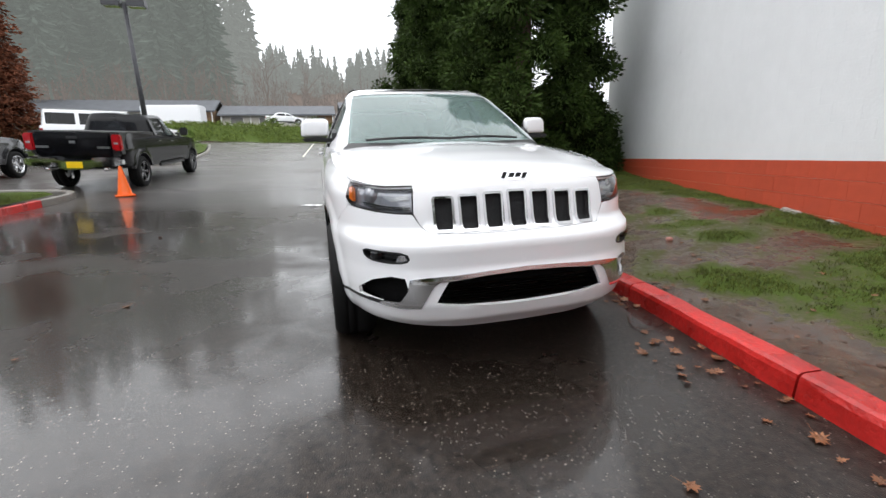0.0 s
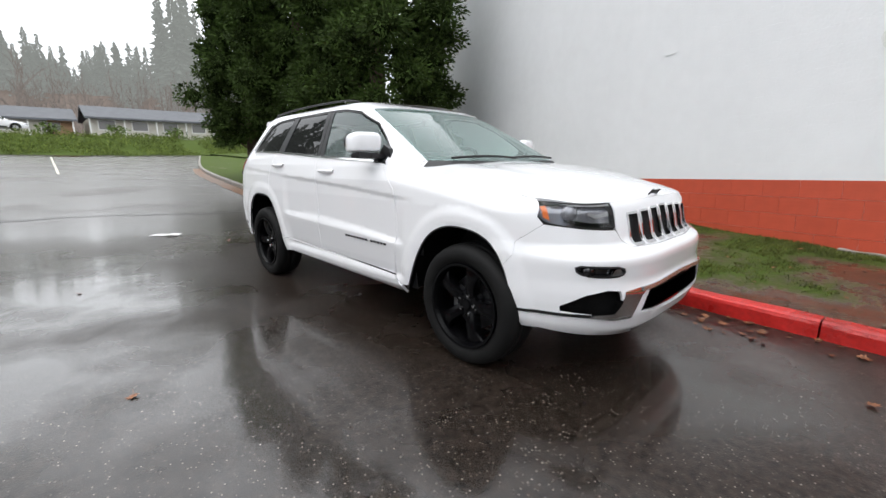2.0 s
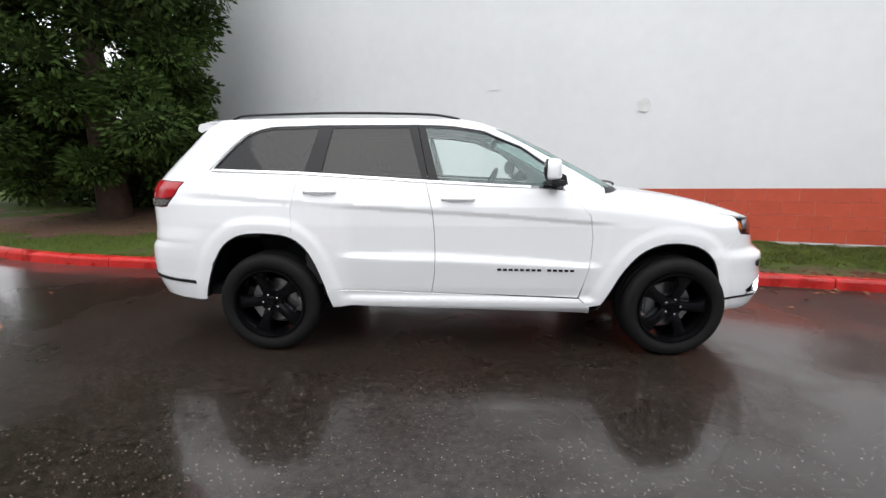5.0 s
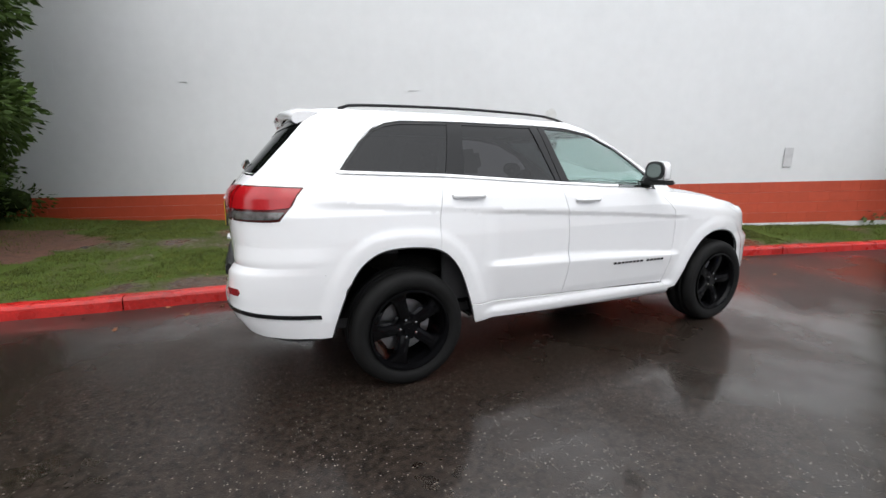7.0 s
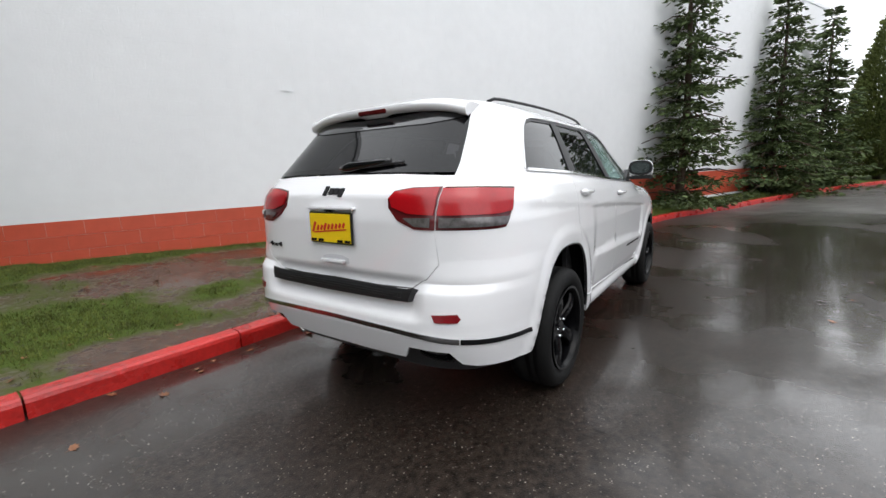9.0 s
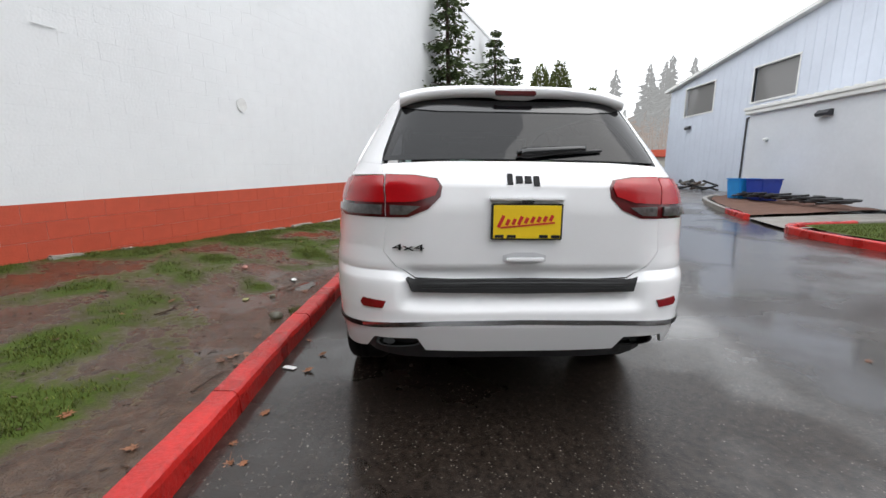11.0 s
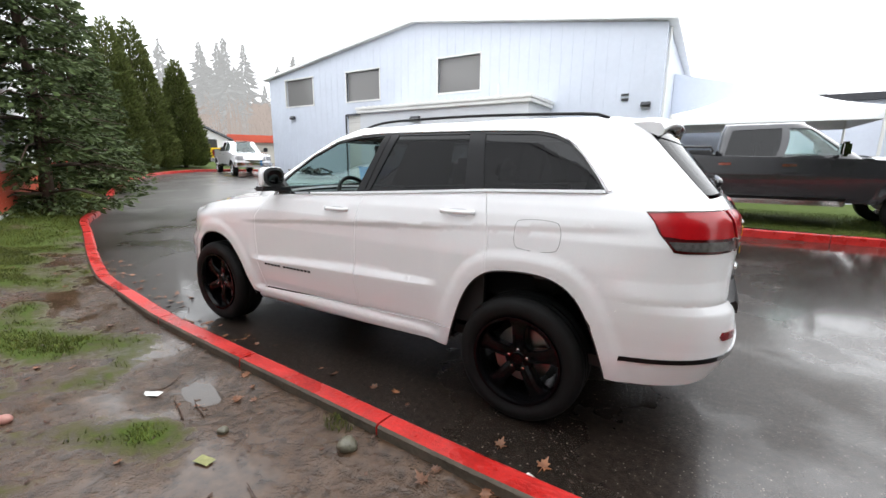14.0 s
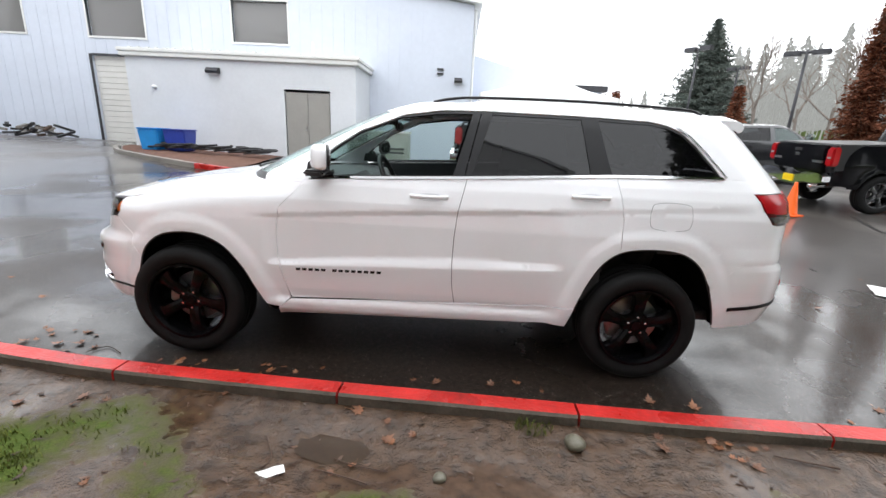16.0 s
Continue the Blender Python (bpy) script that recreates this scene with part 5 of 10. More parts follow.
def hero_shape(x, y, z):
    """Relief of the flanks: flares, shoulder crease, ledge low on the doors, sill, rounded fender tops, bumper shoulder."""
    d = 0.0
    if y > 0.45:
        side = smooth01(0.6, 0.85, y)
        if z < 1.1 and abs(abs(x) - HUBX) < 0.72:
            g = arch_gap(x, z)
            d += (0.010 * (1 - smooth01(0.055, 0.125, g)) - 0.004 * (1 - smooth01(0.0, 0.022, g))) * side * smooth01(0.28, 0.42, z)
        zc, zt, ze = ramp(x, CREASE), ramp(x, LEDGE), ramp(x, LEDGE_EDGE)
        door = float(np.interp(z, [0.29, 0.345, 0.405, 0.438, 0.455, ze - 0.008, ze, zt, zc - 0.014, zc], [-0.030, -0.008, -0.002, -0.022, -0.020, 0.006, 0.005, -0.016, -0.010, 0.0]))
        plain = float(np.interp(z, [zc - 0.28, zc - 0.014, zc], [0.0, -0.007, 0.0])) * smooth01(-2.1, -1.85, x) * (1 - smooth01(0.85, 1.08, x))
        body = smooth01(-0.96, -0.82, x) * (1 - smooth01(0.83, 0.94, x))
        d += side * (body * door + (1 - body) * plain)
        if x > 0.45:
            top = ramp(x, BELT)
            d -= 0.045 * smooth01(top - 0.15, top + 0.02, z) ** 1.6 * smooth01(0.45, 0.95, x) * (1 - smooth01(1.72, 1.98, x))
    if x < -1.7:
        d += 0.014 * float(np.interp(z, [0.60, 0.828, 0.845, 0.928, 0.94], [0.35, 1.0, 1.0, 0.0, 0.0])) * smooth01(-1.80, -2.02, x) * smooth01(0.5, 0.68, y)
        d -= 0.03 * smooth01(0.62, 0.70, z) * (1 - smooth01(0.78, 0.84, z)) * (1 - smooth01(0.50, 0.60, y)) * smooth01(-1.85, -2.1, x)
    return d


BODY = Ribbon(
    xf=[(0.20, 2.17), (0.29, 2.25), (0.34, 2.305), (0.42, 2.335), (0.55, 2.335), (0.62, 2.320), (0.70, 2.325), (0.74, 2.315), (0.775, 2.255), (0.80, 2.225), (0.90, 2.205), (0.97, 2.185), (1.01, 2.15), (1.05, 2.08), (1.35, 1.9)],
    xr=[(0.3, -2.36), (0.46, -2.43), (0.56, -2.470), (0.64, -2.470), (0.74, -2.460), (0.77, -2.455), (0.815, -2.418), (0.95, -2.425), (1.10, -2.430), (1.20, -2.415), (1.27, -2.365), (1.31, -2.335), (1.36, -2.30)],
    w=[(0.20, 0.83), (0.28, 0.868), (0.36, 0.905), (0.5, 0.925), (0.7, 0.936), (0.95, 0.938), (1.08, 0.928), (1.18, 0.902), (1.25, 0.872), (1.31, 0.840), (1.36, 0.81)],
    xcf=1.0, xcr=-1.1, nf=3.6, nr=5.4, lf=1.95, lr=1.95, shape=hero_shape)
CAB = Ribbon(
    xf=[(1.15, 1.22), (1.22, 1.12), (1.30, 0.975), (1.40, 0.785), (1.50, 0.585), (1.60, 0.365), (1.66, 0.20), (1.69, 0.09), (1.72, -0.05)],
    xr=[(1.15, -2.43), (1.20, -2.415), (1.27, -2.365), (1.31, -2.335), (1.40, -2.258), (1.50, -2.17), (1.60, -2.085), (1.66, -2.035), (1.69, -2.00), (1.72, -1.95)],
    w=[(1.15, 0.905), (1.20, 0.894), (1.25, 0.870), (1.31, 0.840), (1.40, 0.796), (1.50, 0.746), (1.60, 0.694), (1.65, 0.660), (1.68, 0.628), (1.70, 0.595), (1.73, 0.52)],
    xcf=-0.25, xcr=-1.1, nf=4.4, nr=5.4, lf=1.75, lr=1.95)


def feature_points():
    """Places along the creases and round the arches, so that the sheets bend exactly there."""
    out = []
    for x in np.arange(-2.04, 1.08, 0.018):
        out += [BODY.S(x, ramp(x, CREASE) - o) for o in (0.0, 0.014)]
    for x in np.arange(-0.97, 0.95, 0.018):
        out += [BODY.S(x, ramp(x, LEDGE)), BODY.S(x, ramp(x, LEDGE_EDGE)), BODY.S(x, ramp(x, LEDGE_EDGE) - 0.008)]
        out += [BODY.S(x, z) for z in (0.405, 0.438, 0.455)]
    for x in np.arange(-2.30, -1.80, 0.018):
        out += [BODY.S(x, z) for z in (0.828, 0.845, 0.928)]
    for arch in (ARCH_F, ARCH_R):
        for (ax, az), (bx, bz) in zip(arch, arch[1:]):
            n = Vector((az - bz, bx - ax)).normalized()
            for half in (0.0, 0.5):
                px, pz = ax + (bx - ax) * half, az + (bz - az) * half
                out += [BODY.S(px + n.x * o, pz + n.y * o) for o in (0.022, 0.05, 0.08, 0.105, 0.13)]
    return np.array(out)


FEATURES[id(BODY)] = feature_points()


def zf(u):
    """Height of the shut line between bonnet and nose."""
    return ramp(BODY.base(u, 1.0)[0], [(1.80, 1.046), (1.90, 1.022), (1.98, 1.008), (2.05, 1.0), (2.12, 1.0), (2.2, 1.004)])


def shut(pts, drop=0.0):
    """Points along that line, by y on the nose or by x on the side."""
    out = []
    for fn, a in pts:
        u = fn(a, 1.0)[0]
        out.append((u, zf(abs(u)) - drop))
    return out


car = empty("sport_utility_car", "white sport-utility car with black wheels parked by the kerb", "car")
bs, bf, br = BODY.S, BODY.F, BODY.R
cs, cf, cr = CAB.S, CAB.F, CAB.R


def on(fn, pts):
    return [fn(a, z) for a, z in pts]


# nose
low_edge = [(-0.62, 0.308), (-0.3, 0.272), (0, 0.264), (0.3, 0.272), (0.62, 0.308)]
arch_front_edge = [p for p in ARCH_F if p[0] > 1.70][::-1]


def nose_loop():
    right = on(bs, [(2.05, 0.322), (1.93, 0.338)]) + on(bs, [(x, z) for x, z in arch_front_edge if z < 0.66])
    right += on(bs, [(1.73, 0.665), (1.79, 0.80), (1.92, 0.897)]) + on(bf, [(0.70, 0.874), (0.60, 0.864), (0.535, 0.862), (0.50, 0.805), (0.46, 0.772)])
    loop = on(bf, low_edge[2:]) + right
    left = [(-u, z) for u, z in right[::-1]]
    return loop + on(bf, [(0.2, 0.765), (-0.2, 0.765)]) + left + on(bf, low_edge[:2])


fog_loop = on(bf, [(0.570, 0.650), (0.585, 0.692), (0.70, 0.698), (0.780, 0.702), (0.770, 0.656), (0.72, 0.638), (0.62, 0.634)])
mid_open = on(bf, [(-0.46, 0.44), (-0.40, 0.548), (-0.2, 0.566), (0, 0.572), (0.2, 0.566), (0.40, 0.548), (0.46, 0.44), (0.2, 0.415), (0, 0.408), (-0.2, 0.415)])
side_open = on(bf, [(0.612, 0.440), (0.585, 0.50), (0.60, 0.565), (0.66, 0.572), (0.74, 0.547), (0.805, 0.482), (0.80, 0.450), (0.70, 0.438)])


def flip(loop):
    return [(-u, z) for u, z in loop[::-1]]


panel("front_bumper", BODY, nose_loop(), BODY_WHITE, car, holes=[chaikin(fog_loop, 1), flip(chaikin(fog_loop, 1)), mid_open, side_open, flip(side_open)], step=0.03)
slots = []
for k in range(7):
    yc = (k - 3) * 0.1285
    a, b = yc - 0.049, yc + 0.049
    top, bot = 0.957 - 0.006 * abs(k - 3), 0.775 + 0.001 * abs(k - 3)
    slots.append(on(bf, [(a + 0.003, bot + 0.01), (a, top - 0.01), (a + 0.006, top), (b - 0.006, top), (b, top - 0.01), (b - 0.003, bot + 0.01), (b - 0.012, bot), (a + 0.012, bot)]))
grille_loop = on(bf, [(-0.46, 0.772), (-0.2, 0.765), (0.2, 0.765), (0.46, 0.772), (0.50, 0.805), (0.530, 0.866)]) + shut([(BODY.F, y) for y in (0.520, 0.4, 0.3, 0.2, 0.1, 0, -0.1, -0.2, -0.3, -0.4, -0.520)]) + on(bf, [(-0.530, 0.866), (-0.50, 0.805)])
grille = panel("grille", BODY, grille_loop, BODY_WHITE, car, holes=slots, step=0.03, label="white grille with seven upright slots")
for s in slots:
    panel("slot_surround", BODY, inset_loop(s, -0.006), CHROME, grille, holes=[inset_loop(s, 0.007)], lift=0.006, flange=0.03, gap=0, step=0.03, label="chrome slot rim")
    panel("slot_mesh", BODY, inset_loop(s, -0.004), HONEYCOMB, grille, lift=-0.03, flange=0, gap=0, step=0.02, label="black honeycomb mesh", solid=False)
# lower intake
panel("lower_intake", BODY, inset_loop(mid_open, -0.02), LINER, car, lift=-0.06, flange=0, gap=0, solid=False, label="black lower intake")
for z in (0.45, 0.475, 0.50, 0.525):
    hw = 0.44 - 0.5 * max(0, z - 0.44)
    strip_panel("intake_slat", BODY, on(bf, [(-hw, z), (-0.2, z), (0, z), (0.2, z), (hw, z)]), 0.010, BLACK_PLASTIC, car, lift=-0.02)
strip_panel("chrome_bar", BODY, on(bf, [(-0.47, 0.562), (-0.2, 0.578), (0, 0.584), (0.2, 0.578), (0.47, 0.562)]), 0.020, ALLOY, car, lift=0.014, label="chrome bar over the lower intake")
for sd in (1, -1):
    leg = on(bf, [(0.40, 0.578), (0.50, 0.572), (0.578, 0.562), (0.590, 0.50), (0.622, 0.447), (0.70, 0.443), (0.72, 0.428), (0.62, 0.413), (0.530, 0.418), (0.468, 0.53)])
    panel("chrome_corner", BODY, leg, CHROME, car, lift=0.006, flange=0.04, gap=0, side=sd, step=0.02, label="chrome corner of the lower intake")
    strip_panel("lip_strip", BODY, on(bf, [(0.66, 0.432), (0.72, 0.434), (0.78, 0.437), (0.84, 0.438), (0.88, 0.435)]), 0.016, GLOSS_BLACK, car, side=sd, lift=0.004, label="black strip round the bumper lip")
    panel("side_intake", BODY, inset_loop(side_open, -0.015), LINER, car, lift=-0.05, flange=0, gap=0, side=sd, solid=False)
    fl = empty("fog_lamp", "", "")
    fl.parent = car
    panel("recess", BODY, inset_loop(chaikin(fog_loop, 1), -0.012), GLOSS_BLACK, fl, lift=-0.035, flange=0, gap=0, side=sd, solid=False)
    panel("bezel", BODY, chaikin(fog_loop, 1), BLACK_PLASTIC, fl, holes=[inset_loop(chaikin(fog_loop, 1), 0.008)], lift=0.001, flange=0.03, gap=0, side=sd, step=0.02)
    panel("chrome_fin", BODY, on(bf, [(0.585, 0.652), (0.600, 0.680), (0.625, 0.676), (0.640, 0.645), (0.62, 0.640)]), CHROME, fl, lift=-0.008, flange=0.02, side=sd, step=0.02)
    cup = part("lens", add_lathe(bmesh.new(), [(0.001, 0.012), (0.02, 0.010), (0.033, 0.002), (0.036, -0.02)], 20), GLOSS_BLACK, fl, smooth=True)
    q = BODY.at(*bf(0.715, 0.668))
    cup.matrix_world = look((q[0] - 0.02, q[1] * sd, q[2]), (q[0] + 1, q[1] * sd + 0.25 * sd, q[2])) @ Matrix.Rotation(radians(-90), 4, "X")

# headlamps
HEAD = shut([(BODY.F, 0.523)]) + on(bf, [(0.532, 0.872), (0.60, 0.866), (0.68, 0.873)]) + on(bs, [(1.99, 0.888), (1.925, 0.905), (1.89, 0.935)]) + shut([(BODY.S, 1.86), (BODY.S, 1.92), (BODY.S, 1.98), (BODY.F, 0.74), (BODY.F, 0.66), (BODY.F, 0.59)])
for sd in (1, -1):
    hl = empty("headlamp", "", "")
    hl.parent = car
    panel("housing", BODY, HEAD, LENS_SMOKE, hl, lift=-0.035, flange=0, gap=0, side=sd, solid=False, step=0.025)
    panel("lamp_rim", BODY, HEAD, BLACK_PLASTIC, hl, holes=[inset_loop(HEAD, 0.007)], lift=-0.002, flange=0.035, gap=0.001, side=sd, step=0.02)
    panel("lower_trim", BODY, on(bf, [(0.545, 0.90), (0.545, 0.880), (0.60, 0.876), (0.70, 0.884)]) + on(bs, [(2.01, 0.905), (2.0, 0.925)]) + on(bf, [(0.66, 0.905)]), GLOSS_BLACK, hl, lift=-0.012, flange=0.02, side=sd, step=0.025)
    panel("running_light", BODY, on(bf, [(0.55, 0.962), (0.55, 0.935), (0.63, 0.922), (0.67, 0.945), (0.66, 0.958), (0.62, 0.945)]), LENS_CLEAR, hl, lift=-0.016, flange=0.015, side=sd, step=0.02, label="pale light strip")
    panel("amber_marker", BODY, on(bs, [(1.945, 0.918), (1.915, 0.930), (1.888, 0.99), (1.912, 0.996)]), AMBER, hl, lift=-0.008, flange=0.02, side=sd, step=0.02, label="amber side marker")
    q = BODY.at(*bf(0.715, 0.945))
    cup = part("projector", add_lathe(bmesh.new(), [(0.001, 0.020), (0.02, 0.016), (0.035, 0.004), (0.040, -0.006), (0.046, -0.006), (0.048, -0.03)], 24), LENS_SMOKE, hl, smooth=True)
    cup.matrix_world = look((q[0] - 0.035, q[1] * sd - 0.01 * sd, q[2]), (q[0] + 1, q[1] * sd + 0.25 * sd, q[2])) @ Matrix.Rotation(radians(-90), 4, "X")
    glass = panel("lens", BODY, HEAD, GLASS_LAMP, hl, lift=-0.004, flange=0, gap=0.002, side=sd, solid=False, step=0.03)
    glass.visible_shadow = False

# flanks
SEAM = [(0.634, 1.0), (0.631, 1.05), (0.633, 1.15), (0.637, 1.22), (0.66, 1.30)]
top_f = [(1.86, zf(bs(1.86, 1.0)[0]))] + [(x, ramp(x, BELT)) for x in (1.75, 1.6, 1.45, 1.3, 1.1, 0.9, 0.66)]
fender = on(bs, top_f + [(0.74, 1.11), (0.82, 1.03), (0.845, 0.88), (0.842, 0.72), (0.80, 0.52), (0.785, 0.43), (0.85, 0.37)] + [p for p in ARCH_F if 0.37 < p[1] and p[0] < 1.725] + [(1.73, 0.665), (1.79, 0.80), (1.92, 0.897), (1.89, 0.935)])
fdoor = on(bs, [(0.657, 1.204), (0.738, 1.11), (0.818, 1.03), (0.843, 0.88), (0.840, 0.72), (0.798, 0.52), (0.775, 0.432), (-0.275, 0.462), (-0.255, 0.60), (-0.25, 0.73), (-0.255, 0.90), (-0.27, 1.05), (-0.315, 1.248), (0.2, 1.223)])
rdoor = on(bs, [(-0.317, 1.248), (-0.272, 1.05), (-0.257, 0.90), (-0.252, 0.73), (-0.257, 0.60), (-0.277, 0.462), (-0.97, 0.482), (-1.036, 0.484)] + [p for p in ARCH_R if p[0] > -1.2621 and p[1] > 0.488][::-1] + [(-1.2595, 0.92), (-1.262, 1.05), (-1.21, 1.30), (-0.75, 1.273)])
quarter = on(bs, [(-1.212, 1.30), (-1.264, 1.05), (-1.2605, 0.92)] + [p for p in ARCH_R if -1.83 < p[0] < -1.2619][::-1]) + on(bs, [(-1.842, 0.668), (-2.0, 0.83), (-2.18, 0.915)]) + on(br, [(0.74, 0.925), (0.645, 0.905)] + SEAM) + on(bs, [(-2.05, 1.318), (-1.86, 1.316), (-1.5, 1.307)])
sill = on(bs, [(0.86, 0.365), (0.78, 0.425), (-0.28, 0.455), (-0.965, 0.478), (-1.0355, 0.482)] + [p for p in ARCH_R if p[0] > -1.2 and p[1] < 0.478] + [(-0.995, 0.350), (-0.86, 0.362), (-0.6, 0.352), (0.0, 0.335), (0.60, 0.315), (0.87, 0.302)])
TAIL_OUT = on(bs, [(-2.03, 1.243), (-2.095, 1.15), (-2.165, 1.065), (-2.21, 1.060)]) + on(br, [(0.70, 1.060), (0.6325, 1.060), (0.6345, 1.15), (0.6405, 1.252)]) + on(bs, [(-2.2, 1.250)])
TAIL_IN = on(br, [(0.630, 1.060), (0.53, 1.062), (0.44, 1.10), (0.385, 1.155), (0.378, 1.20), (0.40, 1.235), (0.50, 1.250), (0.6375, 1.252), (0.632, 1.15)])
for sd in (1, -1):
    panel("front_fender", BODY, fender, BODY_WHITE, car, gap=0.0004, side=sd, step=0.026, zstep=0.02)
    fd = panel("front_door", BODY, fdoor, BODY_WHITE, car, gap=0.001, side=sd, step=0.03, zstep=0.013)
    rdr = panel("rear_door", BODY, rdoor, BODY_WHITE, car, gap=0.001, side=sd, step=0.026, zstep=0.02)
    qp = panel("quarter_panel", BODY, quarter, BODY_WHITE, car, holes=[TAIL_OUT], gap=0.0, side=sd, step=0.026, zstep=0.02)
    panel("sill", BODY, sill, BODY_WHITE, car, side=sd, step=0.03, lift=0.006, zstep=0.013)
    for d, x0, zz in ((fd, -0.095, 1.135), (rdr, -1.055, 1.178)):
        hd = empty("door_handle", "", "")
        hd.parent = d
        # the cup lies flush; a greyer white stands for the shade in its hollow
        cup = chaikin(on(bs, [(x0 - 0.075, zz - 0.025), (x0 + 0.055, zz - 0.025), (x0 + 0.07, zz - 0.002), (x0 + 0.055, zz + 0.022), (x0 - 0.075, zz + 0.022)]), 2)
        panel("cup", BODY, cup, mat("cup_shade_white", (0.62, 0.62, 0.64), 0.3, var=0.02), hd, lift=0.0015, flange=0.001, gap=0, side=sd, step=0.012)
        bm = bmesh.new()
        ys = [np.interp(t, [0, 0.15, 0.85, 1], [0.004, 0.03, 0.03, 0.004]) for t in np.linspace(0, 1, 12)]
        rings = []
        for t, o in zip(np.linspace(0, 1, 12), ys):
            x = x0 - 0.115 + 0.23 * t
            q = BODY.at(*bs(x, zz))
            zc = zz + 0.004
            rings.append([bm.verts.new((x, (q[1] + o + a) * sd, zc + b)) for a, b in ((-0.012, -0.011), (0.002, -0.012), (0.007, -0.006), (0.007, 0.006), (0.002, 0.011), (-0.012, 0.011))])
        for r0, r1 in zip(rings, rings[1:]):
            for k in range(6):
                bm.faces.new((r0[k], r0[(k + 1) % 6], r1[(k + 1) % 6], r1[k]))
        bmesh.ops.recalc_face_normals(bm, faces=bm.faces)
        part("grip", bm, BODY_WHITE, hd, smooth=True)
    # maker's lettering on the door stands as plain bars
    for j, (xa, n) in enumerate(((0.725, 5), (0.495, 8))):
        for k in range(n):
            x = xa - 0.040 * k
            z = 0.635 + 0.008 * (0.73 - x)
            a = on(bs, [(x, z), (x - 0.025, z), (x - 0.029, z + 0.016), (x, z + 0.016)])
            panel("badge_bar", BODY, a, SATIN_BLACK, fd, lift=0.004, flange=0.004, gap=0, side=sd, step=0.02)
    tl = empty("tail_lamp", "", "")
    tl.parent = car
    for loop, tag in ((TAIL_OUT, 0), (TAIL_IN, 1)):
        panel("lamp_body", BODY, loop, TAIL_DARK, tl, lift=-0.004 if tag == 0 else 0.004, flange=0.02, gap=0.001, side=sd, step=0.02)
    up = on(bs, [(-2.045, 1.232), (-2.113, 1.136), (-2.2, 1.126)]) + on(br, [(0.637, 1.126), (0.641, 1.244)]) + on(bs, [(-2.2, 1.240)])
    panel("red_lens", BODY, up, TAIL_RED, tl, lift=0.006, flange=0.012, gap=0, side=sd, step=0.02)
    up = on(br, [(0.624, 1.126), (0.50, 1.132), (0.41, 1.160), (0.392, 1.2), (0.41, 1.226), (0.50, 1.240), (0.628, 1.244)])
    panel("red_lens", BODY, up, TAIL_RED, tl, lift=0.012, flange=0.012, gap=0, side=sd, step=0.02)
    for loop in (on(bs, [(-2.138, 1.112), (-2.168, 1.078), (-2.22, 1.074)]) + on(br, [(0.65, 1.074), (0.65, 1.115)]), on(br, [(0.61, 1.074), (0.535, 1.076), (0.475, 1.112), (0.61, 1.115)])):
        panel("clear_lens", BODY, loop, TAIL_CLEAR, tl, lift=0.010, flange=0.012, gap=0, side=sd, step=0.02)
    strip_panel("belt_trim", CAB, on(cs, [(x, ramp(x, BELT) + 0.006) for x in np.linspace(0.58, -1.84, 16)]), 0.014, CHROME, car, side=sd, lift=0.010, label="thin chrome belt moulding")
    strip_panel("window_moulding", CAB, on(cs, [(-1.862, 1.326), (-1.825, 1.372), (-1.742, 1.470), (-1.665, 1.548), (-1.58, 1.608)]), 0.012, ALLOY, car, side=sd, lift=0.008, label="bright window moulding")
    # wheel housings: a dark felt tub behind each arch
    for arch, hx in ((ARCH_F, HUBX), (ARCH_R, -HUBX)):
        bm = bmesh.new()
        rings = []
        for x, z in arch:
            q = BODY.at(*bs(x, z))
            grow = Vector((x - hx, z - 0.45))
            grow = grow.normalized() * 0.03
            rings.append([bm.verts.new(c) for c in ((x, (q[1] - 0.014) * sd, z), (x + grow.x, (q[1] - 0.05) * sd, z + grow.y), (x + grow.x, 0.44 * sd, z + grow.y), (hx, 0.44 * sd, 0.40))])
        for r0, r1 in zip(rings, rings[1:]):
            for k in range(3):
                if k < 2:
                    bm.faces.new((r0[k], r1[k], r1[k + 1], r0[k + 1]))
                else:
                    bm.faces.new((r0[2], r1[2], r1[3]))
        part("wheel_housing", bm, LINER, car, smooth=False)
        lip = [Vector((x, (BODY.at(*bs(x, z))[1] - 0.006) * sd, z - 0.004)) for x, z in arch[1:-1]]
        part("arch_lip", add_tube(bmesh.new(), lip, 0.007, 6), BLACK_PLASTIC, car, "thin black arch lip")
fuel = chaikin(on(bs, [(-1.445, 1.17), (-1.63, 1.17), (-1.66, 1.14), (-1.66, 1.04), (-1.63, 1.01), (-1.445, 1.01), (-1.415, 1.04), (-1.415, 1.14)]), 2)
panel("fuel_flap", BODY, fuel, BODY_WHITE, car, lift=0.0015, flange=0.004, gap=0, step=0.03)
panel("fuel_flap_gap", BODY, inset_loop(fuel, -0.0025), mat("grey_shut_line", (0.16, 0.16, 0.17), 0.6, var=0.1), car, holes=[fuel], lift=0.0006, flange=0.0, gap=0, step=0.03, solid=False)

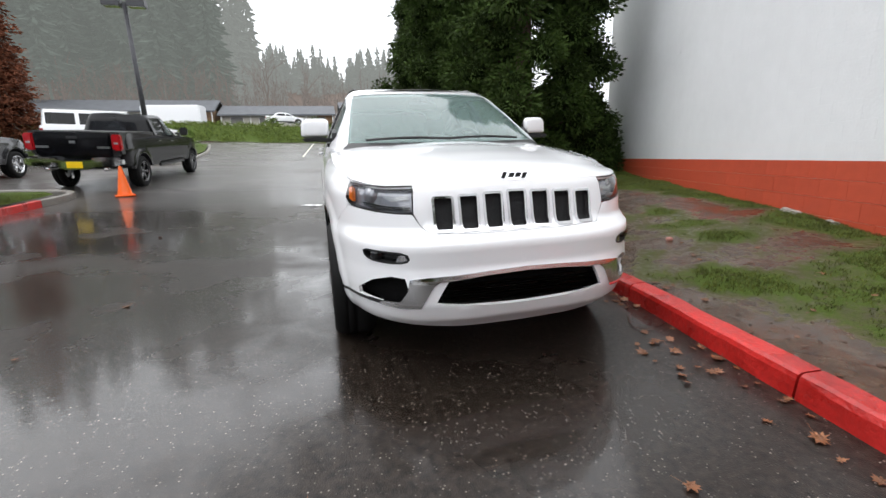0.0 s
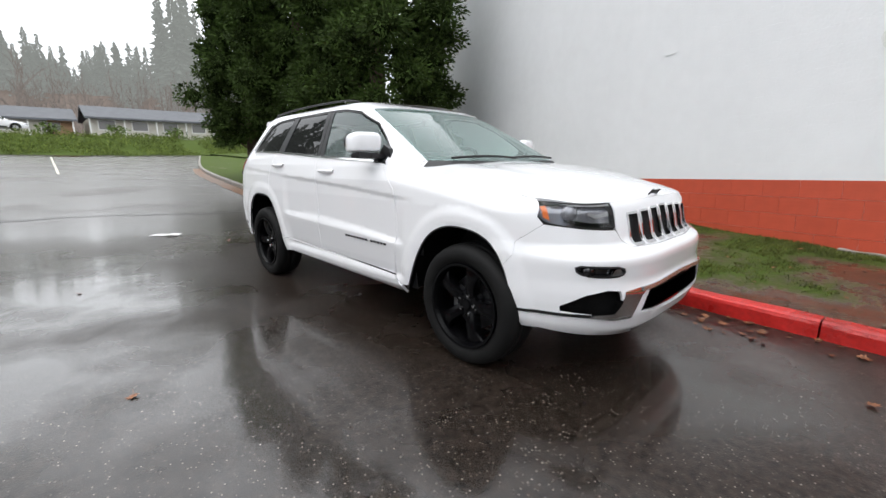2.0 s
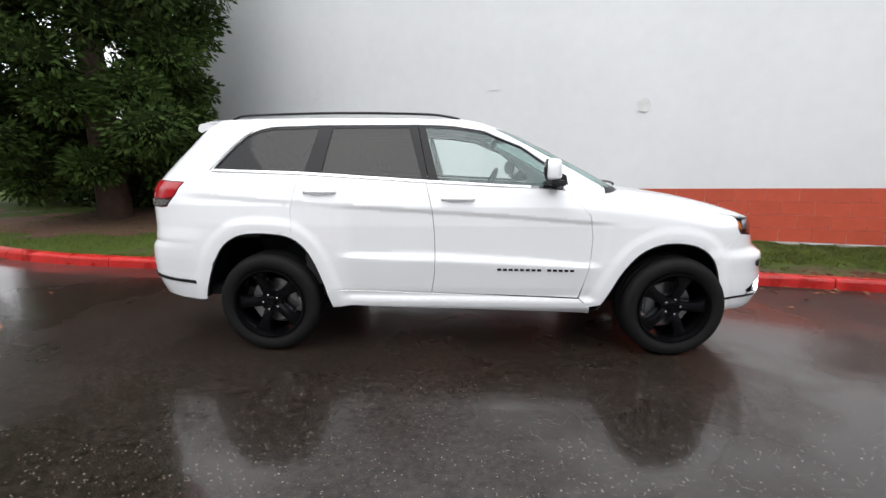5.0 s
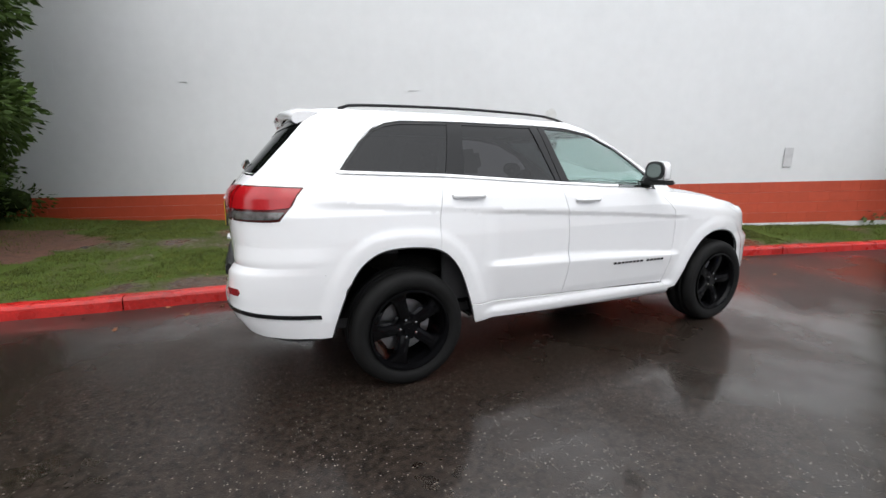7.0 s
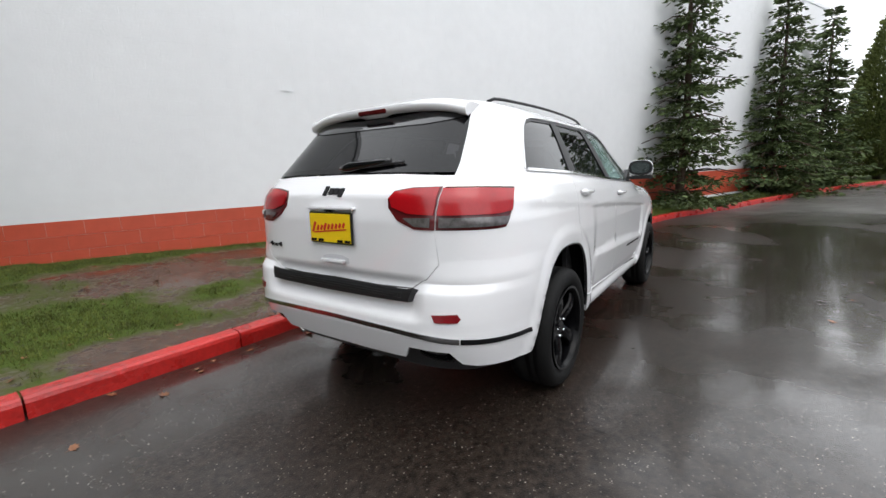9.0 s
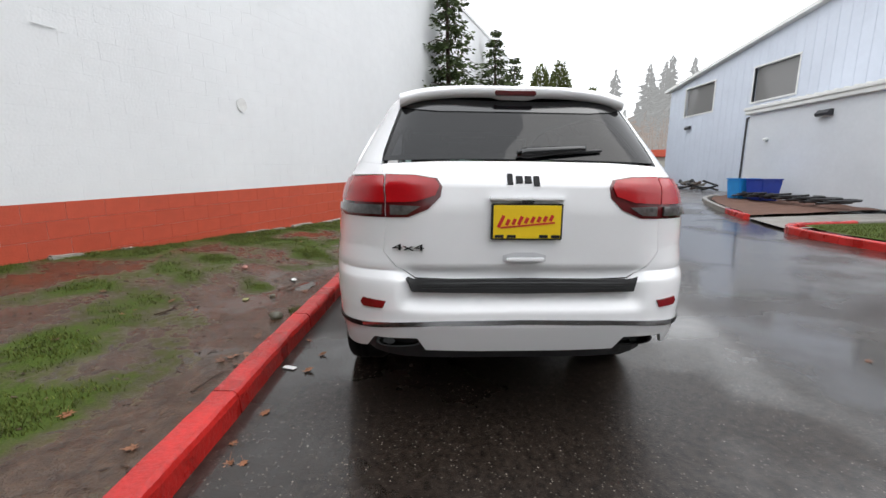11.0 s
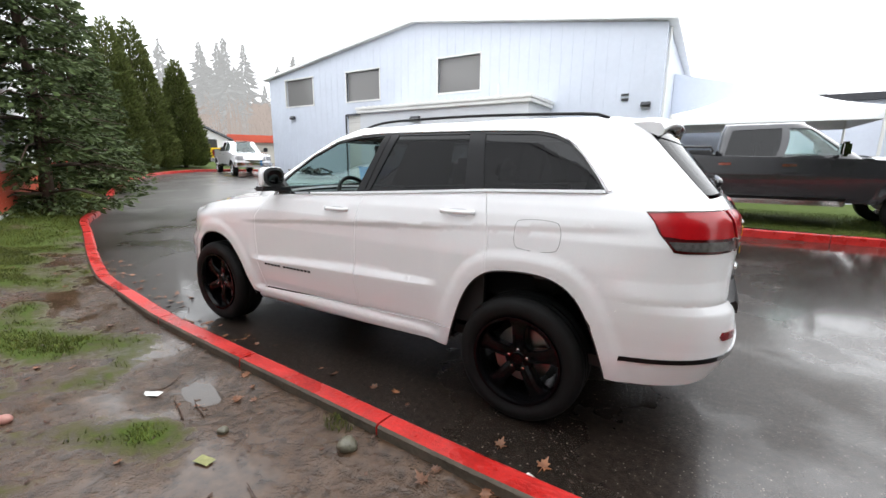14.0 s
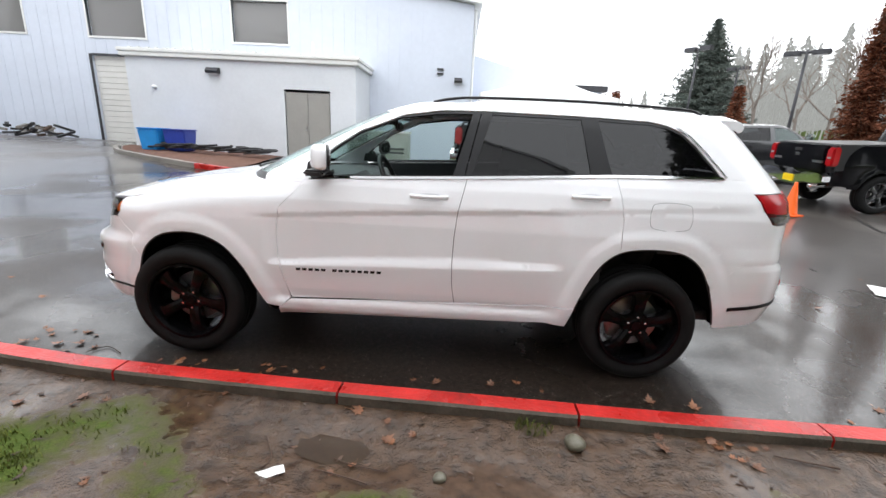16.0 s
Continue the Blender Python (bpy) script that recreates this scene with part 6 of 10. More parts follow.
# tail
hatch_r = on(br, [(0.631, 1.05), (0.634, 1.0), (0.643, 0.905), (0.583, 0.834), (0.50, 0.798), (0.25, 0.793)])
hatch_loop = on(br, [(-0.25, 0.793), (-0.50, 0.798), (-0.583, 0.834), (-0.643, 0.905), (-0.634, 1.0), (-0.631, 1.05), (-0.633, 1.15), (-0.637, 1.22), (-0.66, 1.30), (-0.4, 1.314), (0, 1.318), (0.4, 1.314), (0.66, 1.30), (0.637, 1.22), (0.633, 1.15)]) + hatch_r
hatch = panel("tailgate", BODY, hatch_loop, BODY_WHITE, car, step=0.03)
rb_half = on(br, [(0.25, 0.79), (0.50, 0.795), (0.585, 0.832), (0.645, 0.905), (0.74, 0.925)]) + on(bs, [(-2.18, 0.915), (-2.0, 0.83), (-1.842, 0.668)] + [p for p in ARCH_R if p[0] < -1.842][::-1] + [(-2.1, 0.40), (-2.28, 0.418)]) + on(br, [(0.73, 0.435), (0.69, 0.500), (0.49, 0.500), (0.45, 0.432), (0.2, 0.425)])
flip_r = [(2 * BODY.lt - u, z) for u, z in rb_half[::-1]]
panel("rear_bumper", BODY, rb_half + flip_r, BODY_WHITE, car, gap=0.0, step=0.03, zstep=0.013)
pad = on(br, [(-0.52, 0.728), (-0.545, 0.79), (-0.3, 0.795), (0, 0.798), (0.3, 0.795), (0.545, 0.79), (0.52, 0.728), (0, 0.722)])
padp = panel("step_pad", BODY, pad, BLACK_PLASTIC, car, lift=0.034, flange=0.05, gap=0, step=0.03, label="ribbed black step pad")
for z in (0.742, 0.754, 0.766, 0.778):
    strip_panel("pad_rib", BODY, on(br, [(-0.47, z), (-0.2, z + 0.003), (0.2, z + 0.003), (0.47, z)]), 0.005, BLACK_PLASTIC, padp, lift=0.038)
trim_back = on(br, [(0.0, 0.588), (0.4, 0.583), (0.62, 0.572), (0.74, 0.561)])
trim_side = on(br, [(0.745, 0.5605)]) + on(bs, [(-2.22, 0.545), (-2.1, 0.535), (-1.98, 0.528)])
for sd in (1, -1):
    strip_panel("bumper_trim", BODY, trim_back, 0.022, DARK_CHROME, car, lift=0.006, side=sd, label="smoked chrome strip across the rear bumper")
    # the chrome's dark ground reflection at the corners is painted as satin black
    strip_panel("bumper_trim", BODY, trim_side, 0.022, SATIN_BLACK, car, lift=0.006, side=sd, label="chrome strip's dark reflection, painted black round the bumper's corner")
    rf = on(br, [(0.645, 0.648), (0.63, 0.682), (0.735, 0.690), (0.748, 0.668), (0.735, 0.650)])
    panel("rear_reflector", BODY, rf, REFLECTOR, car, lift=0.006, flange=0.012, gap=0, side=sd, step=0.02, label="red bumper reflector")
    bm = bmesh.new()
    prof = chaikin([(-0.11, -0.035), (0.11, -0.035), (0.12, 0.03), (-0.10, 0.03)], 2)
    ins = [(a * 0.88, b * 0.82) for a, b in prof]
    o0 = [bm.verts.new((-2.335, (0.575 + a) * sd, 0.452 + b)) for a, b in prof]
    o1 = [bm.verts.new((-2.20, (0.575 + a) * sd, 0.452 + b)) for a, b in prof]
    i0 = [bm.verts.new((-2.335, (0.575 + a) * sd, 0.452 + b)) for a, b in ins]
    i1 = [bm.verts.new((-2.28, (0.575 + a) * sd, 0.452 + b)) for a, b in ins]
    n = len(prof)
    for k in range(n):
        bm.faces.new((o0[k], o0[(k + 1) % n], o1[(k + 1) % n], o1[k]))
        bm.faces.new((o0[k], i0[k], i0[(k + 1) % n], o0[(k + 1) % n]))
        bm.faces.new((i0[k], i1[k], i1[(k + 1) % n], i0[(k + 1) % n]))
    bm.faces.new(i1)
    bmesh.ops.recalc_face_normals(bm, faces=bm.faces)
    part("exhaust_tip", bm, GLOSS_BLACK, car)
# number plate with a dealer print in plain bars
plate = empty("rear_plate", "", "")
plate.parent = car
PX = -2.448
box_part("plate_frame", (PX, PX + 0.012, -0.162, 0.162, 0.966, 1.130), BLACK_PLASTIC, plate, bevel=0.004)
box_part("plate_sheet", (PX - 0.004, PX - 0.001, -0.152, 0.152, 0.974, 1.122), YELLOW, plate, "yellow printed sheet")
# the sheet's script stands as plain slanted strokes
for k, (y, hgt) in enumerate(((0.118, 0.058), (0.088, 0.030), (0.060, 0.028), (0.032, 0.040), (0.004, 0.028), (-0.024, 0.030), (-0.052, 0.026), (-0.080, 0.026), (-0.108, 0.028))):
    sl = Matrix.Translation((0, y, 1.036 + 0.10 * (0.118 - y) + hgt * 0.25)) @ Matrix.Rotation(radians(24), 4, "X")
    box_part("print_bar", (PX - 0.006, PX - 0.0045, -0.0075, 0.0075, -hgt / 2, hgt / 2), PLATE_RED, plate, m=sl)
under = Matrix.Translation((0, 0, 1.034)) @ Matrix.Rotation(radians(-5.5), 4, "X")
box_part("print_bar", (PX - 0.006, PX - 0.0045, -0.125, 0.120, -0.004, 0.003), PLATE_RED, plate, m=under)
for y in (-0.13, -0.075, 0.07, 0.125):
    box_part("frame_bar", (PX - 0.006, PX - 0.0045, y - 0.02, y + 0.02, 0.976, 0.99), GLOSS_BLACK, plate)
box_part("plate_light_bar", (-2.452, -2.40, -0.17, 0.17, 1.142, 1.158), BODY_WHITE, hatch, bevel=0.005)
box_part("reversing_camera", (-2.455, -2.43, -0.03, 0.03, 1.132, 1.143), GLOSS_BLACK, hatch, bevel=0.003)
box_part("latch_grip", (-2.4555, -2.43, -0.085, 0.085, 0.868, 0.885), BODY_WHITE, hatch, bevel=0.004)
# latch recess drawn flat, its shade put in as a greyer white
panel("latch_recess", BODY, chaikin(on(br, [(-0.1, 0.85), (0.1, 0.85), (0.1, 0.905), (-0.1, 0.905)]), 1), mat("recess_shade_white", (0.6, 0.6, 0.62), 0.35, var=0.02), hatch, lift=0.001, flange=0, gap=0, solid=False)
# maker's marks as plain bars, and the drive mark
for a, w, lo, hi in ((0.085, 0.024, 1.210, 1.256), (0.046, 0.030, 1.216, 1.246), (0.006, 0.030, 1.216, 1.246), (-0.034, 0.026, 1.204, 1.246)):
    panel("badge_bar", BODY, on(br, [(a, lo), (a - w, lo), (a - w, hi), (a, hi)]), SATIN_BLACK, hatch, lift=0.008, flange=0.008, gap=0, step=0.02)


def lettering(text, size, depth, material, parent, name):
    cu = bpy.data.curves.new(name, "FONT")
    cu.body, cu.size, cu.extrude, cu.align_x, cu.align_y = text, size, depth, "CENTER", "CENTER"
    tmp = new(name, cu)
    me = bpy.data.meshes.new_from_object(tmp.evaluated_get(bpy.context.evaluated_depsgraph_get()))
    bpy.data.objects.remove(tmp)
    me.materials.clear()
    me.materials.append(material)
    ob = new(name, me)
    ob.parent = parent
    return ob


q = BODY.at(*br(0.53, 0.925))
n = BODY.shade(*br(0.53, 0.925))
mark = lettering("4x4", 0.062, 0.003, SATIN_BLACK, hatch, "drive_mark")
right = Vector((-n[1], n[0], 0)).normalized()
nv = Vector(n).normalized()
upv = nv.cross(right)
mark.matrix_world = Matrix(((right.x * 1.6, upv.x * 0.66, nv.x, q[0] + n[0] * 0.004), (right.y * 1.6, upv.y * 0.66, nv.y, q[1] + n[1] * 0.004), (right.z * 1.6, upv.z * 0.66, nv.z, q[2] + n[2] * 0.004), (0, 0, 0, 1)))

# bonnet
bm = bmesh.new()
HC = [(0.66, 1.236), (0.88, 1.230), (1.14, 1.210), (1.42, 1.180), (1.7, 1.138), (1.95, 1.085), (2.05, 1.055), (2.13, 1.022), (2.16, 1.008)]
NS, NR = 26, 18
YA = 0.70
u_a, u_b = bf(YA, 1.0)[0], bs(0.70, ramp(0.70, BELT))[0]
rows = []
s_q, c_x, c_y = BODY.qf
nose_x = lambda y: BODY.xcf + (2.156 - BODY.xcf) * float(np.interp(abs(y) / ramp(1.0, BODY.w), c_y, c_x))
for i in range(NR + 1):
    f = (i / NR) ** 1.1
    u = u_a + (u_b - u_a) * f
    x_e = BODY.base(u, 1.05)[0]
    z_e = ramp(x_e, BELT) + (zf(u) - ramp(x_e, BELT)) * (1 - smooth01(0.0, 0.14, f))
    e = BODY.at(u, z_e)
    row = []
    for k in range(NS + 1):
        t = -1 + 2 * k / NS
        y = (e[1] - 0.0015) * t
        u_t = bf(YA * t, 1.0)[0]
        fr, fe = BODY.at(u_t, zf(abs(u_t))), BODY.at(u_a, zf(u_a))
        front = fr[0] - fe[0]
        xx = e[0] + (1 - f) ** 1.2 * front + f ** 1.5 * 0.30 * (1 - t * t)
        z_c = ramp(xx if i else 2.156, HC) if i else z_e + 0.002
        lip = smooth01(0, 0.12, f)
        z = e[2] + 0.0015 + (ramp(e[0] + (1 - f) ** 1.2 * (nose_x(0) - nose_x(YA)) + f ** 1.5 * 0.30, HC) - e[2]) * (1 - abs(t) ** 2.1) * (0.25 + 0.75 * lip if i else 0.0)
        z += (1 - f) ** 5 * (fr[2] - fe[2])
        if i == 0:
            z = fr[2] + 0.001
        z += 0.010 * (smooth01(0.46, 0.58, abs(y)) - smooth01(0.62, 0.80, abs(y))) * smooth01(0.1, 0.4, f)
        row.append(bm.verts.new((xx, y, z)))
    rows.append(row)
for r0, r1 in zip(rows, rows[1:]):
    for k in range(NS):
        bm.faces.new((r0[k], r0[k + 1], r1[k + 1], r1[k]))
rim = [e for e in bm.edges if e.is_boundary]
ext = bmesh.ops.extrude_edge_only(bm, edges=rim)
for vtx in [g for g in ext["geom"] if isinstance(g, bmesh.types.BMVert)]:
    vtx.co.z -= 0.02
    vtx.co.y *= 0.992
bmesh.ops.recalc_face_normals(bm, faces=bm.faces)
bonnet = part("bonnet", bm, BODY_WHITE, car, smooth=True)
md = bonnet.modifiers.new("split", "EDGE_SPLIT")
md.split_angle = radians(40)
for a, w, lo, hi in ((-0.085, 0.020, -0.006, 0.034), (-0.047, 0.027, 0.0, 0.026), (-0.009, 0.027, 0.0, 0.026), (0.029, 0.022, -0.010, 0.026)):
    bm = bmesh.new()
    add_prism(bm, [(a, lo), (a + w, lo), (a + w, hi), (a, hi)], 0, 0.005)
    ob = part("badge_bar", bm, SATIN_BLACK, bonnet)
    ob.matrix_world = Matrix.Translation((2.135, 0.03, 1.022)) @ Matrix.Rotation(radians(90), 4, "Z") @ Matrix.Rotation(radians(38), 4, "X") @ Matrix.Translation((0, -0.006, 0))

# cabin: glass, pillars, roof
ws = on(cf, [(-0.74, 1.212), (-0.4, 1.205), (0, 1.202), (0.4, 1.205), (0.74, 1.212), (0.69, 1.40), (0.618, 1.625), (0.3, 1.642), (0, 1.647), (-0.3, 1.642), (-0.618, 1.625), (-0.69, 1.40)])
wsp = panel("windscreen", CAB, ws, GLASS_SCREEN, car, lift=-0.004, flange=0, gap=0, solid=False, step=0.05, label="clear greenish windscreen")
wsp.visible_shadow = False
panel("screen_band", CAB, ws, GLOSS_BLACK, wsp, holes=[inset_loop(ws, 0.028)], lift=-0.007, flange=0, gap=0, solid=False, step=0.04, label="black ceramic band")
panel("cowl", CAB, on(cf, [(-0.80, 1.170), (0, 1.155), (0.80, 1.170), (0.75, 1.218), (0, 1.208), (-0.75, 1.218)]), BLACK_PLASTIC, car, lift=0.0, flange=0.02, gap=0, step=0.05)
for y0, y1 in ((-0.62, -0.02), (-0.05, 0.52)):
    pts = [CAB.at(*cf(y0 + (y1 - y0) * t, 1.222 + 0.012 * math.sin(t * math.pi))) + np.array((0.02, 0, 0.012)) for t in np.linspace(0, 1, 8)]
    part("wiper", add_tube(bmesh.new(), pts, 0.009, 6), BLACK_PLASTIC, car)
GLZ = on(cr, [(-0.66, 1.318), (-0.3, 1.326), (0, 1.328), (0.3, 1.326), (0.66, 1.318), (0.655, 1.36), (0.575, 1.62), (0.3, 1.655), (0, 1.66), (-0.3, 1.655), (-0.575, 1.62), (-0.655, 1.36)])
bl = panel("rear_glass", CAB, GLZ, GLASS_TINT, car, lift=-0.003, flange=0, gap=0, solid=False, step=0.05, label="dark tinted rear glass")
panel("glass_band", CAB, GLZ, GLOSS_BLACK, bl, holes=[inset_loop(GLZ, 0.03)], lift=-0.006, flange=0, gap=0, solid=False, step=0.05)
# spoiler's shade over the glass top, put in as a black panel
panel("glass_head_band", CAB, on(cr, [(-0.585, 1.60), (-0.50, 1.578), (-0.38, 1.566), (0.38, 1.566), (0.50, 1.578), (0.585, 1.60), (0.574, 1.625), (0.3, 1.655), (0, 1.66), (-0.3, 1.655), (-0.574, 1.625)]), GLOSS_BLACK, bl, lift=0.001, flange=0, gap=0, solid=False, step=0.05, label="black panel for the spoiler's shade on the glass")
DLO = [(0.64, 1.212), (-0.3, 1.256), (-1.2, 1.304), (-1.845, 1.322), (-1.785, 1.40), (-1.700, 1.50), (-1.615, 1.577), (-1.53, 1.616), (-1.43, 1.636), (-1.0, 1.650), (-0.4, 1.655), (-0.13, 1.645), (0.09, 1.612), (0.36, 1.505), (0.52, 1.395), (0.64, 1.295)]
frame_loop = on(cf, [(0.79, 1.165), (0.74, 1.212), (0.69, 1.40), (0.618, 1.625), (0.595, 1.685)]) + on(cs, [(0.0, 1.695), (-0.4, 1.70), (-1.0, 1.70), (-1.5, 1.695), (-1.75, 1.69)]) + on(cr, [(0.52, 1.69), (0.50, 1.655), (0.575, 1.62), (0.655, 1.36), (0.66, 1.318), (0.66, 1.301)]) + on(cs, [(-2.05, 1.3182), (-1.86, 1.3163)]) + on(cs, DLO[3:]) + on(cs, [(0.64, 1.212), (0.66, 1.19)])
GLS = [("front_side_glass", GLASS_CLEAR, [(0.60, 1.228), (-0.225, 1.262), (-0.335, 1.640), (-0.13, 1.630), (0.08, 1.598), (0.345, 1.492), (0.505, 1.385), (0.60, 1.30)]),
       ("rear_side_glass", GLASS_TINT, [(-0.335, 1.264), (-1.06, 1.300), (-1.005, 1.640), (-0.455, 1.645)]),
       ("quarter_glass", GLASS_TINT, [(-1.19, 1.310), (-1.822, 1.331), (-1.768, 1.40), (-1.685, 1.495), (-1.602, 1.568), (-1.52, 1.605), (-1.43, 1.623), (-1.105, 1.636)])]
PIL = [("door_pillar_trim", [(-0.225, 1.252), (-0.295, 1.255), (-0.385, 1.653), (-0.335, 1.650)]), ("door_pillar_trim", [(-0.30, 1.255), (-0.34, 1.257), (-0.46, 1.653), (-0.39, 1.653)]),
       ("rear_pillar_trim", [(-1.06, 1.295), (-1.19, 1.303), (-1.105, 1.645), (-1.0, 1.648)])]
for sd in (1, -1):
    panel("roof_side_frame", CAB, frame_loop, BODY_WHITE, car, side=sd, gap=0.0002, step=0.03)
    for nm, m, lp in GLS:
        if nm == "front_side_glass" and sd == 1:
            continue
        gl = panel(nm, CAB, on(cs, lp), m, car, lift=-0.012, flange=0, gap=-0.006, side=sd, solid=False, step=0.06, label="clear greenish glass" if m is GLASS_CLEAR else "dark tinted glass")
        if m is GLASS_CLEAR:
            gl.visible_shadow = False
    for nm, lp in PIL:
        panel(nm, CAB, on(cs, lp), DARK_TRIM, car, lift=-0.006, flange=0.01, gap=0.001, side=sd, step=0.04, label="satin black pillar trim")
    panel("window_seal", CAB, on(cs, DLO), BLACK_PLASTIC, car, holes=[inset_loop(on(cs, DLO), 0.016)], lift=-0.008, flange=0.012, gap=0, side=sd, step=0.04)
    # door mirror
    mr = empty("door_mirror", "", "")
    mr.parent = car
    bm = bmesh.new()
    bmesh.ops.create_uvsphere(bm, u_segments=24, v_segments=14, radius=1)
    for vtx in bm.verts:
        x, y, z = vtx.co
        s = lambda a, p: math.copysign(abs(a) ** p, a)
        fx = s(x, 0.6) * 0.056
        if fx < -0.028:
            fx = -0.028 + (fx + 0.028) * 0.05
        vtx.co = (0.535 + fx - 0.036 * y, sd * (0.962 + s(y, 0.45) * 0.108 - 0.012 * z), 1.345 + s(z, 0.42) * 0.070 - 0.010 * y * y)
    bmesh.ops.recalc_face_normals(bm, faces=bm.faces)
    part("mirror_shell", bm, BODY_WHITE, mr, smooth=True)
    bm = bmesh.new()
    add_prism(bm, chaikin([(-0.105, -0.06), (0.105, -0.06), (0.105, 0.06), (-0.105, 0.06)], 2), 0, 0.004, Matrix.Translation((0.488, 0.962 * sd, 1.343)) @ Matrix.Scale(0.84, 4) @ Matrix.Rotation(radians(18 * sd), 4, "Z") @ Matrix.Rotation(radians(90), 4, "Z"))
    part("mirror_glass", bm, MIRROR, mr, "dark mirror glass")
    bm = bmesh.new()
    add_prism(bm, chaikin([(-0.124, -0.074), (0.124, -0.074), (0.124, 0.074), (-0.124, 0.074)], 2), 0, 0.012, Matrix.Translation((0.502, 0.962 * sd, 1.343)) @ Matrix.Scale(0.93, 4) @ Matrix.Rotation(radians(18 * sd), 4, "Z") @ Matrix.Rotation(radians(90), 4, "Z"))
    part("mirror_rim", bm, BLACK_PLASTIC, mr)
    bm = bmesh.new()
    add_box(bm, 0.50, 0.62, 0.80 * sd, 0.96 * sd, 1.235, 1.262, bevel=0.01)
    add_prism(bm, [(0.50, 1.222), (0.68, 1.212), (0.66, 1.30), (0.60, 1.33)], 0.80 * sd, 0.835 * sd)
    add_box(bm, 0.50, 0.615, 0.87 * sd, 1.06 * sd, 1.238, 1.272, bevel=0.012)
    part("mirror_foot", bm, BLACK_PLASTIC, mr)
panel("roof_front_edge", CAB, on(cf, [(-0.618, 1.625), (-0.45, 1.635), (-0.3, 1.642), (0, 1.647), (0.3, 1.642), (0.45, 1.635), (0.618, 1.625), (0.595, 1.69), (0.3, 1.700), (0, 1.702), (-0.3, 1.700), (-0.595, 1.69)]), BODY_WHITE, car, lift=0.001, flange=0.006, gap=0, step=0.03)
# roof
bm = bmesh.new()
rows = []
us = list(np.linspace(0.02, CAB.lt - 0.02, 64))
for u in us:
    zr = 1.688 if 0.6 < u < CAB.lt - 0.5 else 1.676
    x, y, z = CAB.at(u, 1.69)
    rows.append((x, y))
rows = [r for r in rows if r[1] > 0.02]
grid = []
for x in np.linspace(0.10, -1.985, 40):
    ys = np.interp(-x, [-r[0] for r in rows], [r[1] for r in rows])
    row = []
    for k in range(21):
        t = -1 + 2 * k / 20
        crown = 0.052 * smooth01(0.13, -0.5, x) * (0.72 + 0.28 * smooth01(-2.0, -1.2, x)) if x < 0.13 else 0
        row.append(bm.verts.new((x, ys * t, 1.6885 + crown * (1 - t ** 4 * 0.9) * smooth01(-2.02, -1.80, x) - 0.005 * abs(t) ** 6)))
    grid.append(row)
for r0, r1 in zip(grid, grid[1:]):
    for k in range(20):
        bm.faces.new((r0[k], r0[k + 1], r1[k + 1], r1[k]))
bmesh.ops.recalc_face_normals(bm, faces=bm.faces)
part("roof", bm, BODY_WHITE, car, smooth=True)
for sd in (1, -1):
    pts = [(-1.78, 0.565, 1.695), (-1.72, 0.572, 1.716), (-1.5, 0.582, 1.728), (-1.0, 0.592, 1.740), (-0.5, 0.588, 1.738), (-0.25, 0.575, 1.730), (-0.15, 0.565, 1.716), (-0.08, 0.56, 1.70)]
    pts = [tuple(p) for p in curve_pts([(x, y * sd, z) for x, y, z in pts], 0.08)]
    part("roof_rail", add_tube(bmesh.new(), pts, 0.009, 8), DARK_TRIM, car, "black roof rail", smooth=True)
# spoiler
bm = bmesh.new()
rows = []
for t in np.linspace(-1, 1, 31):
    y = 0.585 * t
    drop = 0.050 * abs(t) ** 4
    tip = -2.095 + 0.05 * abs(t) ** 2.5
    zt = 1.698 - drop
    dip = 0.012 * (1 - smooth01(0.12, 0.22, abs(t)))
    sec = [(-1.90, zt + 0.018), (-1.98, zt + 0.020), (-2.03, zt + 0.010), (tip, zt - 0.012), (tip - 0.004, zt - 0.024), (tip + 0.004, zt - 0.045), (tip + 0.03, zt - 0.055 - dip), (-2.02, zt - 0.05), (-1.97, zt - 0.03)]
    rows.append([bm.verts.new((x, y, z)) for x, z in sec])
under = []
for r0, r1 in zip(rows, rows[1:]):
    for k in range(len(rows[0]) - 1):
        fc = bm.faces.new((r0[k], r0[k + 1], r1[k + 1], r1[k]))
        if k >= 6:
            fc.material_index = 1
for r in (rows[0], rows[-1]):
    bm.faces.new(r if r is rows[0] else r[::-1])
bmesh.ops.recalc_face_normals(bm, faces=bm.faces)
sp = part("rear_spoiler", bm, [BODY_WHITE, GLOSS_BLACK], car, smooth=True)
sp.modifiers.new("split", "EDGE_SPLIT").split_angle = radians(50)
box_part("brake_light", (-2.104, -2.06, -0.105, 0.105, 1.648, 1.674), TAIL_DARK, car, "dark red high brake light", bevel=0.006)
rw = empty("rear_wiper", "", "")
rw.parent = car
wp = [Vector(CAB.at(*cr(0.03 - 0.33 * t, 1.350 + 0.030 * t))) + Vector((-0.022, 0, 0)) for t in np.linspace(0, 1, 12)]
bm = bmesh.new()
rings = []
for t, p in zip(np.linspace(0, 1, 12), wp):
    k = 0.030 * min(1.0, 0.45 + 4 * t) * (1 - 0.55 * t)
    rings.append([bm.verts.new(p + Vector((-0.012 * math.cos(a), 0, k * math.sin(a)))) for a in np.linspace(0, 2 * math.pi, 9)[:-1]])
for r0, r1 in zip(rings, rings[1:]):
    for k in range(8):
        bm.faces.new((r0[k], r0[(k + 1) % 8], r1[(k + 1) % 8], r1[k]))
bm.faces.new(rings[0])
bm.faces.new(rings[-1][::-1])
bmesh.ops.recalc_face_normals(bm, faces=bm.faces)
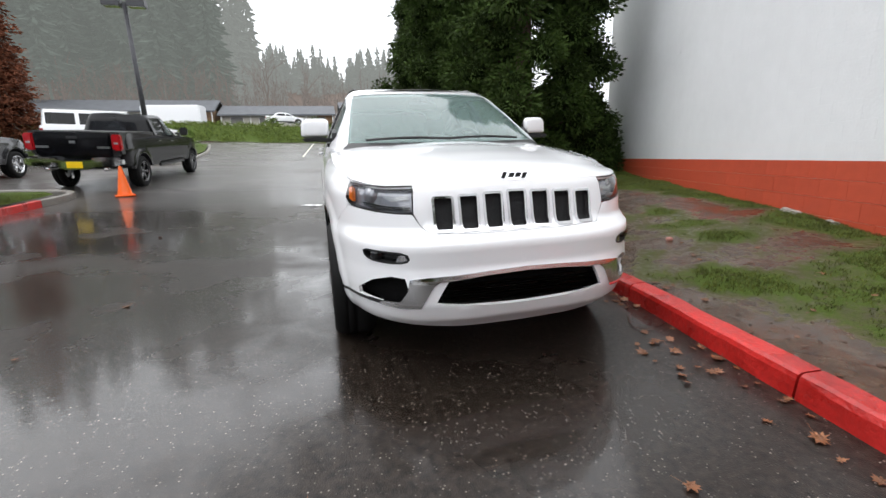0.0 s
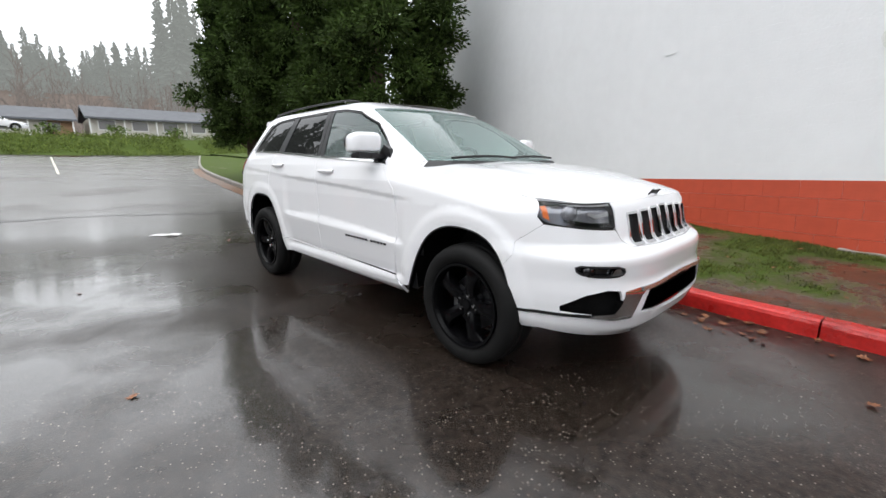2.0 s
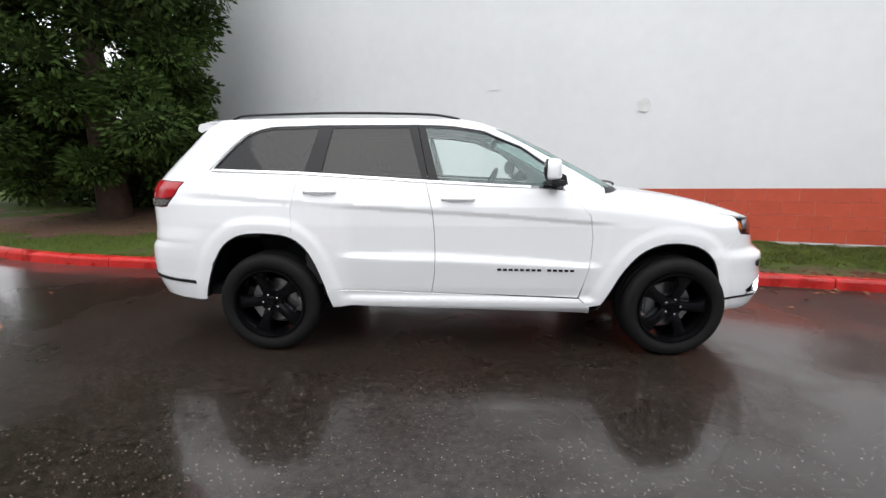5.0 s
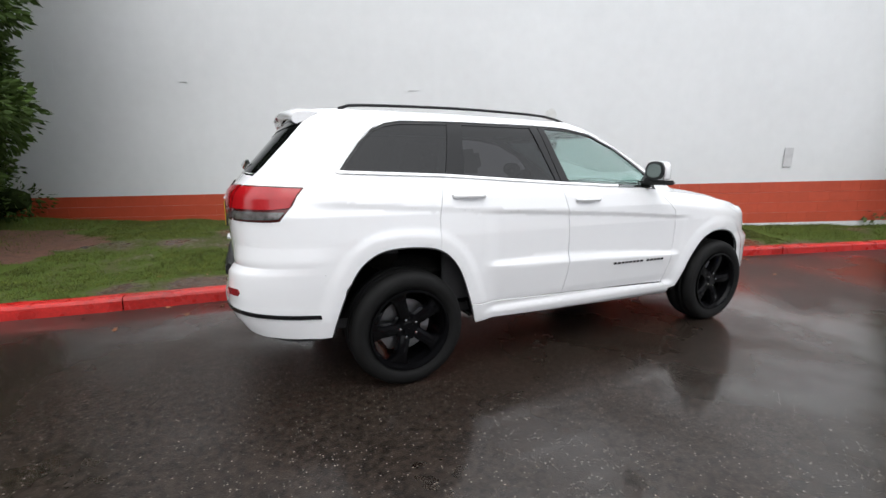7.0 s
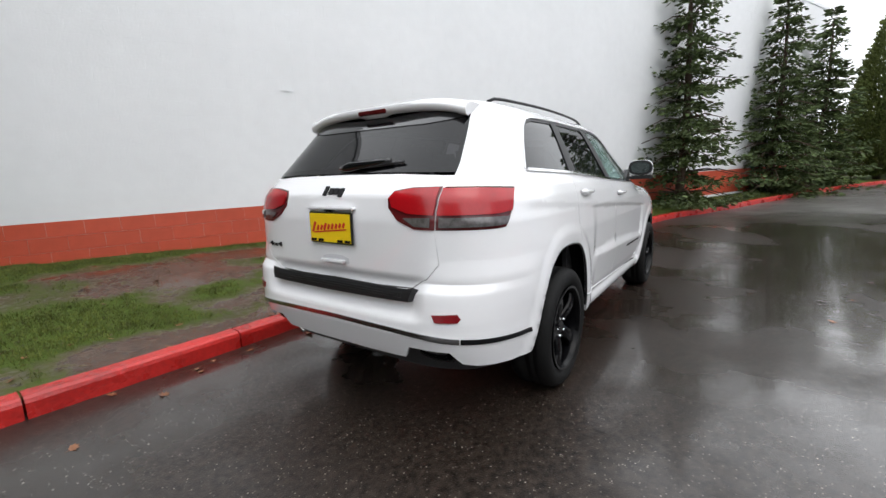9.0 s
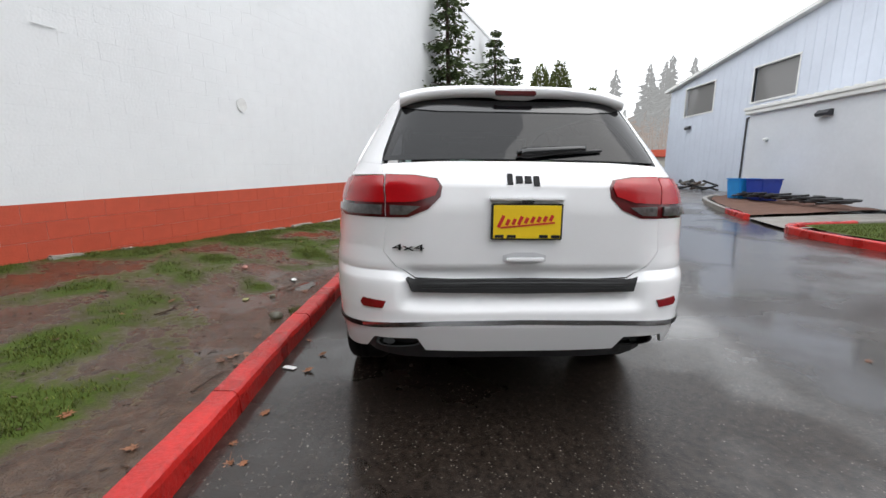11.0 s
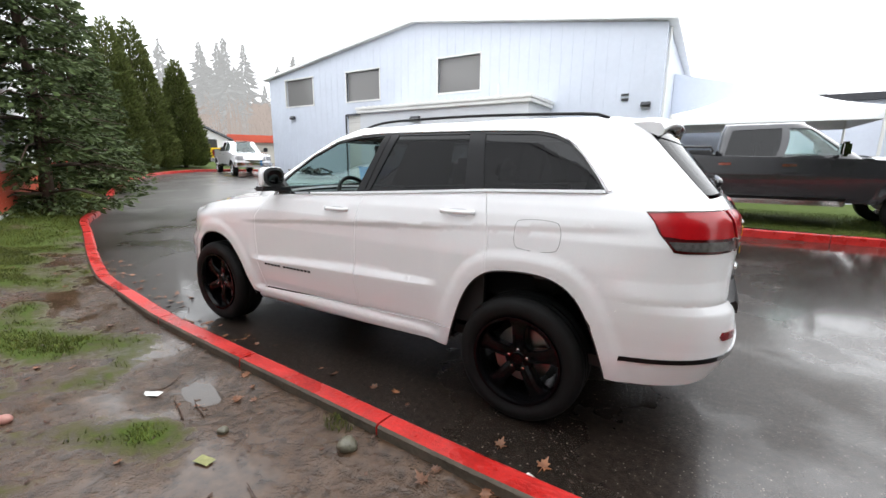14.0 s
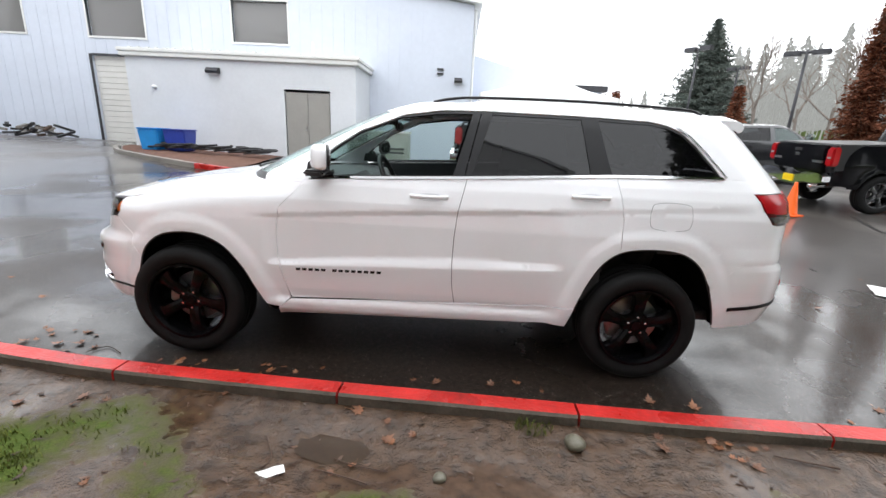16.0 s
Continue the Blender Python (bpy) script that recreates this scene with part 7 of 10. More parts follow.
part("wiper_arm", bm, GLOSS_BLACK, rw, smooth=True)
part("wiper_blade", add_tube(bmesh.new(), [Vector(CAB.at(*cr(-0.02 - 0.36 * t, 1.342 + 0.030 * t))) + Vector((-0.010, 0, 0)) for t in np.linspace(0, 1, 9)], 0.007, 6), BLACK_PLASTIC, rw)

# inner shell, so that nothing shines through the gaps
bm = bmesh.new()
rows = []
for z in (0.34, 0.6, 0.85, 1.05, 1.15, 1.19):
    row = []
    for u in np.linspace(-BODY.lt, BODY.lt, 120):
        x, y = BODY.base(u, z)
        k = 0.955
        zz = z if z < 1.1 else min(z, ramp(x, BELT) - 0.05 if x > 0.6 else z)
        row.append(bm.verts.new((x * 0.965, y * 0.93, min(zz, ramp(x, BELT) - 0.06))))
    rows.append(row)
for r0, r1 in zip(rows, rows[1:]):
    for k in range(119):
        cx = (r0[k].co + r1[k + 1].co) / 2
        if min((cx.x - h) ** 2 + (cx.z - 0.4) ** 2 for h in (HUBX, -HUBX)) > 0.56 ** 2 or abs(cx.y) < 0.5:
            bm.faces.new((r0[k], r0[k + 1], r1[k + 1], r1[k]))
part("inner_shell", bm, CABIN, car)
bm = bmesh.new()
add_box(bm, -2.1, 0.72, -0.80, 0.80, 0.40, 0.46)
add_box(bm, 0.66, 0.74, -0.80, 0.80, 0.46, 1.05)
add_box(bm, -0.93, 0.85, -0.70, 0.70, 0.31, 0.40)
add_box(bm, -2.0, 2.0, -0.42, 0.42, 0.26, 0.45)
part("floor_pan", bm, BLACK_PLASTIC, car)
box_part("engine_cover", (0.85, 2.02, -0.5, 0.5, 0.45, 0.95), BLACK_PLASTIC, car)
bm = bmesh.new()
prof = [(0.36, 0.80), (0.30, 0.98), (0.34, 1.10), (0.44, 1.165), (0.62, 1.19), (0.98, 1.185), (0.98, 1.0), (0.7, 0.8)]
add_prism(bm, prof, -0.72, 0.72)
part("dashboard", bm, CABIN, car)
bm = bmesh.new()
add_prism(bm, [(0.36, 1.12), (0.44, 1.215), (0.60, 1.20), (0.6, 1.1)], 0.18, 0.60)
part("instrument_hood", bm, CABIN, car)
box_part("air_vent", (0.285, 0.32, -0.16, 0.14, 0.98, 1.10), CHROME, car, bevel=0.01)
box_part("screen", (0.28, 0.30, -0.12, 0.10, 0.99, 1.09), GLOSS_BLACK, car)
stw = empty("steering_wheel", "", "")
stw.parent = car
bm = bmesh.new()
ring = []
for k in range(33):
    a = 2 * math.pi * k / 32
    ring.append((0, 0.185 * math.cos(a), 0.185 * math.sin(a)))
add_tube(bm, ring, 0.017, 8, cap=False)
part("wheel_rim", bm, SEAT, stw, smooth=True)
bm = bmesh.new()
add_box(bm, 0.0, 0.06, -0.085, 0.085, -0.06, 0.06, bevel=0.02)
add_box(bm, 0.01, 0.03, -0.18, -0.08, -0.03, 0.02, bevel=0.006)
add_box(bm, 0.01, 0.03, 0.08, 0.18, -0.03, 0.02, bevel=0.006)
add_box(bm, 0.01, 0.03, -0.03, 0.03, -0.18, -0.05, bevel=0.006)
part("wheel_hub", bm, CABIN, stw)
stw.matrix_basis = Matrix.Translation((0.22, 0.38, 1.16)) @ Matrix.Rotation(radians(24), 4, "Y")


def seat(x, y, w, name="seat"):
    s = new(name)
    s.empty_display_size = 0.1
    s.parent = car
    bm = add_box(bmesh.new(), x - 0.28, x + 0.26, y - w / 2, y + w / 2, 0.58, 0.74, bevel=0.06)
    part("cushion", bm, SEAT, s, smooth=True)
    bm = add_box(bmesh.new(), -0.09, 0.09, -w / 2, w / 2, 0.0, 0.62, bevel=0.05, m=Matrix.Translation((x - 0.30, y, 0.68)) @ Matrix.Rotation(radians(-16), 4, "Y"))
    part("backrest", bm, SEAT, s, smooth=True)
    n = max(1, round(w / 0.5))
    for k in range(n):
        yy = y + (k - (n - 1) / 2) * w / n
        bm = add_box(bmesh.new(), -0.05, 0.05, -0.13, 0.13, 0.66, 0.84, bevel=0.04, m=Matrix.Translation((x - 0.30, yy, 0.68)) @ Matrix.Rotation(radians(-16), 4, "Y"))
        part("headrest", bm, SEAT, s, smooth=True)
    return s


seat(-0.28, 0.38, 0.52)
seat(-0.28, -0.38, 0.52)
seat(-1.2, 0.0, 1.34, "rear_seat")
bm = bmesh.new()
grid = []
for x in np.linspace(0.16, -1.9, 12):
    yw = np.interp(-x, [-0.2, 0.3, 1.6, 1.95], [0.50, 0.57, 0.56, 0.50])
    grid.append([bm.verts.new((x, yw * t, 1.662 + 0.03 * (1 - t * t))) for t in np.linspace(-1, 1, 9)])
for r0, r1 in zip(grid, grid[1:]):
    for k in range(8):
        bm.faces.new((r0[k], r0[k + 1], r1[k + 1], r1[k]))
part("headliner", bm, CABIN_LIGHT, car)
mirror = empty("inner_mirror", "", "")
mirror.parent = car
box_part("mirror_housing", (0.20, 0.24, -0.13, 0.13, 1.51, 1.575), BLACK_PLASTIC, mirror, bevel=0.015)
box_part("mirror_mount", (0.23, 0.33, -0.03, 0.03, 1.555, 1.60), BLACK_PLASTIC, mirror, bevel=0.01)
for y in (-0.36, 0.36):
    box_part("sun_visor", (-0.02, 0.17, y - 0.17, y + 0.17, 1.622, 1.638), CABIN_LIGHT, car, bevel=0.006, m=Matrix.Rotation(0, 4, "Y"))
for sd in (1, -1):
    bm = bmesh.new()
    add_prism(bm, [(0.62, 0.50), (0.62, 1.19), (-0.3, 1.235), (-1.2, 1.28), (-1.2, 0.5)], 0.80 * sd, 0.83 * sd)
    part("door_trim", bm, CABIN, car)
    box_part("arm_rest", (-0.25, 0.3, 0.74 * sd, 0.80 * sd, 0.95, 1.02), CABIN, car, bevel=0.015)
    box_part("inner_vent", (0.36, 0.40, 0.52 * sd, 0.68 * sd, 1.07, 1.14), CHROME, car, bevel=0.01)
sticker = panel("window_sticker", CAB, on(cs, [(-0.50, 1.32), (-0.93, 1.335), (-0.90, 1.60), (-0.55, 1.605)]), mat("dim_paper", (0.30, 0.30, 0.28), 0.7, var=0.1, scale=8), car, lift=-0.022, flange=0, gap=0, solid=False, step=0.08, label="paper sticker inside the tinted glass")
# wheels
wheel = tyre_wheel("wheel", 0.368, 0.262, 0.255, RIM_BLACK, car)
wheel.matrix_basis = Matrix.Translation((HUBX, 0.812, HUBZ)) @ Matrix.Rotation(radians(10), 4, "Y")
for x, sd, a in ((-HUBX, 1, 36), (HUBX, -1, 20), (-HUBX, -1, 54)):
    copy_thing(wheel, Matrix.Translation((x, 0.812 * sd, HUBZ)) @ Matrix.Rotation(0 if sd > 0 else math.pi, 4, "Z") @ Matrix.Rotation(radians(a), 4, "Y"))

# ---------------------------------------------------------------- other parked vehicles
def vehicle(name, label, category, paint, sp):
    """A parked car, van or pickup from a table of its lines."""
    th = empty(name, label, category)
    hub_f, hub_r, rad, half = sp["hub_f"], sp["hub_r"], sp["rad"], sp["half"]
    belt = sp["belt"]

    def relief(x, y, z):
        d = 0.0
        if y > 0.4:
            for hx in (hub_f, hub_r):
                r = math.hypot(x - hx, z - rad)
                d += sp.get("flare", 0.02) * (1 - smooth01(rad + 0.10, rad + 0.22, r))
        return d
    B = Ribbon(xf=sp["xf"], xr=sp["xr"], w=sp["w"], xcf=hub_f - 0.35, xcr=hub_r + 0.35, nf=sp.get("nf", 4), nr=sp.get("nr", 6), lf=hub_f, lr=-hub_r, shape=relief)
    C = Ribbon(xf=sp["cxf"], xr=sp["cxr"], w=sp["cw"], xcf=sp["cxf"][-1][1] - 0.5, xcr=sp["cxr"][-1][1] + 0.4, nf=5, nr=sp.get("cnr", 6), lf=1.2, lr=1.0)
    s, f, r = B.S, B.F, B.R
    lo = sp["lo"]

    def arch(hx):
        return [(hx + (rad + 0.075) * math.cos(a) * 1.02, max(lo, rad + (rad + 0.075) * math.sin(a))) for a in np.linspace(-0.15, math.pi + 0.15, 15)]
    af, ar = arch(hub_f), arch(hub_r)
    tb = lambda x: ramp(x, belt)
    x0, x1, x2 = sp["doors"]
    nose_z = tb(sp["xf"][0][1])
    for sd in (1, -1):
        fen = on(s, [(hub_f + rad + 0.2, tb(hub_f + rad + 0.2)), (hub_f, tb(hub_f)), (x0, tb(x0)), (x0, lo)] + af[::-1] + [(hub_f + rad + 0.2, lo)])
        panel("front_fender", B, fen, paint, th, side=sd, step=0.08)
        if x2 is not None:
            fd = panel("front_door", B, on(s, [(x0, tb(x0)), (x1, tb(x1)), (x1, lo + 0.08), (x0, lo + 0.08)]), paint, th, side=sd, step=0.08)
            rdr = panel("rear_door", B, on(s, [(x1, tb(x1)), (x2, tb(x2)), (x2, lo + 0.08), (x1, lo + 0.08)]), paint, th, side=sd, step=0.08)
            for d, x in ((fd, x1 + 0.14), (rdr, x2 + 0.14)):
                q = B.at(*s(x, tb(x) - 0.14))
                box_part("door_handle", (x - 0.1, x + 0.1, (q[1] - 0.005) * sd, (q[1] + 0.03) * sd, q[2] - 0.02, q[2] + 0.02), sp.get("handle", CHROME), d, bevel=0.008)
            box_part("side_step", (x2, x0, (half - 0.06) * sd, (half + 0.01) * sd, lo - 0.06, lo + 0.03), sp.get("step", CHROME), th, bevel=0.015)
        xq = x2 if x2 is not None else x0
        rear = on(s, [(xq, tb(xq)), (hub_r, tb(hub_r)), (hub_r - rad - 0.25, tb(hub_r - rad - 0.25)), (hub_r - rad - 0.25, lo)] + ar[::-1] + [(xq, lo)])
        panel("rear_quarter", B, rear, paint, th, side=sd, step=0.08)
        for hx, a in ((hub_f, af), (hub_r, ar)):
            bm = bmesh.new()
            prev = None
            for x, z in a:
                q = B.at(*s(x, z))
                row = [bm.verts.new((x, yy * sd, z)) for yy in (q[1] - 0.01, 0.4)]
                if prev:
                    bm.faces.new((prev[0], row[0], row[1], prev[1]))
                prev = row
            part("wheel_housing", bm, BLACK_PLASTIC, th)
        # lamps
        hz = sp["lamp_f"]
        panel("headlamp", B, on(f, [(half - 0.42, hz - 0.1), (half - 0.42, hz + 0.1), (half - 0.12, hz + 0.1), (half - 0.08, hz - 0.02), (half - 0.12, hz - 0.1)]), LENS_CLEAR, th, lift=0.01, flange=0.03, side=sd, step=0.06)
        a, b, ya, yb = sp["lamp_r"]
        if sp.get("bed"):
            tl = box_part("tail_lamp", (-3.06, -2.90, 0.79 * sd, 0.985 * sd, 0.99, 1.37), TAIL_RED, th, "red tail lamp", bevel=0.03)
            box_part("clear_lens", (-3.066, -3.0, 0.83 * sd, 0.95 * sd, 1.13, 1.20), LENS_CLEAR, tl, bevel=0.015)
        else:
            panel("tail_lamp", B, on(r, [(ya, a), (yb, a), (yb, b), (ya, b)]), TAIL_RED, th, lift=0.012, flange=0.03, side=sd, step=0.06, label="red tail lamp")
        # cab sides
        for nm, lp, m in sp["glass"]:
            if nm == "frame":
                panel("cab_side", C, on(C.S, lp[0]), paint, th, holes=[on(C.S, h) for h in lp[1:]], side=sd, step=0.09, gap=0.0)
            else:
                g = panel("side_glass", C, on(C.S, lp), m, th, side=sd, lift=-0.015, flange=0, gap=-0.01, solid=False, step=0.12)
        mx, mz = sp["mirror"]
        q = B.at(*s(mx, tb(mx)))
        mr = empty("door_mirror", "", "")
        mr.parent = th
        box_part("mirror_shell", (mx - 0.06, mx + 0.07, (half + 0.04) * sd, (half + 0.26) * sd, mz - 0.11, mz + 0.13), sp.get("mirror_m", CHROME), mr, bevel=0.035)
        box_part("mirror_arm", (mx - 0.02, mx + 0.05, (half - 0.12) * sd, (half + 0.06) * sd, mz - 0.08, mz - 0.03), BLACK_PLASTIC, mr, bevel=0.01)
    # nose and tail
    yn = half * 0.86
    panel("nose", B, on(f, [(-yn, lo + 0.06), (yn, lo + 0.06)]) + on(s, [(hub_f + rad + 0.2, lo), (hub_f + rad + 0.2, tb(hub_f + rad + 0.2))]) + on(f, [(yn * 0.8, nose_z), (-yn * 0.8, nose_z)]) + flip(on(s, [(hub_f + rad + 0.2, lo), (hub_f + rad + 0.2, tb(hub_f + rad + 0.2))])), paint, th, step=0.09)
    gz0, gz1, gy = sp["grille"]
    gr = panel("grille", B, chaikin(on(f, [(-gy, gz0), (gy, gz0), (gy, gz1), (-gy, gz1)]), 1), sp.get("grille_m", BLACK_PLASTIC), th, lift=0.012, flange=0.03, step=0.08)
    strip_panel("grille_bar", B, on(f, [(0.0, gz0), (0.001, gz1)]), 0.06, CHROME, gr, lift=0.024)
    strip_panel("grille_bar", B, on(f, [(-gy, (gz0 + gz1) / 2), (0, (gz0 + gz1) / 2), (gy, (gz0 + gz1) / 2)]), 0.06, CHROME, gr, lift=0.024)
    strip_panel("front_bumper", B, on(s, [(hub_f + rad + 0.12, lo + 0.1)])[:0] + on(f, [(-half * 0.93, lo + 0.12), (-half * 0.5, lo + 0.13), (0, lo + 0.13), (half * 0.5, lo + 0.13), (half * 0.93, lo + 0.12)]), 0.24, sp.get("bumper", CHROME), th, lift=0.05)
    u0, u1 = s(hub_r - rad - 0.25, lo)[0], s(hub_r - rad - 0.25, tb(hub_r - 1))[0]
    tail_top = tb(sp["xr"][0][1])
    panel("tail", B, [(u0, lo + 0.05), (u1, tail_top)] + on(r, [(0.3, tail_top), (-0.3, tail_top)]) + [(2 * B.lt - u1, tail_top), (2 * B.lt - u0, lo + 0.05)], paint, th, step=0.09)
    if sp.get("bed"):
        bm = add_prism(bmesh.new(), chaikin([(-0.99, 0.62), (-0.40, 0.62), (-0.28, 0.54), (0.28, 0.54), (0.40, 0.62), (0.99, 0.62), (0.99, 0.84), (0.42, 0.84), (0.30, 0.74), (-0.30, 0.74), (-0.42, 0.84), (-0.99, 0.84)], 1), 3.0, 3.16, Matrix.Rotation(radians(90), 4, "Z"))
        bmesh.ops.recalc_face_normals(bm, faces=bm.faces)
        part("rear_bumper", bm, sp.get("bumper", CHROME), th, "chrome step bumper")
        box_part("tailgate", (-3.075, -3.0, -0.775, 0.775, 0.86, 1.385), paint, th, bevel=0.035)
        box_part("tailgate_grip", (-3.08, -3.05, -0.12, 0.12, 1.25, 1.33), BLACK_PLASTIC, th, bevel=0.01)
        for y in (-0.6, 0.6):
            part("exhaust_pipe", add_tube(bmesh.new(), [(-2.6, y, 0.55), (-3.12, y, 0.55)], 0.05, 12), CHROME, th, smooth=True)
    else:
        strip_panel("rear_bumper", B, on(r, [(half * 0.93, lo + 0.12), (half * 0.5, lo + 0.10), (0, lo + 0.10), (-half * 0.5, lo + 0.10), (-half * 0.93, lo + 0.12)]), 0.20, sp.get("bumper", CHROME), th, lift=0.08)
    xr0 = min(q[1] for q in sp["xr"])
    if sp.get("plate"):
        box_part("number_plate", (xr0 - 0.145, xr0 - 0.130, -0.16, 0.16, lo + 0.06, lo + 0.21), YELLOW, th, "yellow dealer plate")
    # bonnet, roof, bed
    bm = bmesh.new()
    rows = []
    xs = np.linspace(B.at(*f(0, nose_z))[0] - 0.01, sp["cxf"][0][1] + 0.02, 10)
    for x in xs:
        q = B.at(*s(min(x, hub_f + rad + 0.15), tb(min(x, hub_f + rad + 0.15))))
        ye = q[1] - 0.01 if x < hub_f + rad + 0.15 else np.interp(x, [hub_f + rad + 0.15, xs[0]], [q[1] - 0.01, yn * 0.8])
        rows.append([bm.verts.new((x, ye * t, tb(x) + 0.055 * (1 - abs(t) ** 3) * smooth01(xs[0], xs[0] - 0.3, x))) for t in np.linspace(-1, 1, 13)])
    for r0, r1 in zip(rows, rows[1:]):
        for k in range(12):
            bm.faces.new((r0[k], r0[k + 1], r1[k + 1], r1[k]))
    bmesh.ops.recalc_face_normals(bm, faces=bm.faces)
    part("bonnet", bm, paint, th, smooth=True)
    zt = sp["cw"][-1][0]
    bm = bmesh.new()
    rows = []
    for x in np.linspace(sp["cxf"][-1][1], sp["cxr"][-1][1], 14):
        yw = abs(C.at(*C.S(x, zt))[1]) if sp["cxr"][-1][1] + 0.02 < x < sp["cxf"][-1][1] - 0.02 else sp["cw"][-1][1] * 0.7
        rows.append([bm.verts.new((x, yw * t, zt - 0.003 + 0.04 * (1 - t * t))) for t in np.linspace(-1, 1, 11)])
    for r0, r1 in zip(rows, rows[1:]):
        for k in range(10):
            bm.faces.new((r0[k], r0[k + 1], r1[k + 1], r1[k]))
    bmesh.ops.recalc_face_normals(bm, faces=bm.faces)
    part("roof", bm, sp.get("roof_m", paint), th, smooth=True)
    zb = sp["cw"][0][0]
    yw0, yw1 = sp["cw"][0][1] * 0.86, sp["cw"][-1][1] * 0.84
    wsl = on(C.F, [(-yw0, zb + 0.04), (0, zb + 0.04), (yw0, zb + 0.04), (yw1, zt - 0.05), (0, zt - 0.04), (-yw1, zt - 0.05)])
    panel("windscreen", C, wsl, sp.get("ws", GLASS_CLEAR), th, lift=-0.002, flange=0, gap=0, solid=False, step=0.12)
    rgl = on(C.R, [(-yw0 * 0.92, zb + 0.08), (0, zb + 0.08), (yw0 * 0.92, zb + 0.08), (yw1 * 0.95, zt - 0.07), (0, zt - 0.06), (-yw1 * 0.95, zt - 0.07)])
    ring = on(C.F, [(yw0, zb)]) + [(C.lt, zb)]
    panel("cab_back", C, on(C.R, [(-yw0, zb), (0, zb), (yw0, zb)]) + on(C.R, [(yw1, zt), (0, zt), (-yw1, zt)]), paint, th, holes=[rgl], step=0.12, gap=0)
    panel("rear_glass", C, rgl, GLASS_TINT, th, lift=-0.004, flange=0, gap=-0.005, solid=False, step=0.12)
    # cabin mass
    bm = bmesh.new()
    cx0, cx1 = sp["cxf"][0][1] - 0.15, sp["cxr"][0][1] + 0.1
    add_box(bm, cx1, cx0, -half + 0.14, half - 0.14, lo, zb - 0.06)
    add_box(bm, hub_f - 0.3, hub_f + rad + 0.25, -0.45, 0.45, lo, zb - 0.14)
    add_box(bm, hub_r - rad - 0.4, cx1, -0.5, 0.5, lo, lo + 0.35)
    part("inner_body", bm, CABIN, th)
    for y in (-0.4, 0.4):
        for x in (sp["cxf"][-1][1] - 0.55, sp["cxf"][-1][1] - 1.5):
            if x > cx1 + 0.2:
                box_part("seat", (x - 0.12, x + 0.12, y - 0.25, y + 0.25, zb - 0.3, zb + 0.3), SEAT, th, bevel=0.05)
    if sp.get("bed"):
        bx0, bx1 = sp["bed"]
        bm = bmesh.new()
        zf = lo + 0.38
        for dims in ((bx1 + 0.05, bx0, -half + 0.12, half - 0.12, zf - 0.05, zf), (bx1 + 0.08, bx0, -half + 0.06, -half + 0.14, zf, tb(bx1) + 0.012), (bx1 + 0.08, bx0, half - 0.14, half - 0.06, zf, tb(bx1) + 0.012), (bx1 + 0.04, bx1 + 0.11, -half + 0.12, half - 0.12, zf, tb(bx1) + 0.012), (bx0 - 0.05, bx0, -half + 0.12, half - 0.12, zf, tb(bx1) + 0.012)):
            add_box(bm, *dims)
        part("cargo_bed", bm, BLACK_PLASTIC, th)
        if sp.get("cover"):
            box_part("bed_cover", (bx1 + 0.12, bx0 - 0.06, -half + 0.1, half - 0.1, tb(bx1) - 0.02, tb(bx1) + 0.03), SEAT, th, bevel=0.01)
    if sp.get("badge"):
        box_part("badge_bar", (xr0 - 0.055, xr0 - 0.02, -0.08, 0.08, tail_top - 0.27, tail_top - 0.17), STEEL, th, bevel=0.02)
        for y in (-0.62, 0.62):
            box_part("badge_bar", (xr0 - 0.050, xr0 - 0.02, y - 0.13, y + 0.13, tail_top - 0.36, tail_top - 0.31), STEEL, th)
    wh = tyre_wheel("wheel", rad, 0.27, rad * 0.66, sp.get("wheel_m", ALLOY), th, spokes=sp.get("spokes", 5), dish=0.02)
    wh.matrix_basis = Matrix.Translation((hub_f, half - 0.14, rad))
    for x, sd in ((hub_r, 1), (hub_f, -1), (hub_r, -1)):
        copy_thing(wh, Matrix.Translation((x, (half - 0.14) * sd, rad)) @ Matrix.Rotation(0 if sd > 0 else math.pi, 4, "Z") @ Matrix.Rotation(0.5 * x, 4, "Y"))
    return th


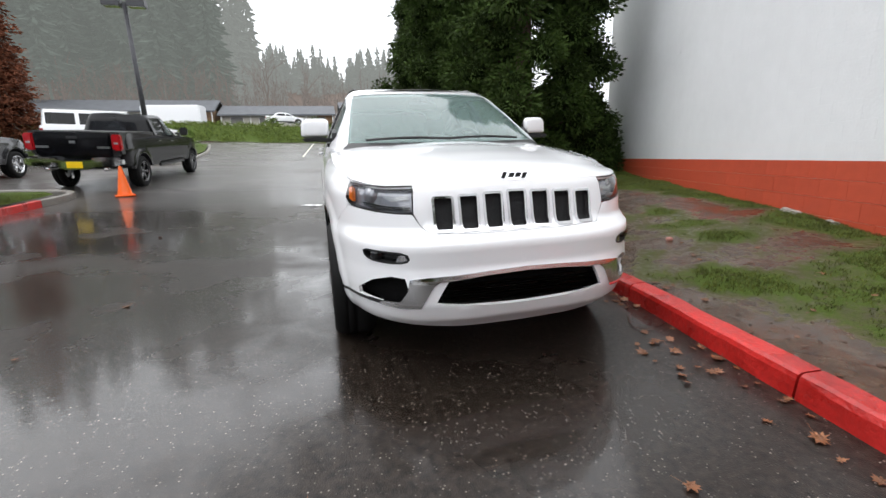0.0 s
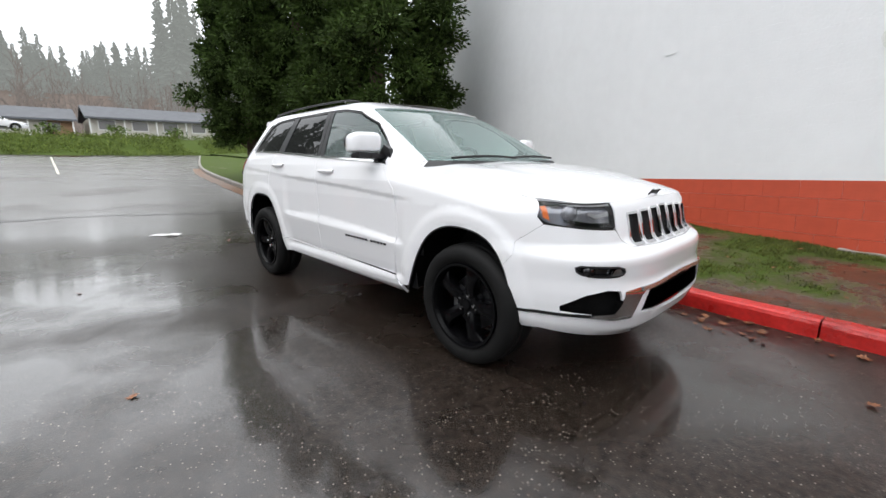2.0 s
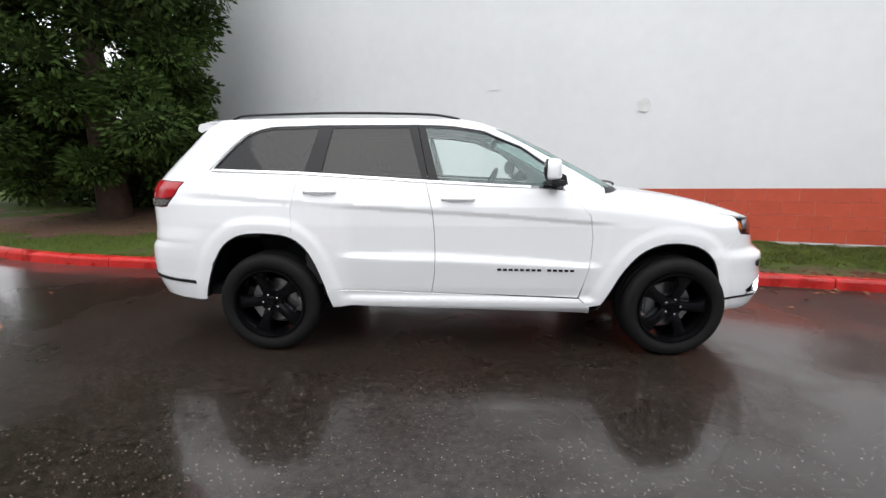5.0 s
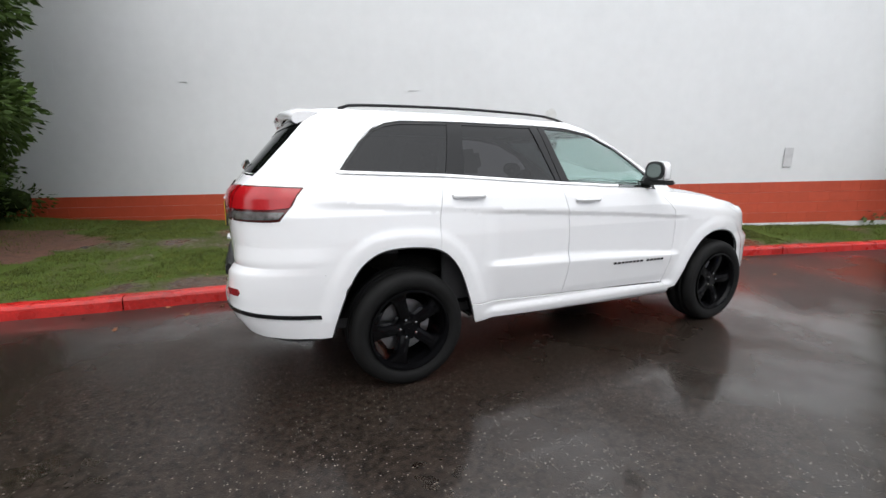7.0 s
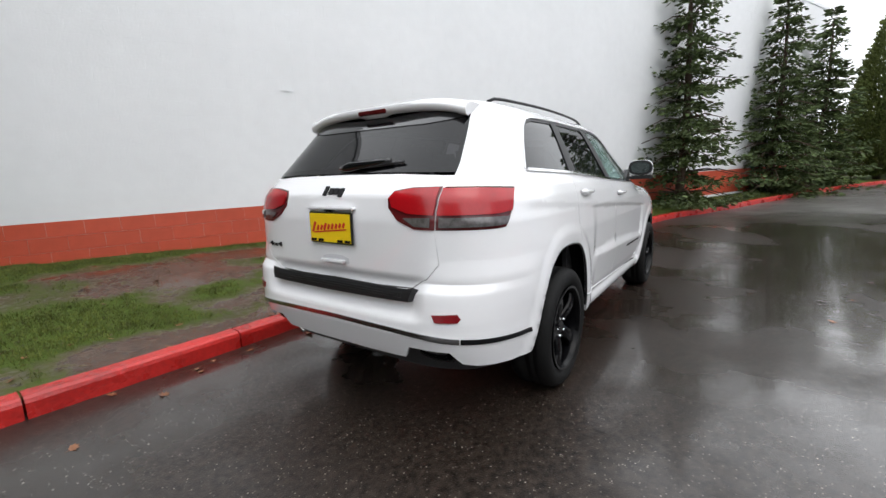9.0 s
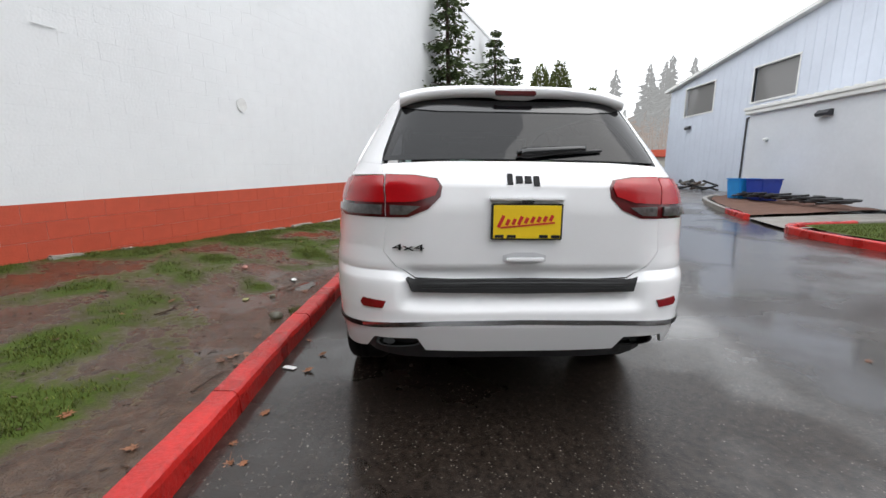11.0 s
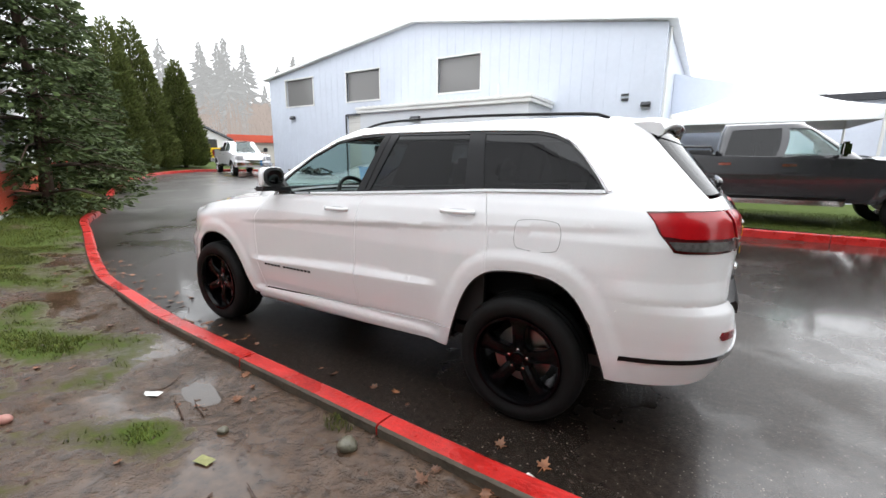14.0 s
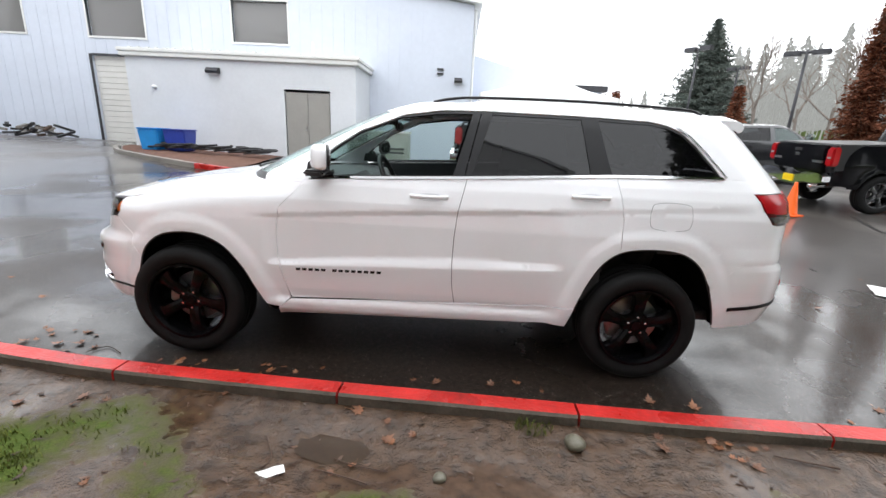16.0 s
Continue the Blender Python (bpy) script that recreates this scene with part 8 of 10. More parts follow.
def pickup_spec(**kw):
    sp = dict(hub_f=1.95, hub_r=-1.95, rad=0.405, half=0.99, lo=0.52,
              xf=[(0.4, 2.87), (0.6, 2.95), (0.9, 2.95), (1.15, 2.89), (1.30, 2.75)], xr=[(0.4, -2.98), (1.5, -3.03)],
              w=[(0.4, 0.95), (0.6, 0.985), (1.0, 0.99), (1.25, 0.965), (1.45, 0.93)],
              belt=[(-3.0, 1.40), (-0.92, 1.40), (-0.90, 1.32), (0.8, 1.28), (1.8, 1.22), (2.6, 1.14), (2.9, 1.12)],
              cxf=[(1.24, 1.30), (1.5, 0.95), (1.75, 0.62), (1.88, 0.42)], cxr=[(1.24, -0.92), (1.75, -0.86), (1.88, -0.80)],
              cw=[(1.24, 0.93), (1.35, 0.90), (1.7, 0.78), (1.84, 0.72), (1.88, 0.68)],
              doors=(1.05, 0.08, -0.88), lamp_f=0.98, lamp_r=(0.98, 1.36, 0.76, 0.90), mirror=(0.88, 1.42), grille=(0.78, 1.12, 0.52), bed=(-0.95, -3.0), plate=True, badge=True,
              glass=[("frame", [[(1.28, 1.24), (0.98, 1.47), (0.63, 1.74), (0.42, 1.87), (-0.80, 1.87), (-0.86, 1.75), (-0.91, 1.24)], [(0.92, 1.33), (0.86, 1.46), (0.60, 1.68), (0.48, 1.78), (0.16, 1.80), (0.12, 1.31)], [(0.02, 1.31), (0.06, 1.80), (-0.68, 1.78), (-0.76, 1.33)]], None),
                     ("a", [(0.92, 1.33), (0.86, 1.46), (0.60, 1.68), (0.48, 1.78), (0.16, 1.80), (0.12, 1.31)], GLASS_CLEAR), ("b", [(0.02, 1.31), (0.06, 1.80), (-0.68, 1.78), (-0.76, 1.33)], GLASS_TINT)])
    sp.update(kw)
    return sp


def suv_spec(**kw):
    sp = dict(hub_f=1.45, hub_r=-1.45, rad=0.37, half=0.95, lo=0.40,
              xf=[(0.3, 2.18), (0.5, 2.30), (0.75, 2.30), (1.0, 2.20), (1.2, 2.0)], xr=[(0.3, -2.35), (0.6, -2.42), (1.0, -2.40), (1.35, -2.30)],
              w=[(0.3, 0.88), (0.5, 0.93), (0.95, 0.945), (1.15, 0.91), (1.35, 0.85)],
              belt=[(-2.5, 1.27), (0.5, 1.19), (1.4, 1.10), (2.0, 1.02), (2.4, 1.0)],
              cxf=[(1.14, 1.12), (1.4, 0.75), (1.6, 0.38), (1.68, 0.2)], cxr=[(1.14, -2.36), (1.4, -2.24), (1.6, -2.08), (1.68, -1.98)],
              cw=[(1.14, 0.90), (1.3, 0.84), (1.5, 0.76), (1.64, 0.69), (1.68, 0.64)], cnr=4,
              doors=(0.72, -0.25, -1.05), lamp_f=0.88, lamp_r=(1.05, 1.24, 0.45, 0.86), mirror=(0.60, 1.32), grille=(0.74, 0.94, 0.45), bumper=BLACK_PLASTIC, step=BLACK_PLASTIC,
              glass=[("frame", [[(1.10, 1.14), (0.75, 1.40), (0.38, 1.60), (0.2, 1.67), (-1.98, 1.67), (-2.1, 1.58), (-2.2, 1.42), (-2.3, 1.14)], [(0.6, 1.23), (0.52, 1.38), (0.2, 1.58), (-0.16, 1.61), (-0.18, 1.24)], [(-0.28, 1.24), (-0.28, 1.61), (-1.7, 1.60), (-1.95, 1.30)]], None),
                     ("a", [(0.6, 1.23), (0.52, 1.38), (0.2, 1.58), (-0.16, 1.61), (-0.18, 1.24)], GLASS_CLEAR), ("b", [(-0.28, 1.24), (-0.28, 1.61), (-1.7, 1.60), (-1.95, 1.30)], GLASS_TINT)])
    sp.update(kw)
    return sp


def sedan_spec(**kw):
    sp = dict(hub_f=1.38, hub_r=-1.35, rad=0.32, half=0.90, lo=0.30,
              xf=[(0.2, 2.15), (0.45, 2.30), (0.65, 2.28), (0.8, 2.1)], xr=[(0.2, -2.3), (0.6, -2.4), (0.95, -2.35)],
              w=[(0.2, 0.84), (0.5, 0.90), (0.8, 0.90), (1.0, 0.86)],
              belt=[(-2.5, 0.96), (-1.0, 0.98), (0.5, 0.95), (1.4, 0.85), (2.3, 0.74)],
              cxf=[(0.86, 1.15), (1.1, 0.7), (1.30, 0.3), (1.36, 0.1)], cxr=[(0.86, -1.75), (1.1, -1.45), (1.30, -1.1), (1.36, -0.9)],
              cw=[(0.86, 0.86), (1.0, 0.81), (1.2, 0.70), (1.32, 0.62), (1.36, 0.56)], cnr=4,
              doors=(0.85, -0.05, -0.95), lamp_f=0.62, lamp_r=(0.70, 0.86, 0.45, 0.80), mirror=(0.62, 1.02), grille=(0.46, 0.60, 0.45), bumper=BLACK_PLASTIC, step=BLACK_PLASTIC,
              glass=[("frame", [[(1.12, 0.86), (0.7, 1.09), (0.3, 1.29), (0.1, 1.35), (-0.9, 1.35), (-1.1, 1.29), (-1.45, 1.09), (-1.72, 0.86)], [(0.75, 0.98), (0.3, 1.24), (0.0, 1.28), (0.0, 0.99)], [(-0.1, 0.99), (-0.1, 1.28), (-0.85, 1.27), (-1.25, 1.02)]], None),
                     ("a", [(0.75, 0.98), (0.3, 1.24), (0.0, 1.28), (0.0, 0.99)], GLASS_TINT), ("b", [(-0.1, 0.99), (-0.1, 1.28), (-0.85, 1.27), (-1.25, 1.02)], GLASS_TINT)])
    sp.update(kw)
    return sp




def park(ob, x, y, yaw, lift=0.0, scale=1.0, base=2.8):
    """Sets a vehicle down on the sloping ground."""
    c, s = math.cos(radians(yaw)), math.sin(radians(yaw))
    zf, zr = ground_z(x + c * base / 2, y + s * base / 2), ground_z(x - c * base / 2, y - s * base / 2)
    zl, zq = ground_z(x - s * 0.8, y + c * 0.8), ground_z(x + s * 0.8, y - c * 0.8)
    m = Matrix.Translation((x, y, (zf + zr) / 2 + lift)) @ Matrix.Rotation(radians(yaw), 4, "Z") @ Matrix.Rotation(-math.atan2(zf - zr, base), 4, "Y") @ Matrix.Rotation(math.atan2(zl - zq, 1.6), 4, "X")
    ob.matrix_basis = m @ Matrix.Scale(scale, 4)
    return ob


grey = vehicle("pickup_truck", "dark grey crew-cab pickup with chrome wheels on the lawn", "pickup", GREY_PAINT, pickup_spec())
park(grey, -3.22, -7.72, 180, 0.085, base=3.9)
for y in (-0.9, 0.9):
    part("bed_rail", add_tube(bmesh.new(), [(-0.95, y, 1.40), (-1.0, y, 1.49), (-2.0, y, 1.51), (-2.85, y, 1.49), (-2.92, y, 1.40)], 0.018, 8), DARK_METAL, grey, smooth=True)
black = vehicle("pickup_truck", "black crew-cab pickup with a chrome bumper beside the cone", "pickup", BLACK_PAINT, pickup_spec(step=BLACK_PLASTIC, handle=GLOSS_BLACK, mirror_m=BLACK_PLASTIC, wheel_m=GLOSS_BLACK, cover=True))
park(black, -10.75, -6.25, 177, 0.0, 0.97, base=3.9)
whitep = vehicle("pickup_truck", "white crew-cab pickup with a chrome grille", "pickup", BODY_WHITE, pickup_spec(plate=False, mirror_m=BLACK_PLASTIC, grille_m=CHROME))
park(whitep, 19.64, -11.16, 160, 0.0, 0.93, base=3.57)
jeepish = vehicle("off_road_car", "white boxy off-road car with black arches", "car", BODY_WHITE, suv_spec(
    rad=0.41, half=0.92, lo=0.55, xf=[(0.3, 1.95), (0.5, 2.05), (1.2, 2.05), (1.3, 2.0)], xr=[(0.3, -2.15), (1.4, -2.2)], nf=7, nr=8, w=[(0.3, 0.85), (0.6, 0.92), (1.2, 0.90), (1.35, 0.87)],
    belt=[(-2.5, 1.30), (0.5, 1.28), (1.4, 1.24), (2.4, 1.2)], cxf=[(1.24, 0.78), (1.5, 0.62), (1.8, 0.46), (1.88, 0.40)], cxr=[(1.24, -2.18), (1.8, -2.10), (1.88, -2.06)], cw=[(1.24, 0.87), (1.5, 0.82), (1.8, 0.76), (1.88, 0.72)],
    lamp_f=1.05, lamp_r=(0.95, 1.2, 0.70, 0.86), mirror=(0.72, 1.42), grille=(0.8, 1.15, 0.4), flare=0.05,
    glass=[("frame", [[(0.76, 1.24), (0.62, 1.5), (0.47, 1.79), (0.40, 1.87), (-2.06, 1.87), (-2.1, 1.8), (-2.16, 1.24)], [(0.58, 1.36), (0.45, 1.72), (-0.1, 1.76), (-0.1, 1.36)], [(-0.22, 1.36), (-0.22, 1.76), (-0.98, 1.76), (-0.98, 1.36)], [(-1.1, 1.36), (-1.1, 1.76), (-1.95, 1.76), (-1.95, 1.36)]], None),
           ("a", [(0.58, 1.36), (0.45, 1.72), (-0.1, 1.76), (-0.1, 1.36)], GLASS_TINT), ("b", [(-0.22, 1.36), (-0.22, 1.76), (-0.98, 1.76), (-0.98, 1.36)], GLASS_TINT), ("c", [(-1.1, 1.36), (-1.1, 1.76), (-1.95, 1.76), (-1.95, 1.36)], GLASS_TINT)]))
park(jeepish, -16.6, -8.8, 103, 0.10, 1.02)
dark = vehicle("sport_utility_car", "dark grey sport-utility car with bright wheels", "car", GREY_PAINT, suv_spec())
park(dark, -9.5, -10.2, 178, 0.0, 1.0)
redc = vehicle("sedan", "red sedan parked behind the pickup", "car", RED_PAINT, sedan_spec(bumper=RED_PAINT))
park(redc, -19.0, -15.2, 150, 0.0, 1.05)
silver = vehicle("sedan", "pale silver sedan parked behind the pickup", "car", SILVER_PAINT, sedan_spec(bumper=SILVER_PAINT))
park(silver, -12.6, -14.4, 165, 0.0, 1.15)
whites = vehicle("sedan", "small white car below the terrace", "car", BODY_WHITE, sedan_spec(bumper=BODY_WHITE))
park(whites, -53.5, -4.6, 95, 1.9)

# ---------------------------------------------------------------- trees
def leaf_cloud(name, centres, material, parent, size, droop=0.3, per=1):
    """Many small bent sprigs about the given centres with their outward directions."""
    rg = np.random.default_rng(len(centres) + 7)
    c = np.repeat(np.array([tuple(q[0]) for q in centres]), per, axis=0)
    d = np.repeat(np.array([tuple(q[1]) for q in centres]), per, axis=0)
    n = len(c)
    unit = lambda q: q / (np.linalg.norm(q, axis=1, keepdims=True) + 1e-9)
    a = rg.uniform((-1, -1, -0.7), (1, 1, 0.5), (n, 3))
    d2 = unit(d * 0.9 + a * 0.8)
    d2[:, 2] -= droop * rg.random(n)
    d2 = unit(d2)
    s = unit(np.cross(d2, rg.uniform(-1, 1, (n, 3))))
    up = np.cross(d2, s)
    L = size * rg.uniform(0.6, 1.35, (n, 1))
    W = L * rg.uniform(0.14, 0.28, (n, 1))
    p = c + a * size * 0.7
    v = np.stack([p, p + d2 * L * 0.45 + s * W + up * W * 0.3, p + d2 * L, p + d2 * L * 0.45 - s * W + up * W * 0.3], axis=1).reshape(-1, 3)
    k = np.arange(n) * 4
    f = np.stack([np.stack([k, k + 1, k + 2], 1), np.stack([k, k + 2, k + 3], 1)], 1).reshape(-1, 3)
    me = bpy.data.meshes.new(name)
    me.from_pydata(v.tolist(), [], f.tolist())
    me.materials.append(material)
    ob = new(name, me)
    ob.parent = parent
    return ob


def trunk_part(parent, h, r, lean=0.0, seed=1, limbs=(), material=None):
    bm = bmesh.new()
    pts = [(lean * h * t * t + 0.06 * r * math.sin(7 * t + seed), 0.06 * math.sin(5 * t + seed), h * t - 0.25) for t in np.linspace(0, 1, 9)]
    add_tube(bm, pts, r, 10, r * 0.2)
    for a, b, rr in limbs:
        mid = (Vector(a) + Vector(b)) / 2 + Vector((0, 0, 0.15))
        add_tube(bm, [a, mid, b], rr, 6, rr * 0.25)
    return part("trunk", bm, material or BARK, parent, smooth=True)


# dark green with the shade inside a crown put into the colour
INNER = mat("crown_shade_core", (0.016, 0.024, 0.008), 0.95, var=0.4, scale=9, bump=1.0, bscale=14, spec=0.0)


def broad_conifer(name, label, x, y, h, rad, seed, material, n=4200, low=0.7, size=0.17, base_z=None, core=False):
    """A dense, lumpy evergreen: clumps on limbs round a trunk, with gaps between."""
    rng = random.Random(seed)
    t = empty(name, label, "tree")
    clumps, limbs = [], []
    k = 0
    golden = 2.39996
    m = 52 if not core else 130
    for i in range(m):
        f = (i + 0.5) / m
        z = low + (h - low) * f ** 0.95
        r = rad * (1.0 - 0.80 * max(0, (f - 0.30) / 0.70) ** 1.3) * (0.62 + 0.38 * min(1, f / 0.12)) * rng.uniform(0.70, 1.05)
        a = golden * i + rng.uniform(-0.3, 0.3)
        k = 0.62 if not core else rng.uniform(0.42, 0.90)
        c = Vector((r * k * math.cos(a), r * k * math.sin(a), z))
        clumps.append((c, r * 0.42 + 0.22 if not core else r * 0.165 + 0.14))
        if i % (2 if not core else 5) == 0:
            limbs.append(((0, 0, max(0.3, z - r * 0.35)), tuple(c), 0.05 * (1 - 0.6 * f)))
    centres = []
    for _ in range(n):
        c, cr = rng.choice(clumps)
        d = Vector((rng.gauss(0, 1), rng.gauss(0, 1), rng.gauss(0, 0.8))).normalized()
        p = c + Vector((d.x, d.y, d.z * 0.75)) * cr * rng.uniform(0.62, 1.12)
        centres.append((p, d))
    trunk_part(t, h * 0.9, (0.27 if core else 0.20) * (h / 8) ** 0.5, 0, seed, limbs)
    leaf_cloud("crown", centres, material, t, size, 0.25, 2)
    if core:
        # added lumps close the gaps; their dark colour stands for inner shade
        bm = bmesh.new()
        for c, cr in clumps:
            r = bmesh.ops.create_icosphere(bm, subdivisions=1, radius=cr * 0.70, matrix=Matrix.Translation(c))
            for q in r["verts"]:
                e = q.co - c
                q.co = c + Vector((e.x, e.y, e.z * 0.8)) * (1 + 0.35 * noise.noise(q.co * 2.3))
        part("inner_foliage", bm, INNER, t, "added core lumps with the crown's shade in their colour")
    t.location = (x, y, ground_z(x, y) + 0.18 if base_z is None else base_z)
    t.rotation_euler = (0, 0, seed * 1.3)
    return t


def spruce(name, label, x, y, h, rad, seed, material, whorls=22, size=0.17, low=0.5, base_z=None, dens=1.0, gaps=0.0):
    """A spruce or fir: drooping boughs in whorls, ragged outline."""
    rng = random.Random(seed)
    t = empty(name, label, "tree")
    centres, limbs = [], []
    for i in range(whorls):
        f = i / (whorls - 1)
        z = low + (h - low) * f ** 0.92
        R = rad * (1 - f) ** 0.85 + 0.08
        nb = max(4, int((9 - 4 * f) * dens))
        for b in range(nb):
            if rng.random() < gaps:
                continue
            a = 2 * math.pi * (b + rng.random() * 0.7) / nb + i
            r = R * rng.uniform(0.55, 1.12)
            tip = Vector((r * math.cos(a), r * math.sin(a), z - 0.22 * r + 0.24 * r * rng.uniform(-0.4, 1.0)))
            root = Vector((0, 0, z))
            limbs.append((tuple(root), tuple(tip), 0.022 * (1 - 0.6 * f) + 0.006)) if b % 2 == 0 else None
            steps = max(3, int(r / (size * 0.55)))
            for k in range(steps):
                g = (k + rng.random()) / steps
                p = root.lerp(tip, g)
                p.z -= 0.12 * r * math.sin(g * math.pi)
                side = Vector((-math.sin(a), math.cos(a), 0)) * (1 if rng.random() < 0.5 else -1)
                centres.append((p + side * rng.random() * 0.25 * r * (1 - g * 0.6), Vector((math.cos(a), math.sin(a), 0.1)) + side * 0.7))
    trunk_part(t, h * 0.97, 0.13 * (h / 7) ** 0.7, 0, seed, limbs)
    leaf_cloud("crown", centres, material, t, size, 0.35, max(1, int(3 * dens)))
    t.location = (x, y, ground_z(x, y) + 0.16 if base_z is None else base_z)
    return t


def cypress(name, label, x, y, h, rad, seed):
    """A close, conical cypress: upright sprays over the whole cone, with shallow furrows."""
    rg = random.Random(seed)
    t = empty(name, label, "tree")
    sprays = []
    for _ in range(15000):
        g = 1 - math.sqrt(rg.random())
        a = rg.random() * 2 * math.pi
        out = Vector((math.cos(a), math.sin(a), 0))
        lump = 1 + 0.16 * noise.noise(Vector((out.x * 2.2, out.y * 2.2, g * 7 + seed))) + 0.07 * noise.noise(Vector((out.x * 6, out.y * 6, g * 20)))
        r = rad * (1 - g) ** 0.72 * min(1, 0.72 + g * 3.2) * lump * rg.uniform(0.82, 1.03) + 0.03
        sprays.append((out * r + Vector((0, 0, 0.12 + (h - 0.25) * g)), out * 0.8 + Vector((0, 0, 0.9))))
    trunk_part(t, h * 0.9, 0.14, 0, seed)
    leaf_cloud("crown", sprays, LEAF_OLIVE, t, 0.17, -0.3, 2)
    t.location = (x, y, ground_z(x, y) + 0.16)
    return t


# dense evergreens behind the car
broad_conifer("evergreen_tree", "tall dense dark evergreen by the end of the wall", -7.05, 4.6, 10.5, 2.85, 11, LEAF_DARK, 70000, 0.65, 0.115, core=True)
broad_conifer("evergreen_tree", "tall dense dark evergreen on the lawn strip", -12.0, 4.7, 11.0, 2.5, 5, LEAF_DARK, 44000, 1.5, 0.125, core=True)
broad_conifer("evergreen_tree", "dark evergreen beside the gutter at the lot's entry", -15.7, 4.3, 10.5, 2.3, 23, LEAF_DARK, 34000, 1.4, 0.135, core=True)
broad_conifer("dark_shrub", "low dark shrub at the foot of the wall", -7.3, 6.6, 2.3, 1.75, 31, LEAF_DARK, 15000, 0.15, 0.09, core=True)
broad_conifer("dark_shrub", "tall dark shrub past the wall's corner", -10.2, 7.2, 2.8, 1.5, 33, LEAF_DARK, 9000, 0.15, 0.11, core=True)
rg = random.Random(52)
shag = []
for _ in range(9000):
    y = rg.uniform(-26, 19)
    xb = -43 - 3.0 * math.sin(y * 0.05) - (0.25 * max(0, y - 6)) ** 1.3
    t = rg.random()
    x = xb - 7 * t
    z = ground_z(xb, y) + 0.1 + 1.75 * smooth01(0, 0.8, t) + 0.18 * noise.noise(Vector((x * 0.5, y * 0.4, 1)))
    if noise.noise(Vector((x * 0.4, y * 0.35, 7))) > -0.25:
        shag.append((Vector((x, y, z + 0.35 * rg.random() ** 2)), Vector((0.4 * rg.uniform(-1, 1), 0.4 * rg.uniform(-1, 1), 1))))
growth = leaf_cloud("bank_growth", shag, LEAF_BANK, None, 0.19, -0.2, 3)
tagged(growth, "shaggy green growth over the bank", "undergrowth", kind="stuff")
# ragged spruces along the wall ahead of the car
spruce("spruce_tree", "ragged dark spruce close to the wall", 10.35, -0.35, 7.8, 1.75, 3, LEAF_FIR, 17, 0.16, 0.40, gaps=0.26, dens=2.2)
spruce("spruce_tree", "ragged dark spruce close to the wall", 15.6, -2.75, 7.0, 1.9, 8, LEAF_FIR, 17, 0.17, 0.3, gaps=0.26, dens=2.2)
spruce("spruce_tree", "ragged dark spruce close to the wall", 19.0, -4.35, 6.6, 1.8, 14, LEAF_FIR, 17, 0.18, 0.3, gaps=0.26, dens=2.2)
# conical cypresses round the bend
for k, (x, y, h, r) in enumerate(((24.8, -8.6, 8.0, 1.75), (25.6, -11.2, 6.4, 1.35), (23.2, -6.9, 7.4, 1.6))):
    cypress("cypress_tree", "olive-green conical cypress at the bend of the road", x, y, h, r, 40 + k)
# shrubs of the far islands
for k in range(16):
    x = -16.4 - 1.05 * k + random.uniform(-0.3, 0.3)
    y = np.interp(x, [-34, -24, -16.5], [-10.6, -8.6, -7.9]) - random.uniform(0.0, 1.2)
    broad_conifer("low_shrub", "low green shrub on the kerbed island", x, y, random.uniform(0.7, 1.15), 0.75, 60 + k, LEAF_SHRUB, 220, 0.1, 0.16, base_z=ground_z(x, y) + 0.2)
for k in range(5):
    y = -6 + 5.0 * k
    broad_conifer("low_shrub", "round green shrub on the bank", -49 - random.random() * 2, y, 1.2, 1.1, 90 + k, LEAF_SHRUB, 200, 0.1, 0.25, base_z=3.4)
spruce("rust_conifer", "slender rust-brown conifer at the lot's edge", -16.5, -12.3, 9.4, 1.25, 71, LEAF_RUST, 40, 0.14, 1.0, dens=2.0)
spruce("rust_conifer", "slender rust-brown conifer behind the parked pickup", -16.1, -14.6, 6.8, 0.78, 75, LEAF_RUST, 34, 0.14, 1.2, dens=2.0)
spruce("rust_conifer", "slender rust-brown conifer beyond the parked cars", -20.5, -30.0, 4.4, 0.8, 72, LEAF_RUST, 24, 0.22, 0.6, dens=1.4)
spruce("rust_conifer", "slender rust-brown conifer beyond the parked cars", -13.0, -34.0, 4.4, 0.7, 73, LEAF_RUST, 22, 0.22, 0.6, dens=1.4)
spruce("fir_tree", "large fir beyond the parked cars, greyed by painted-in haze", -25.5, -44.0, 12.0, 5.2, 74, LEAF_PALE, 36, 0.24, 1.0, dens=2.4)


def bare_tree(name, label, x, y, h, seed, material, base_z, parent=None):
    rng = random.Random(seed)
    t = parent or empty(name, label, "tree")
    bm = bmesh.new()

    def grow(p, d, L, r, depth):
        q = p + d * L
        add_tube(bm, [p, (p + q) / 2 + Vector((rng.uniform(-1, 1), rng.uniform(-1, 1), 0)) * L * 0.06, q], r, 5 if depth < 2 else 3, r * 0.65, cap=False)
        if depth >= 4 or L < 0.35:
            return
        for _ in range(3 if depth < 3 else 2):
            nd = (d + Vector((rng.uniform(-1, 1), rng.uniform(-1, 1), rng.uniform(-0.25, 0.6))) * 0.75).normalized()
            grow(q - d * L * rng.uniform(0, 0.4), nd, L * rng.uniform(0.55, 0.8), r * 0.6, depth + 1)
    grow(Vector((0, 0, 0)), Vector((0, 0, 1)), h * 0.36, h * 0.013, 0)
    part("crown", bm, material, t)
    t.location = (x, y, base_z)
    return t


